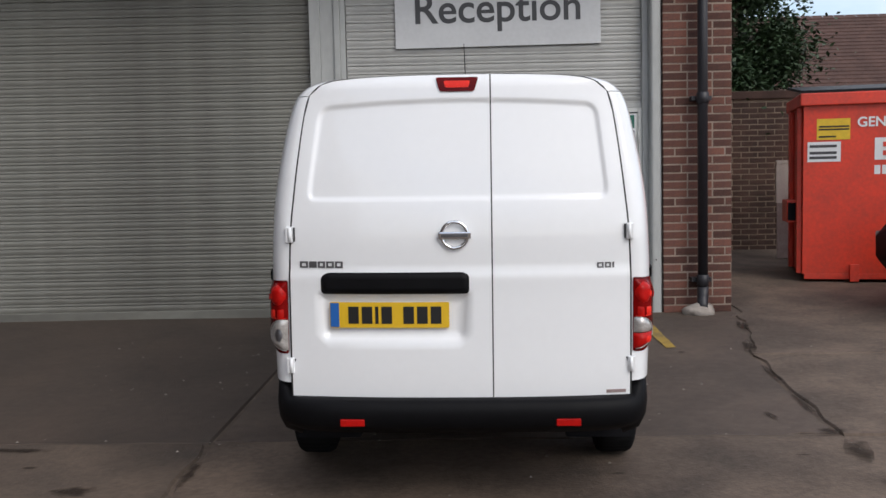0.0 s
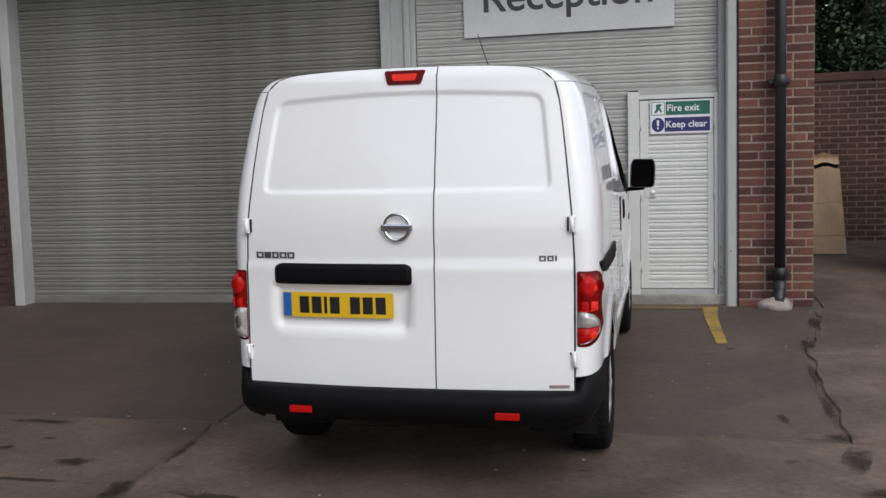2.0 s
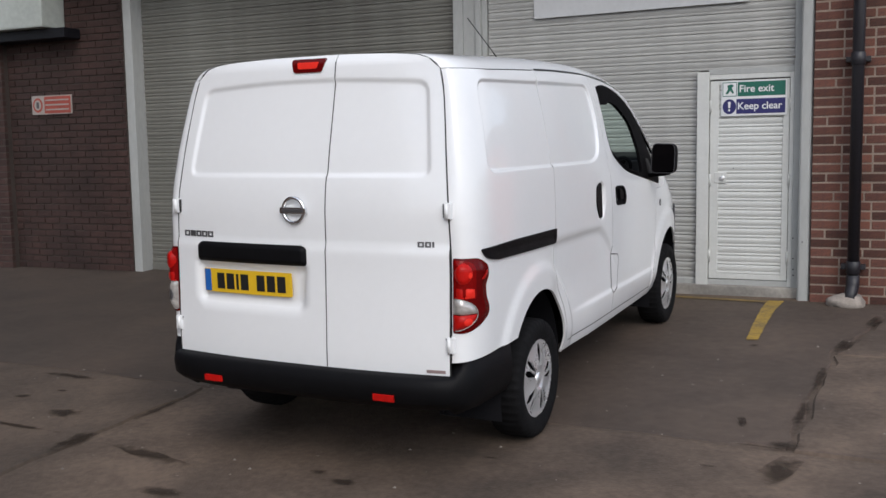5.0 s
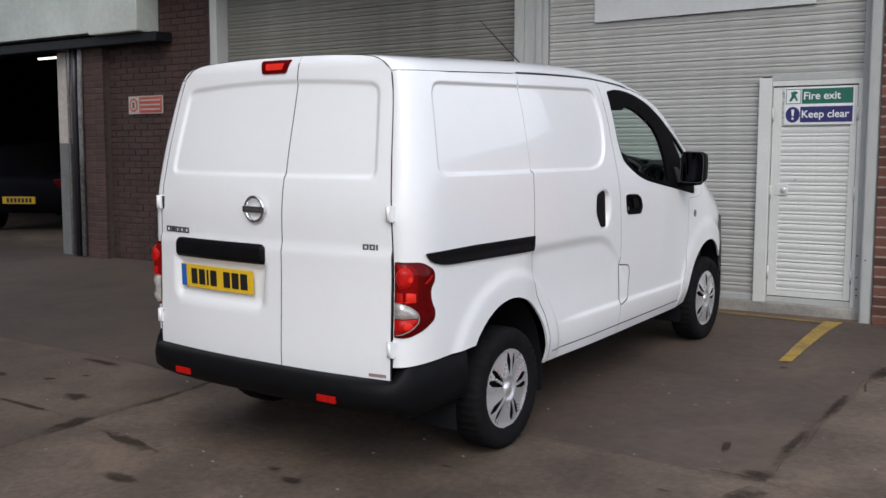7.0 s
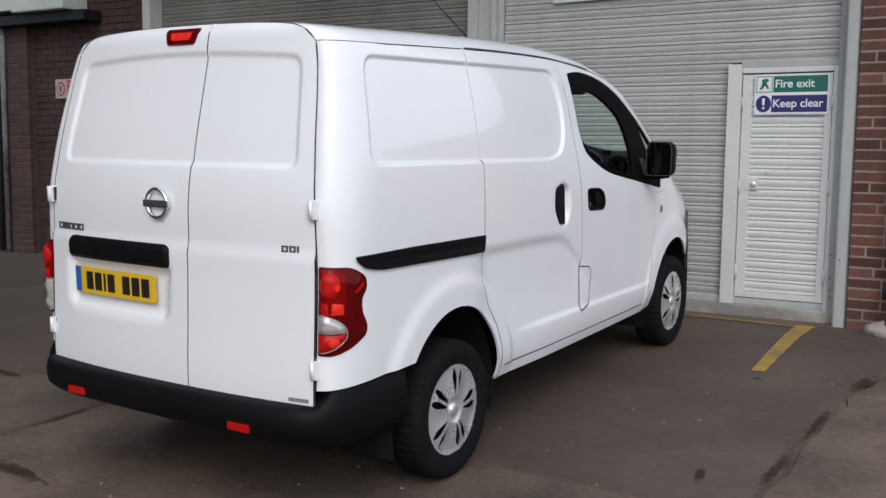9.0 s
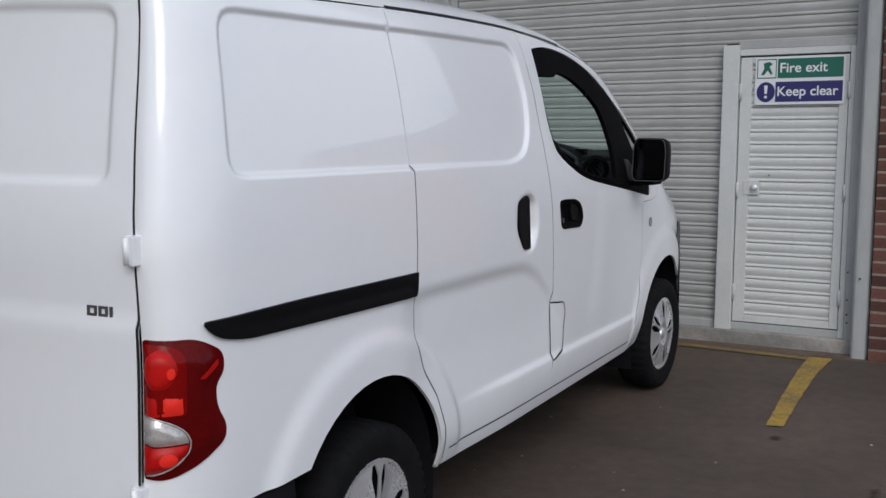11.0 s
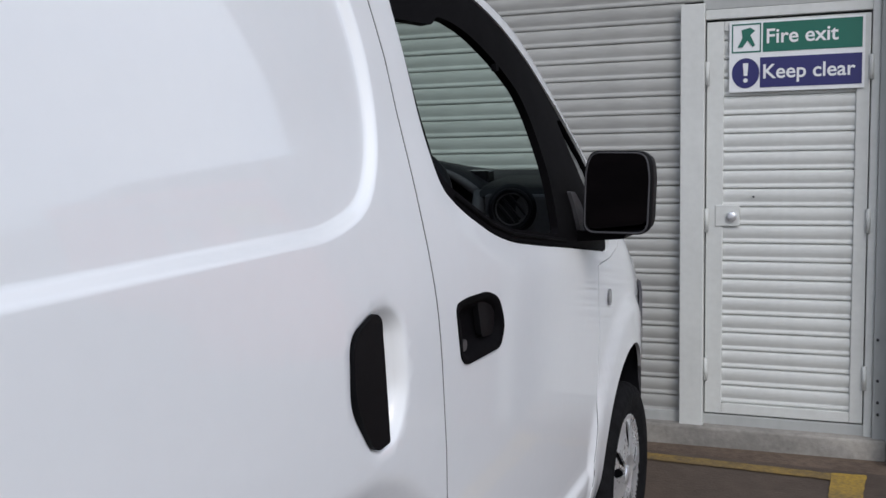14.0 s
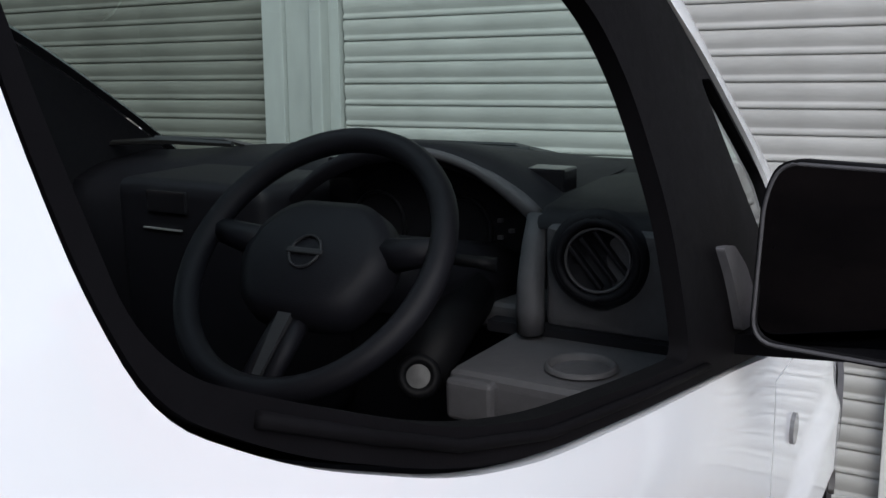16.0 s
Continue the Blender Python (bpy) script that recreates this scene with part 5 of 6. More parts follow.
    part("key_barrel", sheet([(1.362 + 0.011 * math.cos(t), 1.058 + 0.011 * math.sin(t)) for t in np.linspace(0, 2 * math.pi, 15)[:-1]], lambda p, off=0.0, g=plain: g(p, -0.004 + off), 0.006, lip=0.02), M_GREYTXT, hnd, "small metal key barrel", smooth=True)
    # rail cover flap lines beside the door foot
    flap = rounded([(1.252, 0.735), (1.355, 0.722), (1.372, 0.69), (1.362, 0.525), (1.252, 0.505)], [0, 0.02, 0.03, 0.015, 0])
    part("rail_cover", sheet(flap, lambda p, off=0.0, g=f: g(p, 0.0035 + off), 0.012, lip=0.004, gap=0.001), M_PAINT, fdoor, smooth=True)
    ring = [(x, z) for x, z in inset(dense(flap, 0.01), -0.0062)]
    part("rail_cover_joint", sheet(ring, lambda p, off=0.0, g=f: g(p, 0.0040), 0.01, holes=[inset(dense(flap, 0.01), 0.0)], lip=0), M_INK, fdoor, smooth=True)
    ind = [(2.455 + 0.018 * math.cos(t), 0.935 + 0.024 * math.sin(t)) for t in np.linspace(0, 2 * math.pi, 20)[:-1]]
    part("side_repeater", sheet(ind, lambda p, off=0.0, g=f: g(p, 0.006 + off), 0.008, lip=0.008), mat("smoked_lens", (0.22, 0.22, 0.23), 0.2, metal=0.3, coat=0.5, var=0.4, scale=40), fender, "small clear side repeater", smooth=True)

# roof and pillars: one skin from side to side
qs = [(0.868, 0.90), (0.845, 0.925), (0.815, 0.948), (0.78, 0.963), (0.735, 0.975), (0.67, 0.983), (0.6, 0.988), (0.45, 0.994), (0.3, 0.998), (0.15, 0.9995), (0, 1)]
across = [(-r, v) for r, v in qs] + [(r, v) for r, v in reversed(qs[:-1])]


def roof_row(y, back):
    """One row of roof points at y; back 1 lies along the rear doors' top, 0 is straight across."""
    b, rl = float(belt(y)), float(roof_line(y))
    z9 = b + 0.9 * (rl - b)
    u_r = -0.32
    e = side(1, False)(np.array([[u_r - back * (u_r + 0.82) if back > 0 else y, z9]]))[0]
    row = []
    for r, v in across:
        x = e[0] * r / 0.868
        z = z9 + (rl - z9) * (v - 0.9) / 0.1
        yy = y if back <= 0 else (1 - back) * u_r + back * (float(rear_y(x, z)) - 0.001)
        if 0 < back:
            k = (abs(r) / 0.868) ** 3
            yy = k * e[1] + (1 - k) * yy
        row.append((x, yy, z))
    return row


rows = [roof_row(-0.32, bk) for bk in (1.0, 0.9, 0.8, 0.7, 0.55, 0.4, 0.25, 0.12)] + [roof_row(y, 0) for y in np.arange(-0.32, 1.70, 0.06)]
rv = [p for r in rows for p in r]
nq = len(across)
rf = [(i * nq + j, i * nq + j + 1, (i + 1) * nq + j + 1, (i + 1) * nq + j) for i in range(len(rows) - 1) for j in range(nq - 1)]
roof = part("roof_skin", raw(rv, rf), M_PAINT, van, smooth=True)
part("headliner", raw([(x * 0.96, y, z - 0.05) for x, y, z in rv[8 * nq:]], [tuple(a - 8 * nq for a in q) for q in rf[8 * (nq - 1):]]), M_TRIM, van, "dark grey headliner", smooth=True)
part("aerial_base", lathe([(0.0, 0.03), (0.012, 0.028), (0.024, 0.012), (0.028, 0.0), (0.028, -0.02)], "z", (0, 1.80, 1.812), 20), M_BLACK, roof, "black aerial foot", smooth=True)
part("aerial_rod", tube([(0, 1.79, 1.83), (0, 1.45, 2.005), (0, 1.09, 2.182)], [0.005, 0.0032, 0.0024], 6), M_BLACK, roof, "thin black roof aerial", smooth=True)
# dark line of the rail above the sliding doors
for sgn in (1, -1):
    pl = side(sgn, False)
    strip = [(y, float(side_top(y)) + k) for k, ys in ((0.0055, np.linspace(0.25, 1.6, 14)), (-0.0035, np.linspace(1.6, 0.25, 14))) for y in ys]
    part("roof_channel", sheet(strip, lambda p, off=0.0, g=pl: g(p, 0.0025), 0.03, lip=0), M_INK, roof, "dark roof channel", smooth=True)
# pillars beside the windscreen, windscreen and bonnet
for sgn in (1, -1):
    pr = []
    for y in np.arange(1.64, 3.0, 0.05):
        r = roof_row(y, 0)
        pr.append([(sgn * abs(a[0]), a[1], a[2]) for a in r[:2]])
    nv = 2
    part("windscreen_pillar", raw([p for r in pr for p in r], [(i * nv + j, i * nv + j + 1, (i + 1) * nv + j + 1, (i + 1) * nv + j) for i in range(len(pr) - 1) for j in range(nv - 1)]), M_PAINT, van, smooth=True)
    inn = [[(a[0] * 0.985, a[1], a[2] - 0.010) for a in r] for r in pr]
    part("pillar_trim", raw([p for r in inn for p in r], [(i * nv + j, i * nv + j + 1, (i + 1) * nv + j + 1, (i + 1) * nv + j) for i in range(len(pr) - 1) for j in range(nv - 1)]), M_DARK, van, "black pillar trim", smooth=True)
wr = [roof_row(y, 0)[1:-1] for y in np.arange(1.69, 2.96, 0.06)]
nw = len(wr[0])
screen = part("windscreen", raw([(x, y, z - 0.006) for r in wr for x, y, z in r], [(i * nw + j, i * nw + j + 1, (i + 1) * nw + j + 1, (i + 1) * nw + j) for i in range(len(wr) - 1) for j in range(nw - 1)]), M_SCREEN, van, "green tinted windscreen", smooth=True)
screen.visible_shadow = False
br = [roof_row(y, 0) for y in np.arange(2.93, 3.47, 0.06)]
part("bonnet", raw([p for r in br for p in r], [(i * nq + j, i * nq + j + 1, (i + 1) * nq + j + 1, (i + 1) * nq + j) for i in range(len(br) - 1) for j in range(nq - 1)]), M_PAINT, van, smooth=True)
# front bumper and nose
nose = []
for z in np.linspace(0.25, 0.84, 10):
    nose.append([(x, 3.50 - 0.42 * (abs(x) / 0.86) ** 3.2 - 0.25 * max(0, z - 0.62) ** 1.3, z) for x in np.linspace(-0.79, 0.79, 25)])
part("front_bumper", raw([p for r in nose for p in r], [(i * 25 + j, i * 25 + j + 1, (i + 1) * 25 + j + 1, (i + 1) * 25 + j) for i in range(9) for j in range(24)]), M_TRIM, van, "dark grey front bumper", smooth=True)
for sgn in (1, -1):
    fb = [(3.08, 0.26), (3.12, 0.40), (3.115, 0.55), (3.06, 0.68), (3.02, 0.76), (3.06, 0.82), (3.12, 0.86), (3.25, 0.85), (3.25, 0.26)]
    part("bumper_corner", sheet(fb, lambda p, off=0.0, g=side(sgn, False): g(p, 0.016 + off), 0.03), M_TRIM2, van, smooth=True)

# rear doors
REAR_PANEL = rounded([(-0.658, 1.352), (0.648, 1.352), (0.640, 1.45), (0.606, 1.765), (0.2, 1.79), (-0.2, 1.79), (-0.606, 1.765), (-0.648, 1.45)], [0.05, 0.05, 0.3, 0.06, 0.4, 0.4, 0.06, 0.3])
PLATE_BAY = rounded([(-0.60, 0.745), (0.035, 0.745), (0.05, 0.96), (-0.615, 0.96)], [0.05, 0.05, 0.02, 0.02])


def back_surface(p, off=0.0):
    x, z = p[:, 0], p[:, 1]
    d = -0.011 * ease(signed(p, REAR_PANEL), -0.002, 0.020)
    d += 0.010 * ease(1.06 - z, 0, 0.03)
    d -= 0.026 * ease(signed(p, PLATE_BAY), -0.004, 0.035)
    d += off
    return np.stack([x, rear_y(x, z) - d, z + d * 0.25 * ease(z, 1.3, 1.7)], 1)


def door_top(x):
    rl = float(roof_line(-0.32))
    z9 = 1.05 + 0.9 * (rl - 1.05)
    e = float(door_edge(z9))
    r = abs(x) / e * 0.868
    v = float(np.interp(r, [0, 0.15, 0.3, 0.45, 0.6, 0.67, 0.735, 0.78, 0.815, 0.845, 0.868], [1, 0.9995, 0.998, 0.994, 0.988, 0.983, 0.975, 0.963, 0.948, 0.925, 0.90]))
    return z9 + (rl - z9) * (v - 0.9) / 0.1 + 0.001


SEAM = 0.144
zs = np.linspace(0.50, 1.79, 20)
LEFT_DOOR = [(-0.735, 0.50), (SEAM, 0.50), (SEAM, 1.3), *[(x, door_top(x)) for x in np.linspace(SEAM, -0.65, 16)], *[(-float(door_edge(z)), z) for z in zs[::-1][1:-1]]]
RIGHT_DOOR = [(SEAM, 0.50), (0.735, 0.50), *[(float(door_edge(z)), z) for z in zs[1:-1]], *[(x, door_top(x)) for x in np.linspace(0.65, SEAM, 10)]]
RL = [inset(dense(REAR_PANEL, 0.02), k) for k in (-0.006, 0.002, 0.010, 0.018, 0.026)] + [inset(dense(PLATE_BAY, 0.015), k) for k in (-0.004, 0.015, 0.033)]
ldoor = part("rear_door", sheet(LEFT_DOOR, back_surface, 0.022, gap=0.003, rings=RL), M_PAINT, van, smooth=True)
rdoor = part("rear_door", sheet(RIGHT_DOOR, back_surface, 0.022, gap=0.003, rings=RL), M_PAINT, van, smooth=True)
part("inner_shell", raw([(x, float(rear_y(x, z)) + 0.028, z) for z in np.linspace(0.4, 1.84, 12) for x in np.linspace(-0.66, 0.66, 14)], [(i * 14 + j, i * 14 + j + 1, i * 14 + j + 15, i * 14 + j + 14) for i in range(11) for j in range(13)]), M_DARK, van, smooth=True)
# the same black strips darken the joints round the rear doors
for own, seam in ((ldoor, [(SEAM, z) for z in np.linspace(0.505, 1.86, 12)]), (ldoor, [(-float(door_edge(z)) - 0.001, z) for z in np.linspace(0.505, 1.80, 14)]), (rdoor, [(float(door_edge(z)) + 0.001, z) for z in np.linspace(0.505, 1.80, 14)])):
    sd = dense_line(seam, 0.03, 0.0036)
    part("joint_strip", sheet(sd[1] + sd[0][::-1], lambda p, off=0.0: back_surface(p, -0.0010), 0.02, lip=0), M_INK, own, "black strip along the joint", smooth=True)
on_back = lambda out: (lambda p, off=0.0: back_surface(p, 0.0) - np.array([0, out + off, 0]))
# handle bar over the plate
bar = rounded([(-0.598, 0.955), (0.045, 0.955), (0.045, 1.035), (0.02, 1.048), (-0.57, 1.048), (-0.598, 1.03)], 0.02)
part("handle_bar", sheet(bar, lambda p, off=0.0: np.stack([p[:, 0], rear_y(p[:, 0], np.full(len(p), 0.97)) - 0.026 - off + 0.016 * ease(0.02 - signed(p, bar), 0, 0.02) ** 2, p[:, 1]], 1), 0.012, lip=0.04), M_BLACK, ldoor, "black handle bar", smooth=True)
# number plate in its bay
flatback = lambda out: (lambda p, off=0.0: np.stack([p[:, 0], rear_y(p[:, 0], np.full(len(p), 0.86)) - out - off, p[:, 1]], 1))
PX0, PX1, PZ0, PZ1 = -0.562, -0.042, 0.808, 0.919
plate = part("number_plate", sheet(rounded([(PX0, PZ0), (PX1, PZ0), (PX1, PZ1), (PX0, PZ1)], 0.008), flatback(0.006), 0.04, lip=0.006), M_YELLOWPLATE, ldoor, "yellow number plate", smooth=True)
part("plate_band", sheet([(PX0 + 0.003, PZ0 + 0.003), (PX0 + 0.042, PZ0 + 0.003), (PX0 + 0.042, PZ1 - 0.003), (PX0 + 0.003, PZ1 - 0.003)], flatback(0.0075), 0.03, lip=0.001), M_BLUEPLATE, plate, "blue plate band")
bx = PX0 + 0.082
for k, w in enumerate((0.046, 0.046, 0.014, 0.046, 0, 0.046, 0.046, 0.046)):
    if not w:
        bx += 0.036
        continue
    part("plate_bar", sheet([(bx, 0.826), (bx + w, 0.826), (bx + w, 0.901), (bx, 0.901)], flatback(0.0076), 0.03, lip=0.001), M_INK, plate, "plain dark bar")
    bx += w + 0.013
# round badge with its cross bar
by = float(rear_y(0.015, 1.207))
ringpts = [(-0.015 + 0.056 * math.cos(t), by - 0.012 + 0.0 * math.sin(t), 1.207 + 0.056 * math.sin(t)) for t in np.linspace(0, 2 * math.pi, 40)[:-1]]
badge = part("badge_ring", tube(ringpts, 0.0085, 10, closed=True), M_CHROME, ldoor, "round chrome badge ring", smooth=True)
part("badge_bar", box(-0.085, 0.055, by - 0.022, by - 0.004, 1.191, 1.221, 0.005), M_CHROME, badge, "chrome badge bar")
part("badge_inlay", box(-0.072, 0.042, by - 0.0235, by - 0.012, 1.198, 1.214, 0.002), M_GREYTXT, badge)
# raised model marks, as plain bars
xx = -0.690
for k, w in enumerate((0.036, 0.034, 0.032, 0.034, 0.034)):
    part("model_mark", sheet([(xx, 1.068), (xx + w, 1.068), (xx + w, 1.096), (xx, 1.096)], on_back(0.003), 0.02, holes=[[(xx + 0.009, 1.075), (xx + w - 0.009, 1.075), (xx + w - 0.009, 1.089), (xx + 0.009, 1.089)]] if k not in (1,) else (), lip=0.003), M_GREYTXT, ldoor, "raised grey mark")
    xx += w + 0.005
xx = 0.592
for w in (0.028, 0.026, 0.008):
    part("model_mark", sheet([(xx, 1.056), (xx + w, 1.056), (xx + w, 1.080), (xx, 1.080)], on_back(0.003), 0.02, holes=[[(xx + 0.007, 1.062), (xx + w - 0.007, 1.062), (xx + w - 0.007, 1.074), (xx + 0.007, 1.074)]] if w > 0.02 else (), lip=0.003), M_GREYTXT, rdoor, "raised grey mark")
    xx += w + 0.006
part("sticker", sheet([(0.63, 0.516), (0.715, 0.516), (0.715, 0.530), (0.63, 0.530)], on_back(0.0015), 0.03, lip=0.001), mat("sticker_grey", (0.33, 0.24, 0.23), 0.5, var=0.4, scale=60), rdoor, "small pale strip sticker")
# high brake lamp
BL = rounded([(-0.075, 1.818), (0.075, 1.818), (0.094, 1.880), (-0.094, 1.880)], 0.012)
brake = part("brake_lamp", sheet(BL, lambda p, off=0.0: back_surface(p, 0.0) - np.array([0, 0.006, 0]) - np.array([0, 1.0, 0]) * off, 0.012, lip=0.012), M_RED2, ldoor, "red high brake lamp", smooth=True)
part("lamp_core", sheet(rounded([(-0.05, 1.834), (0.05, 1.834), (0.058, 1.864), (-0.058, 1.864)], 0.008), lambda p, off=0.0: back_surface(p, 0.0) - np.array([0, 0.009 + off, 0]), 0.012, lip=0.003), M_REDGLOW, brake, smooth=True)
# hinges
for sgn, dr in ((1, rdoor), (-1, ldoor)):
    for z in (1.212, 0.64):
        e = sgn * (float(door_edge(z)) + 0.004)
        y = float(rear_y(e, z))
        hg = part("hinge", box(e - 0.016, e + 0.016, y - 0.022, y + 0.02, z - 0.034, z + 0.034, 0.004), M_PAINT, dr, "white door hinge")
        part("hinge_gap", box(e - sgn * 0.021 - 0.003, e - sgn * 0.021 + 0.003, y - 0.012, y + 0.006, z - 0.030, z + 0.030), M_INK, hg)
        part("hinge_pin", tube([(e - sgn * 0.004, y - 0.024, z - 0.03), (e - sgn * 0.004, y - 0.024, z + 0.03)], 0.007, 8), M_PAINT, hg, smooth=True)

# tail lamps wrapped round the corners
LAMP = rounded([(-0.812, 1.012), (-0.812, 0.692), (-0.73, 0.688), (-0.645, 0.712), (-0.588, 0.752), (-0.586, 0.790), (-0.608, 0.838), (-0.610, 0.888), (-0.588, 0.918), (-0.590, 0.966), (-0.650, 1.006)], [0.01, 0.01, 0.08, 0.05, 0.03, 0.03, 0.03, 0.025, 0.025, 0.03, 0.06], 8)
for sgn in (1, -1):
    pl = side(sgn, False)
    dome = lambda p, off=0.0, g=pl: g(p, 0.004 + off + 0.016 * ease(signed(p, LAMP), 0.0, 0.05))
    lamp = part("tail_lamp", sheet(LAMP, dome, 0.012, lip=0.02), M_RED2, van, "red tail lamp with a clear section", smooth=True)
    lens = lambda pts, out, mt, lab="", up=0.004: part("lamp_lens", sheet(pts, lambda p, off=0.0, g=dome: g(p, out + off + up * ease(signed(p, np.array(pts)), 0, 0.015)), 0.009, lip=0.004), mt, lamp, lab, smooth=True)
    lens(rounded([(-0.810, 0.838), (-0.682, 0.838), (-0.682, 0.975), (-0.715, 0.997), (-0.810, 1.004)], [0.008, 0.012, 0.03, 0.03, 0.008]), 0.0015, M_RED3, "dark red lens")
    oval = lambda uc, zc, ru, rz, n: [(uc + ru * math.cos(t), zc + rz * math.sin(t)) for t in np.linspace(0, 2 * math.pi, n)[:-1]]
    lens(oval(-0.752, 0.946, 0.052, 0.046, 33), 0.004, M_RED, "round red bulb lens", 0.010)
    # bright dot: a highlight put on as a brighter red piece
    lens(oval(-0.716, 0.940, 0.010, 0.013, 17), 0.014, M_REDGLOW, "", 0.003)
    lens(rounded([(-0.800, 0.842), (-0.748, 0.842), (-0.748, 0.890), (-0.800, 0.894)], 0.006), 0.004, M_RED, "", 0.003)
    lens(rounded([(-0.744, 0.842), (-0.690, 0.842), (-0.692, 0.886), (-0.744, 0.890)], 0.006), 0.004, M_REDGLOW, "bright red block", 0.005)
    # brighter streak, likewise a highlight made as a piece
    lens(rounded([(-0.652, 0.916), (-0.640, 0.913), (-0.606, 0.938), (-0.604, 0.950), (-0.618, 0.944)], 0.003), 0.003, M_RED, "", 0.002)
    half = lambda a0, a1, zc, r: [(-0.810 + 1.68 * r * math.cos(t), zc + 0.86 * r * math.sin(t)) for t in np.linspace(a0, a1, 16)]
    if sgn > 0:
        lens([(-0.810, 0.774), *half(0.0, math.pi / 2, 0.774, 0.078)[:-1], (-0.810, 0.838)], 0.0025, M_CLEARLENS, "clear lens", 0.010)
        lens([(-0.810, 0.705), *half(-math.pi / 2, 0.0, 0.770, 0.078)[1:], (-0.810, 0.770)], 0.0025, M_RED, "red lens", 0.010)
    else:
        lens(half(-math.pi / 2, math.pi / 2, 0.772, 0.078), 0.0025, M_CLEARLENS, "clear lens", 0.006)
        lens([(-0.760 + 0.026 * math.cos(t), 0.772 + 0.030 * math.sin(t)) for t in np.linspace(0, 2 * math.pi, 21)[:-1]], 0.008, M_GREYTXT, "grey bulb reflector", 0.004)
    # highlight dot on the lower lens, put into the colour
    if sgn > 0:
        lens([(-0.725 + 0.022 * math.cos(t), 0.742 + 0.016 * math.sin(t)) for t in np.linspace(0, 2 * math.pi, 17)[:-1]], 0.013, M_REDGLOW, "", 0.003)
    rimline = dome(np.array(half(-math.pi / 2 * 0.95, math.pi / 2 * 0.95, 0.772, 0.081)), 0.004)
    part("lens_rim", tube([tuple(v) for v in rimline], 0.0022, 6), M_CLEARLENS, lamp, "pale lens rim", smooth=True)

# rear bumper
BUMP = pchip([(0, -0.905), (0.5, -0.892), (0.66, -0.868), (0.75, -0.83), (0.795, -0.778), (0.822, -0.70), (0.836, -0.60), (0.842, -0.40)])
prof = [(0.34, 0.10), (0.375, 0.03), (0.40, 0.005), (0.455, 0.0), (0.492, 0.008), (0.506, 0.03), (0.508, 0.10), (0.508, 0.16)]
ts = [(x, float(BUMP(x))) for x in (0, 0.1, 0.2, 0.3, 0.4, 0.5, 0.6, 0.66, 0.71, 0.75, 0.775, 0.795, 0.81, 0.822, 0.831)] + [(0.838, -0.58), (0.845, -0.5), (0.848, -0.42), (0.847, -0.36)]
line = [(-x, y) for x, y in ts[::-1]] + ts[1:]
bv, nl = [], len(line)
for i, (x, y) in enumerate(line):
    a, b = np.array(line[max(i - 1, 0)]), np.array(line[min(i + 1, nl - 1)])
    t = (b - a) / np.hypot(*(b - a))
    nrm = np.array([-t[1], t[0]])
    wrap = float(ease(y, -0.80, -0.755))
    for z, d in prof:
        zz = z + wrap * (0.066 * (z > 0.48)) - wrap * (0.03 * (z < 0.4))
        dd = d if z < 0.49 else min(d, 0.035 + 0.1 * (1 - wrap))
        bv.append((x + nrm[0] * dd, y + nrm[1] * dd, zz))
npf = len(prof)
bumper = part("rear_bumper", raw(bv, [(i * npf + j, i * npf + j + 1, (i + 1) * npf + j + 1, (i + 1) * npf + j) for i in range(nl - 1) for j in range(npf - 1)]), M_BLACK, van, "black textured rear bumper", smooth=True)
for xc in (-0.461, 0.461):
    part("bumper_reflector", box(xc - 0.052, xc + 0.052, float(BUMP(abs(xc))) - 0.004, float(BUMP(abs(xc))) + 0.02, 0.397, 0.428, 0.004), M_RED, bumper, "red bumper reflector")
part("underbody", box(-0.66, 0.66, -0.50, 3.1, 0.26, 0.42, 0.03), M_DARK, van, "dark underbody")


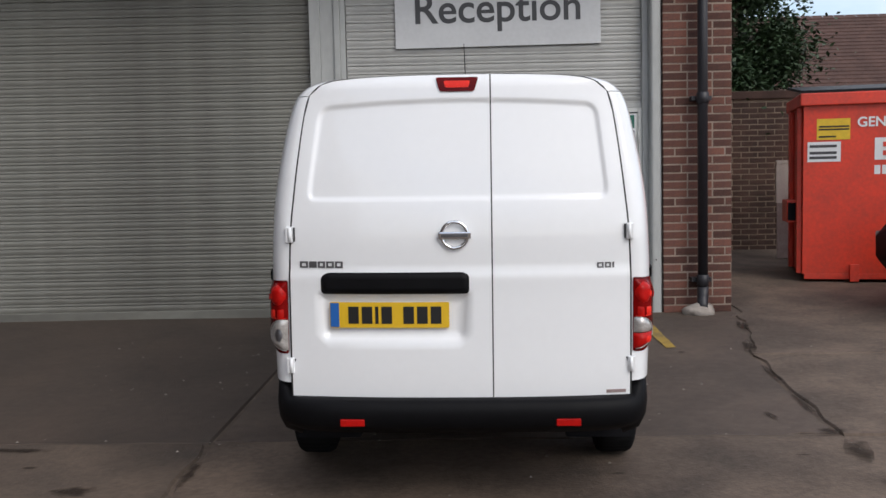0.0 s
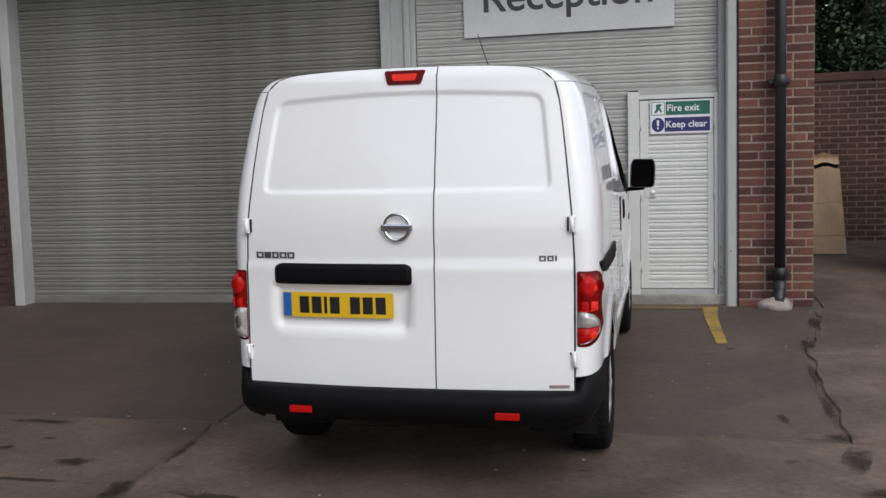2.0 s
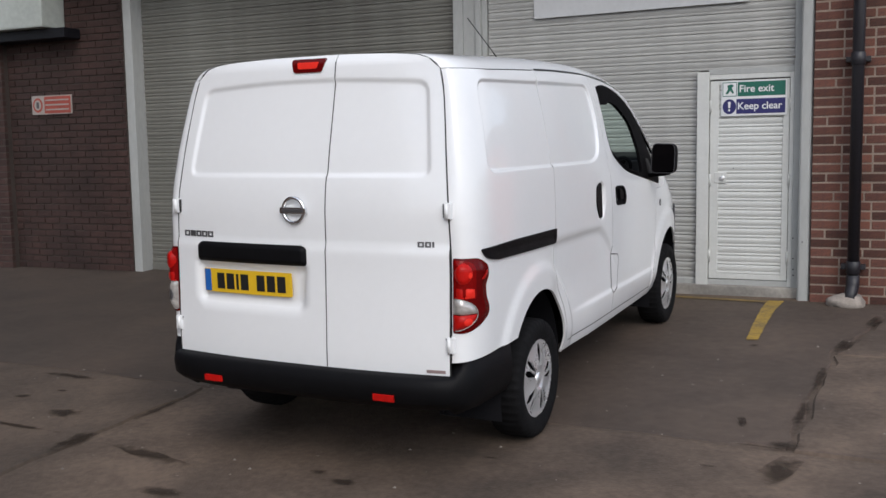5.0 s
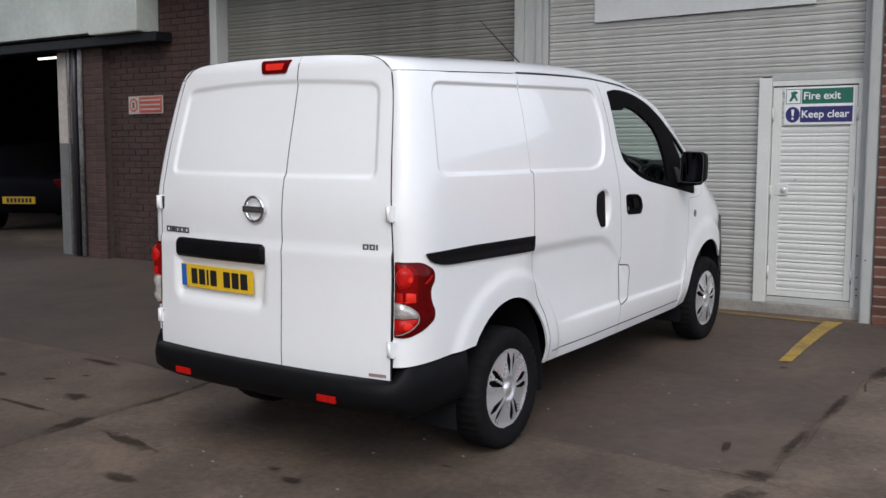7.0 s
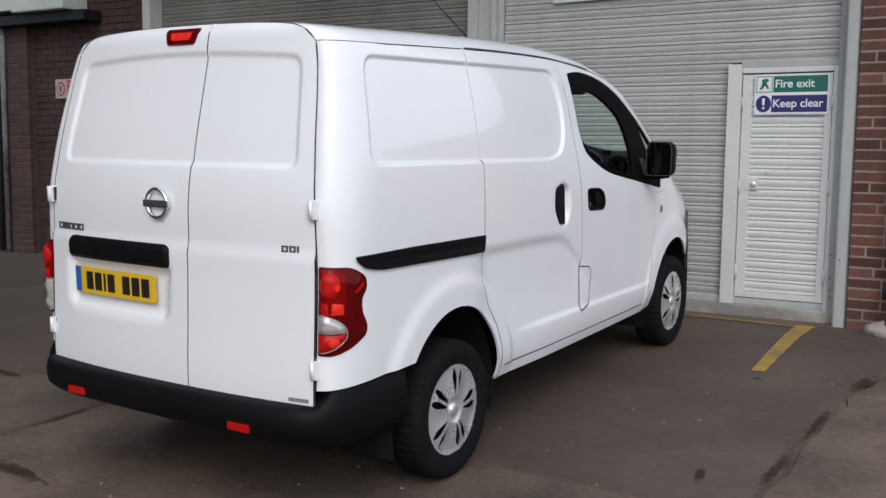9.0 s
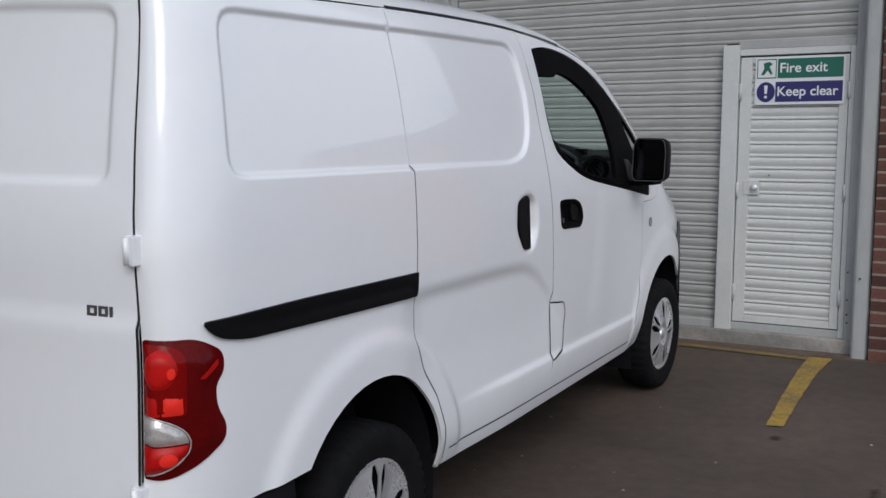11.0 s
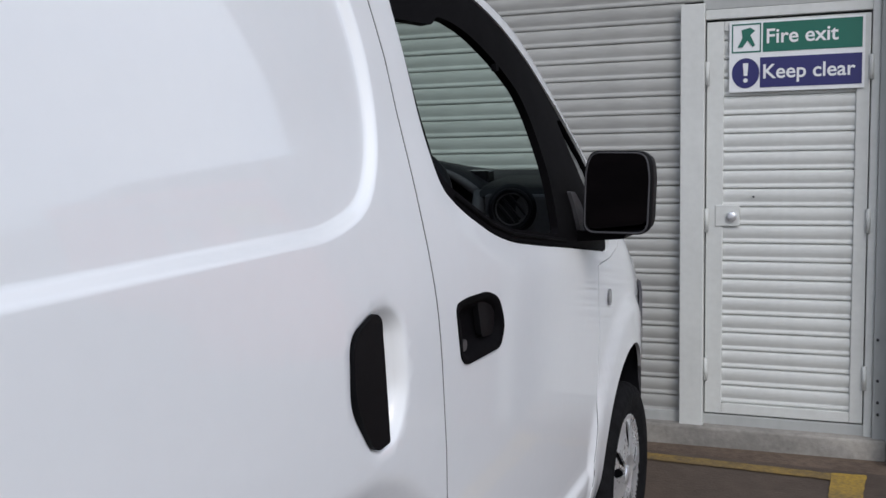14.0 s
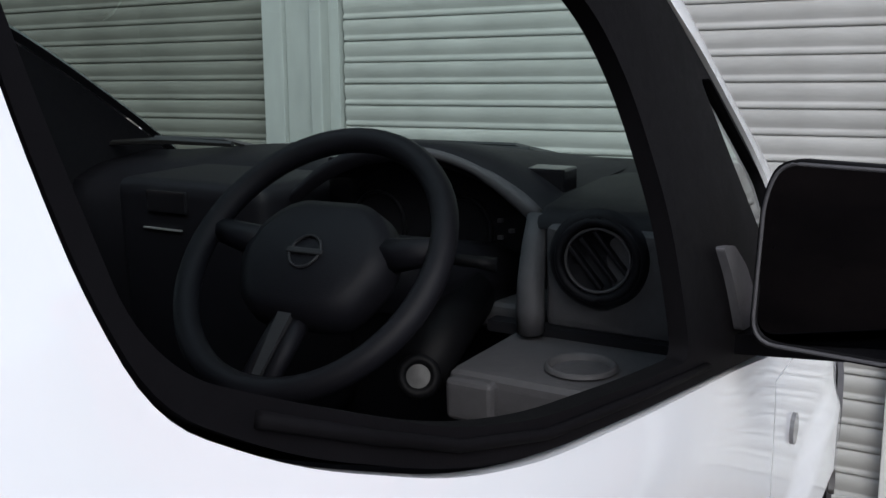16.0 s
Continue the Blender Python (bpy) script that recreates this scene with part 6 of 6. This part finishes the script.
# wheels
def wheel(x, y, sgn):
    w = new("road_wheel")
    w.parent = van
    w.location = (x, y, 0.298)
    tw = 0.088
    tp = [(0.19, -tw + 0.012), (0.225, -tw), (0.262, -tw - 0.004), (0.285, -tw + 0.006), (0.296, -tw + 0.026), (0.298, 0.0), (0.296, tw - 0.026), (0.285, tw - 0.006), (0.262, tw + 0.004), (0.225, tw), (0.19, tw - 0.012)]
    tb = lathe([(r, sgn * a) for r, a in tp], "x", (0, 0, 0), 132)
    # sipes across the tread and its shoulders
    for v in tb.verts:
        r = math.hypot(v.co.y, v.co.z)
        k = round(math.atan2(v.co.z, v.co.y) / (2 * math.pi) * 132) % 3
        if r > 0.28 and k == 0:
            v.co.y, v.co.z = v.co.y * (1 - 0.007 / r), v.co.z * (1 - 0.007 / r)
            v.co.x *= 0.97
    part("tyre", tb, M_TYRE, w, "black road tyre", smooth=True)
    part("rim_well", lathe([(0.19, sgn * (tw - 0.012)), (0.185, sgn * 0.03), (0.17, sgn * 0.01), (0.0, sgn * 0.01)], "x", (0, 0, 0), 40), M_DARK, w, smooth=True)

    def cover(p, off=0.0):
        r = np.hypot(*p.T)
        d = 0.066 + 0.022 * np.cos(np.clip(r / 0.2, 0, 1) * 1.45) - 0.012 * ease(0.062 - r, 0, 0.02) + 0.008 * ease(r, 0.180, 0.192) - 0.012 * ease(r, 0.195, 0.209) + 0.005 * np.cos(5 * (np.arctan2(p[:, 1], p[:, 0]) - 0.08)) * ease(r, 0.05, 0.10) * ease(0.192 - r, 0.0, 0.025) + off
        return np.stack([sgn * d, sgn * p[:, 0], p[:, 1]], 1)

    circle = [(0.209 * math.cos(t), 0.209 * math.sin(t)) for t in np.linspace(0, 2 * math.pi, 72)[:-1]]
    slots = []
    for k in range(5):
        a = 2 * math.pi * k / 5 + 0.08
        for da, wd in ((-0.165, 0.0175), (0.165, 0.0175)):
            ca, sa = math.cos(a + da), math.sin(a + da)
            slots.append([(ca * r - sa * q, sa * r + ca * q) for r, q in rounded([(0.064, -wd * 0.2), (0.140, -wd), (0.176, -wd * 0.45), (0.176, wd * 0.45), (0.140, wd), (0.064, wd * 0.2)], 0.006)])
    part("wheel_cover", sheet(circle, cover, 0.009, holes=slots, lip=0.006), M_SILVER, w, "silver plastic wheel cover", smooth=True)
    part("hub_cap", lathe([(0.030, sgn * 0.074), (0.028, sgn * 0.082), (0.0, sgn * 0.085)], "x", (0, 0, 0), 24), M_SILVER, w, smooth=True)
    return w


for y in (0.0, 2.735):
    for sgn in (1, -1):
        wheel(sgn * 0.757, y, sgn)
        # liner over the wheel
        a0 = [(sgn * xx, y + 0.40 * math.cos(t), 0.30 + 0.455 * math.sin(t)) for xx in (0.50, 0.80) for t in np.linspace(-0.25, math.pi + 0.25, 24)]
        part("wheel_arch_liner", raw(a0, [(j, j + 1, 25 + j, 24 + j) for j in range(23)]), M_DARK, van, smooth=True)
        part("arch_wall", box(sgn * 0.50 - 0.01, sgn * 0.50 + 0.01, y - 0.42, y + 0.42, 0.2, 0.76), M_DARK, van)

# door mirrors
for sgn in (1, -1):
    m = new("door_mirror")
    m.parent = van
    m.matrix_basis = pose(sgn * 0.960, 2.15, 1.266, 0, 0, -sgn * 8)
    shape = rounded([(-0.086, -0.102), (0.084, -0.100), (0.091, 0.05), (0.081, 0.100), (-0.062, 0.102), (-0.078, 0.06)], 0.030)
    hv = []
    n_ = len(shape)
    for yy, k in ((-0.05, 0.93), (-0.055, 1.0), (-0.03, 0.99), (0.015, 0.90), (0.055, 0.68), (0.075, 0.35)):
        hv += [(sgn * x * k, yy, z * k) for x, z in shape]
    hf = [(i * n_ + j, i * n_ + (j + 1) % n_, (i + 1) * n_ + (j + 1) % n_, (i + 1) * n_ + j) for i in range(5) for j in range(n_)]
    hb = raw(hv, hf + [tuple(range(5 * n_, 6 * n_))])
    part("mirror_housing", hb, M_BLACK, m, "black mirror housing", smooth=True)
    gl = [(x * 0.94, z * 0.95) for x, z in shape]
    part("mirror_glass", raw([(sgn * x, -0.030 + 0.30 * x - 0.08 * z, z) for x, z in gl], [tuple(range(len(gl)))]), M_MIRROR, m, "mirror glass with a dark reflection put into its colour")
    part("mirror_edge", tube([(sgn * x * 0.955, -0.0555, z * 0.96) for x, z in shape], 0.0022, 6, closed=True), M_TRIM2, m, "thin grey glass edge", smooth=True)
    part("mirror_arm", raw([(sgn * x, y, z) for x, y, z in ((-0.115, -0.02, -0.128), (-0.115, 0.14, -0.128), (-0.01, 0.10, -0.122), (0.0, 0.0, -0.120), (-0.115, -0.02, -0.105), (-0.115, 0.14, -0.105), (0.02, 0.09, -0.085), (0.02, 0.0, -0.085))], [(0, 1, 2, 3), (4, 5, 6, 7), (0, 1, 5, 4), (1, 2, 6, 5), (2, 3, 7, 6), (3, 0, 4, 7)]), M_FRAME, m, "black mirror arm")

# ---- cab ----
part("bulkhead", box(-0.715, 0.715, 1.10, 1.13, 0.35, 1.80, 0.005), M_DARK, van, "dark bulkhead behind the seats")
part("cab_floor", box(-0.78, 0.78, 1.1, 2.9, 0.40, 0.45, 0.01), M_TRIM, van)
for sgn in (1, -1):
    part("door_card", box(sgn * 0.775 - 0.012, sgn * 0.775 + 0.012, 1.28, 2.32, 0.45, 1.12, 0.01), M_TRIM, van)
# dashboard: a rounded bulk under the windscreen
DP = [(2.56, 0.55), (2.53, 0.80), (2.50, 0.98), (2.485, 1.10), (2.482, 1.18), (2.50, 1.232), (2.57, 1.260), (2.70, 1.282), (2.81, 1.235), (2.90, 1.12), (2.90, 0.55)]
dx = np.linspace(-0.77, 0.77, 23)
dash = part("dashboard", raw([(x * (1 if y < 2.6 else 0.95), y, z - 0.030 * float(ease(-x, 0.25, 0.75))) for x in dx for y, z in DP], [(i * 11 + j, i * 11 + (j + 1) % 11, (i + 1) * 11 + (j + 1) % 11, (i + 1) * 11 + j) for i in range(22) for j in range(11)] + [tuple(range(11)), tuple(range(22 * 11, 23 * 11))]), M_TRIM, van, "dark grey dashboard", smooth=True)
hood = []
for x in np.linspace(0.045, 0.515, 20):
    k = 1 - (abs(x - 0.28) / 0.236) ** 2.2
    hood.append([(x, 2.325, 1.222 + 0.088 * k), (x, 2.310, 1.236 + 0.090 * k), (x, 2.318, 1.250 + 0.090 * k), (x, 2.40, 1.262 + 0.075 * k), (x, 2.55, 1.268 + 0.045 * k), (x, 2.70, 1.275 + 0.012 * k)])
part("instrument_hood", raw([p for r in hood for p in r], [(i * 6 + j, i * 6 + j + 1, (i + 1) * 6 + j + 1, (i + 1) * 6 + j) for i in range(19) for j in range(5)]), M_TRIM, dash, smooth=True)
lip = [(x, 2.312, 1.240 + 0.090 * (1 - (abs(x - 0.28) / 0.236) ** 2.2)) for x in np.linspace(0.30, 0.513, 14)]
part("hood_lip", tube(lip, [0.008] * 8 + [0.010, 0.011, 0.012, 0.013, 0.013, 0.012], 10), M_TRIM2, dash, "grey lip of the binnacle hood", smooth=True)
cheek = [(0.527, 2.285, 1.250), (0.531, 2.265, 1.215), (0.538, 2.240, 1.17), (0.545, 2.222, 1.13), (0.545, 2.225, 1.10)]
part("hood_cheek", tube(cheek, [0.016, 0.018, 0.019, 0.020, 0.019], 12), M_TRIM2, dash, "grey cheek of the binnacle", smooth=True)
part("instrument_panel", box(0.06, 0.512, 2.40, 2.45, 1.10, 1.30, 0.004), M_GLOSSBLACK, dash, "dark instrument panel")
part("binnacle_floor", box(0.36, 0.525, 2.295, 2.44, 1.07, 1.112, 0.014, 3), M_TRIM2, dash, "grey panel under the dials")
for xd in (0.17, 0.335):
    part("dial", tube([(xd + 0.052 * math.cos(t), 2.396, 1.195 + 0.052 * math.sin(t)) for t in np.linspace(0, 2 * math.pi, 30)[:-1]], 0.003, 6, closed=True), M_TRIM, dash, "round dial rim", smooth=True)
for xd, zd in ((0.405, 1.215), (0.405, 1.188), (0.425, 1.20)):
    part("warning_light", box(xd - 0.004, xd + 0.004, 2.392, 2.399, zd - 0.003, zd + 0.003), M_TRIM2, dash, "small grey symbol")
knob = part("trip_knob", lathe([(0.0105, 0.0), (0.0105, 0.012), (0.007, 0.016), (0.0, 0.017)], "z", (0, 0, 0), 18), M_TRIM2, dash, "grey reset knob", smooth=True)
knob.matrix_basis = pose(0.392, 2.394, 1.130, 90, 0, 0)
part("end_panel", box(0.552, 0.775, 2.252, 2.49, 1.100, 1.246, 0.014, 3), M_TRIM2, dash, "grey end panel")
top_pts = [(y, z) for y, z in ((2.262, 1.238), (2.268, 1.252), (2.29, 1.264), (2.36, 1.272), (2.50, 1.278), (2.60, 1.272))]
part("panel_top", raw([(x, y, z) for x in (0.535, 0.60, 0.70, 0.775) for y, z in top_pts], [(i * 6 + j, i * 6 + j + 1, (i + 1) * 6 + j + 1, (i + 1) * 6 + j) for i in range(3) for j in range(5)]), M_TRIM, dash, "black top of the dashboard end", smooth=True)
vent = new("air_vent")
vent.parent = dash
vent.matrix_basis = pose(0.636, 2.247, 1.208, 0, 0, 10)
ring_at = lambda r, y, n=36: [(r * math.cos(t), y, r * math.sin(t)) for t in np.linspace(0, 2 * math.pi, n)[:-1]]
part("vent_cup", lathe([(0.068, 0.004), (0.064, 0.012), (0.056, 0.018), (0.047, 0.012), (0.043, -0.002), (0.0, -0.004)], "z", (0, 0, 0), 40), M_TRIM, vent, "black vent cup", smooth=True).matrix_basis = pose(0, 0, 0, 90, 0, 0)
part("vent_bezel", tube(ring_at(0.052, -0.016), 0.006, 10, closed=True), M_TRIM, vent, "black vent bezel", smooth=True)
part("vent_ring", tube(ring_at(0.0425, -0.0155), 0.0022, 8, closed=True), M_TRIM2, vent, "grey inner ring", smooth=True)
for k in (-0.021, 0.0, 0.021):
    sl = part("vent_slat", box(-0.003, 0.003, -0.017, -0.002, -0.037, 0.037, 0.002), M_TRIM, vent)
    sl.matrix_basis = pose(k * 0.85, 0, k * 0.85 * 0.5, 0, -38, 0)
part("dash_shelf", box(0.508, 0.775, 2.062, 2.252, 1.035, 1.092, 0.016, 3), M_TRIM2, dash, "grey shelf with a rounded lip")
part("shelf_drop", box(0.512, 0.775, 2.085, 2.46, 0.80, 1.034, 0.02, 3), M_TRIM2, dash)
part("shelf_groove", box(0.47, 0.770, 2.236, 2.262, 1.088, 1.104), M_DARK, dash)
part("cup_holder", lathe([(0.046, 0.0), (0.044, 0.005), (0.040, 0.006), (0.037, 0.0), (0.033, -0.012), (0.0, -0.016)], "z", (0.660, 2.135, 1.095), 36), M_TRIM2, dash, "round cup holder", smooth=True)
part("switch_block", box(0.514, 0.582, 2.046, 2.075, 1.030, 1.086, 0.012, 4), M_TRIM2, dash, "rounded grey pocket")
part("stalk", tube([(0.43, 2.10, 1.225), (0.52, 2.13, 1.215), (0.54, 2.14, 1.212)], [0.007, 0.008, 0.010], 8), M_BLACK, van, "black column stalk", smooth=True)
part("centre_console", box(-0.34, 0.03, 2.262, 2.50, 0.80, 1.262, 0.03, 3), M_TRIM, dash, "dark centre console", smooth=True)
part("radio", box(-0.245, -0.145, 2.255, 2.27, 1.205, 1.245, 0.004), M_GLOSSBLACK, dash, "dark radio")
part("radio_trim", box(-0.262, -0.165, 2.257, 2.263, 1.173, 1.1755), M_SILVER, dash, "thin bright trim line")
# steering wheel
sw = new("steering_wheel")
sw.parent = van
sw.matrix_basis = pose(0.377, 1.968, 1.241, 47, 0, 2)
rim = [(0.177 * math.cos(t), 0.177 * math.sin(t), 0) for t in np.linspace(0, 2 * math.pi, 56)[:-1]]
part("wheel_rim", tube(rim, 0.0165, 12, closed=True), M_TRIM, sw, "black steering wheel rim", smooth=True)
hubp = rounded([(-0.075, -0.085), (0.075, -0.085), (0.115, 0.0), (0.10, 0.05), (0.06, 0.085), (-0.06, 0.085), (-0.10, 0.05), (-0.115, 0.0)], 0.04)
n_ = len(hubp)
part("wheel_boss", raw([(x * k, y * k, z) for z, k in ((-0.05, 0.9), (-0.03, 1.0), (0.0, 0.95), (0.012, 0.75)) for x, y in hubp], [(i * n_ + j, i * n_ + (j + 1) % n_, (i + 1) * n_ + (j + 1) % n_, (i + 1) * n_ + j) for i in range(3) for j in range(n_)] + [tuple(range(3 * n_, 4 * n_))]), M_TRIM, sw, "black wheel boss", smooth=True)
for pts in (((-0.08, 0.02, -0.02), (-0.175, 0.03, -0.004)), ((0.08, 0.02, -0.02), (0.175, 0.03, -0.004)), ((-0.012, -0.05, -0.02), (-0.016, -0.172, -0.004)), ((0.012, -0.05, -0.02), (0.016, -0.172, -0.004))):
    part("spoke", tube(pts, [0.024, 0.015] if pts[0][1] > 0 else [0.013, 0.010], 10), M_TRIM, sw, smooth=True)
part("boss_ring", tube([(0.022 * math.cos(t), 0.022 * math.sin(t), 0.014) for t in np.linspace(0, 2 * math.pi, 24)[:-1]], 0.0020, 6, closed=True), M_SPOKE, sw, "dull ring on the boss", smooth=True)
part("boss_bar", box(-0.026, 0.026, -0.004, 0.004, 0.01, 0.017, 0.002), M_SPOKE, sw)
part("spoke_inlay", raw([(-0.011, -0.062, 0.002), (0.011, -0.062, 0.002), (0.006, -0.160, 0.004), (-0.006, -0.160, 0.004), (-0.011, -0.062, -0.01), (0.011, -0.062, -0.01), (0.006, -0.160, -0.008), (-0.006, -0.160, -0.008)], [(0, 1, 2, 3), (4, 5, 6, 7), (0, 1, 5, 4), (1, 2, 6, 5), (2, 3, 7, 6), (3, 0, 4, 7)]), M_SPOKE, sw, "dull grey blade of the lower spoke")
part("steering_column", tube([(0.378, 2.02, 1.215), (0.395, 2.47, 1.09)], [0.05, 0.07], 16), M_TRIM, van, "dark steering column shroud", smooth=True)
part("ignition_housing", tube([(0.466, 2.070, 1.077), (0.42, 2.26, 1.13)], [0.034, 0.045], 16), M_BLACK, van, smooth=True)
lockp = part("ignition_lock", lathe([(0.030, 0.0), (0.028, 0.012), (0.018, 0.014), (0.016, 0.008), (0.0, 0.008)], "z", (0, 0, 0), 24), M_BLACK, van, "round ignition lock", smooth=True)
lockp.matrix_basis = pose(0.469, 2.058, 1.075, 68, 0, 32)
part("lock_face", lathe([(0.0155, 0.0), (0.0, 0.001)], "z", (0, 0, 0.0095), 20), mat("dull_steel", (0.085, 0.085, 0.085), 0.5, metal=0.3, var=0.3, scale=80), lockp, "steel lock face")
for sx in (0.40, -0.40):
    seat = new("cab_seat")
    seat.parent = van
    seat.matrix_basis = pose(sx, 1.5, 0.45)
    part("seat_cushion", box(-0.24, 0.24, -0.22, 0.28, 0.18, 0.36, 0.06, 3), M_DARK, seat, "black fabric cushion", smooth=True)
    bk = part("seat_back", box(-0.23, 0.23, -0.07, 0.07, 0.0, 0.62, 0.06, 3), M_DARK, seat, "black fabric backrest", smooth=True)
    bk.matrix_basis = pose(0, -0.21, 0.28, 12, 0, 0)
    hr = part("head_restraint", box(-0.12, 0.12, -0.05, 0.05, 0.0, 0.18, 0.04, 3), M_DARK, seat, "black head restraint", smooth=True)
    hr.matrix_basis = pose(0, -0.36, 0.93, 8, 0, 0)
# wipers by the foot of the windscreen, placed to fit the camera's view
for x0, x1, y0 in ((-0.765, -0.42, 2.60), (-0.30, 0.26, 2.72)):
    part("wiper", tube([(x0, y0, 1.275), (x0 + 0.15, y0 + 0.03, 1.283), (x1, y0 + 0.06, 1.278)], [0.006, 0.009, 0.007], 6), M_INK, van, "black wiper")
    part("wiper_arm", tube([(x0 + 0.13, y0 + 0.03, 1.290), (x1 - 0.04, y0 + 0.08, 1.284), (x1 + 0.03, y0 + 0.12, 1.262)], [0.004, 0.006, 0.008], 6), M_INK, van, "black wiper arm")
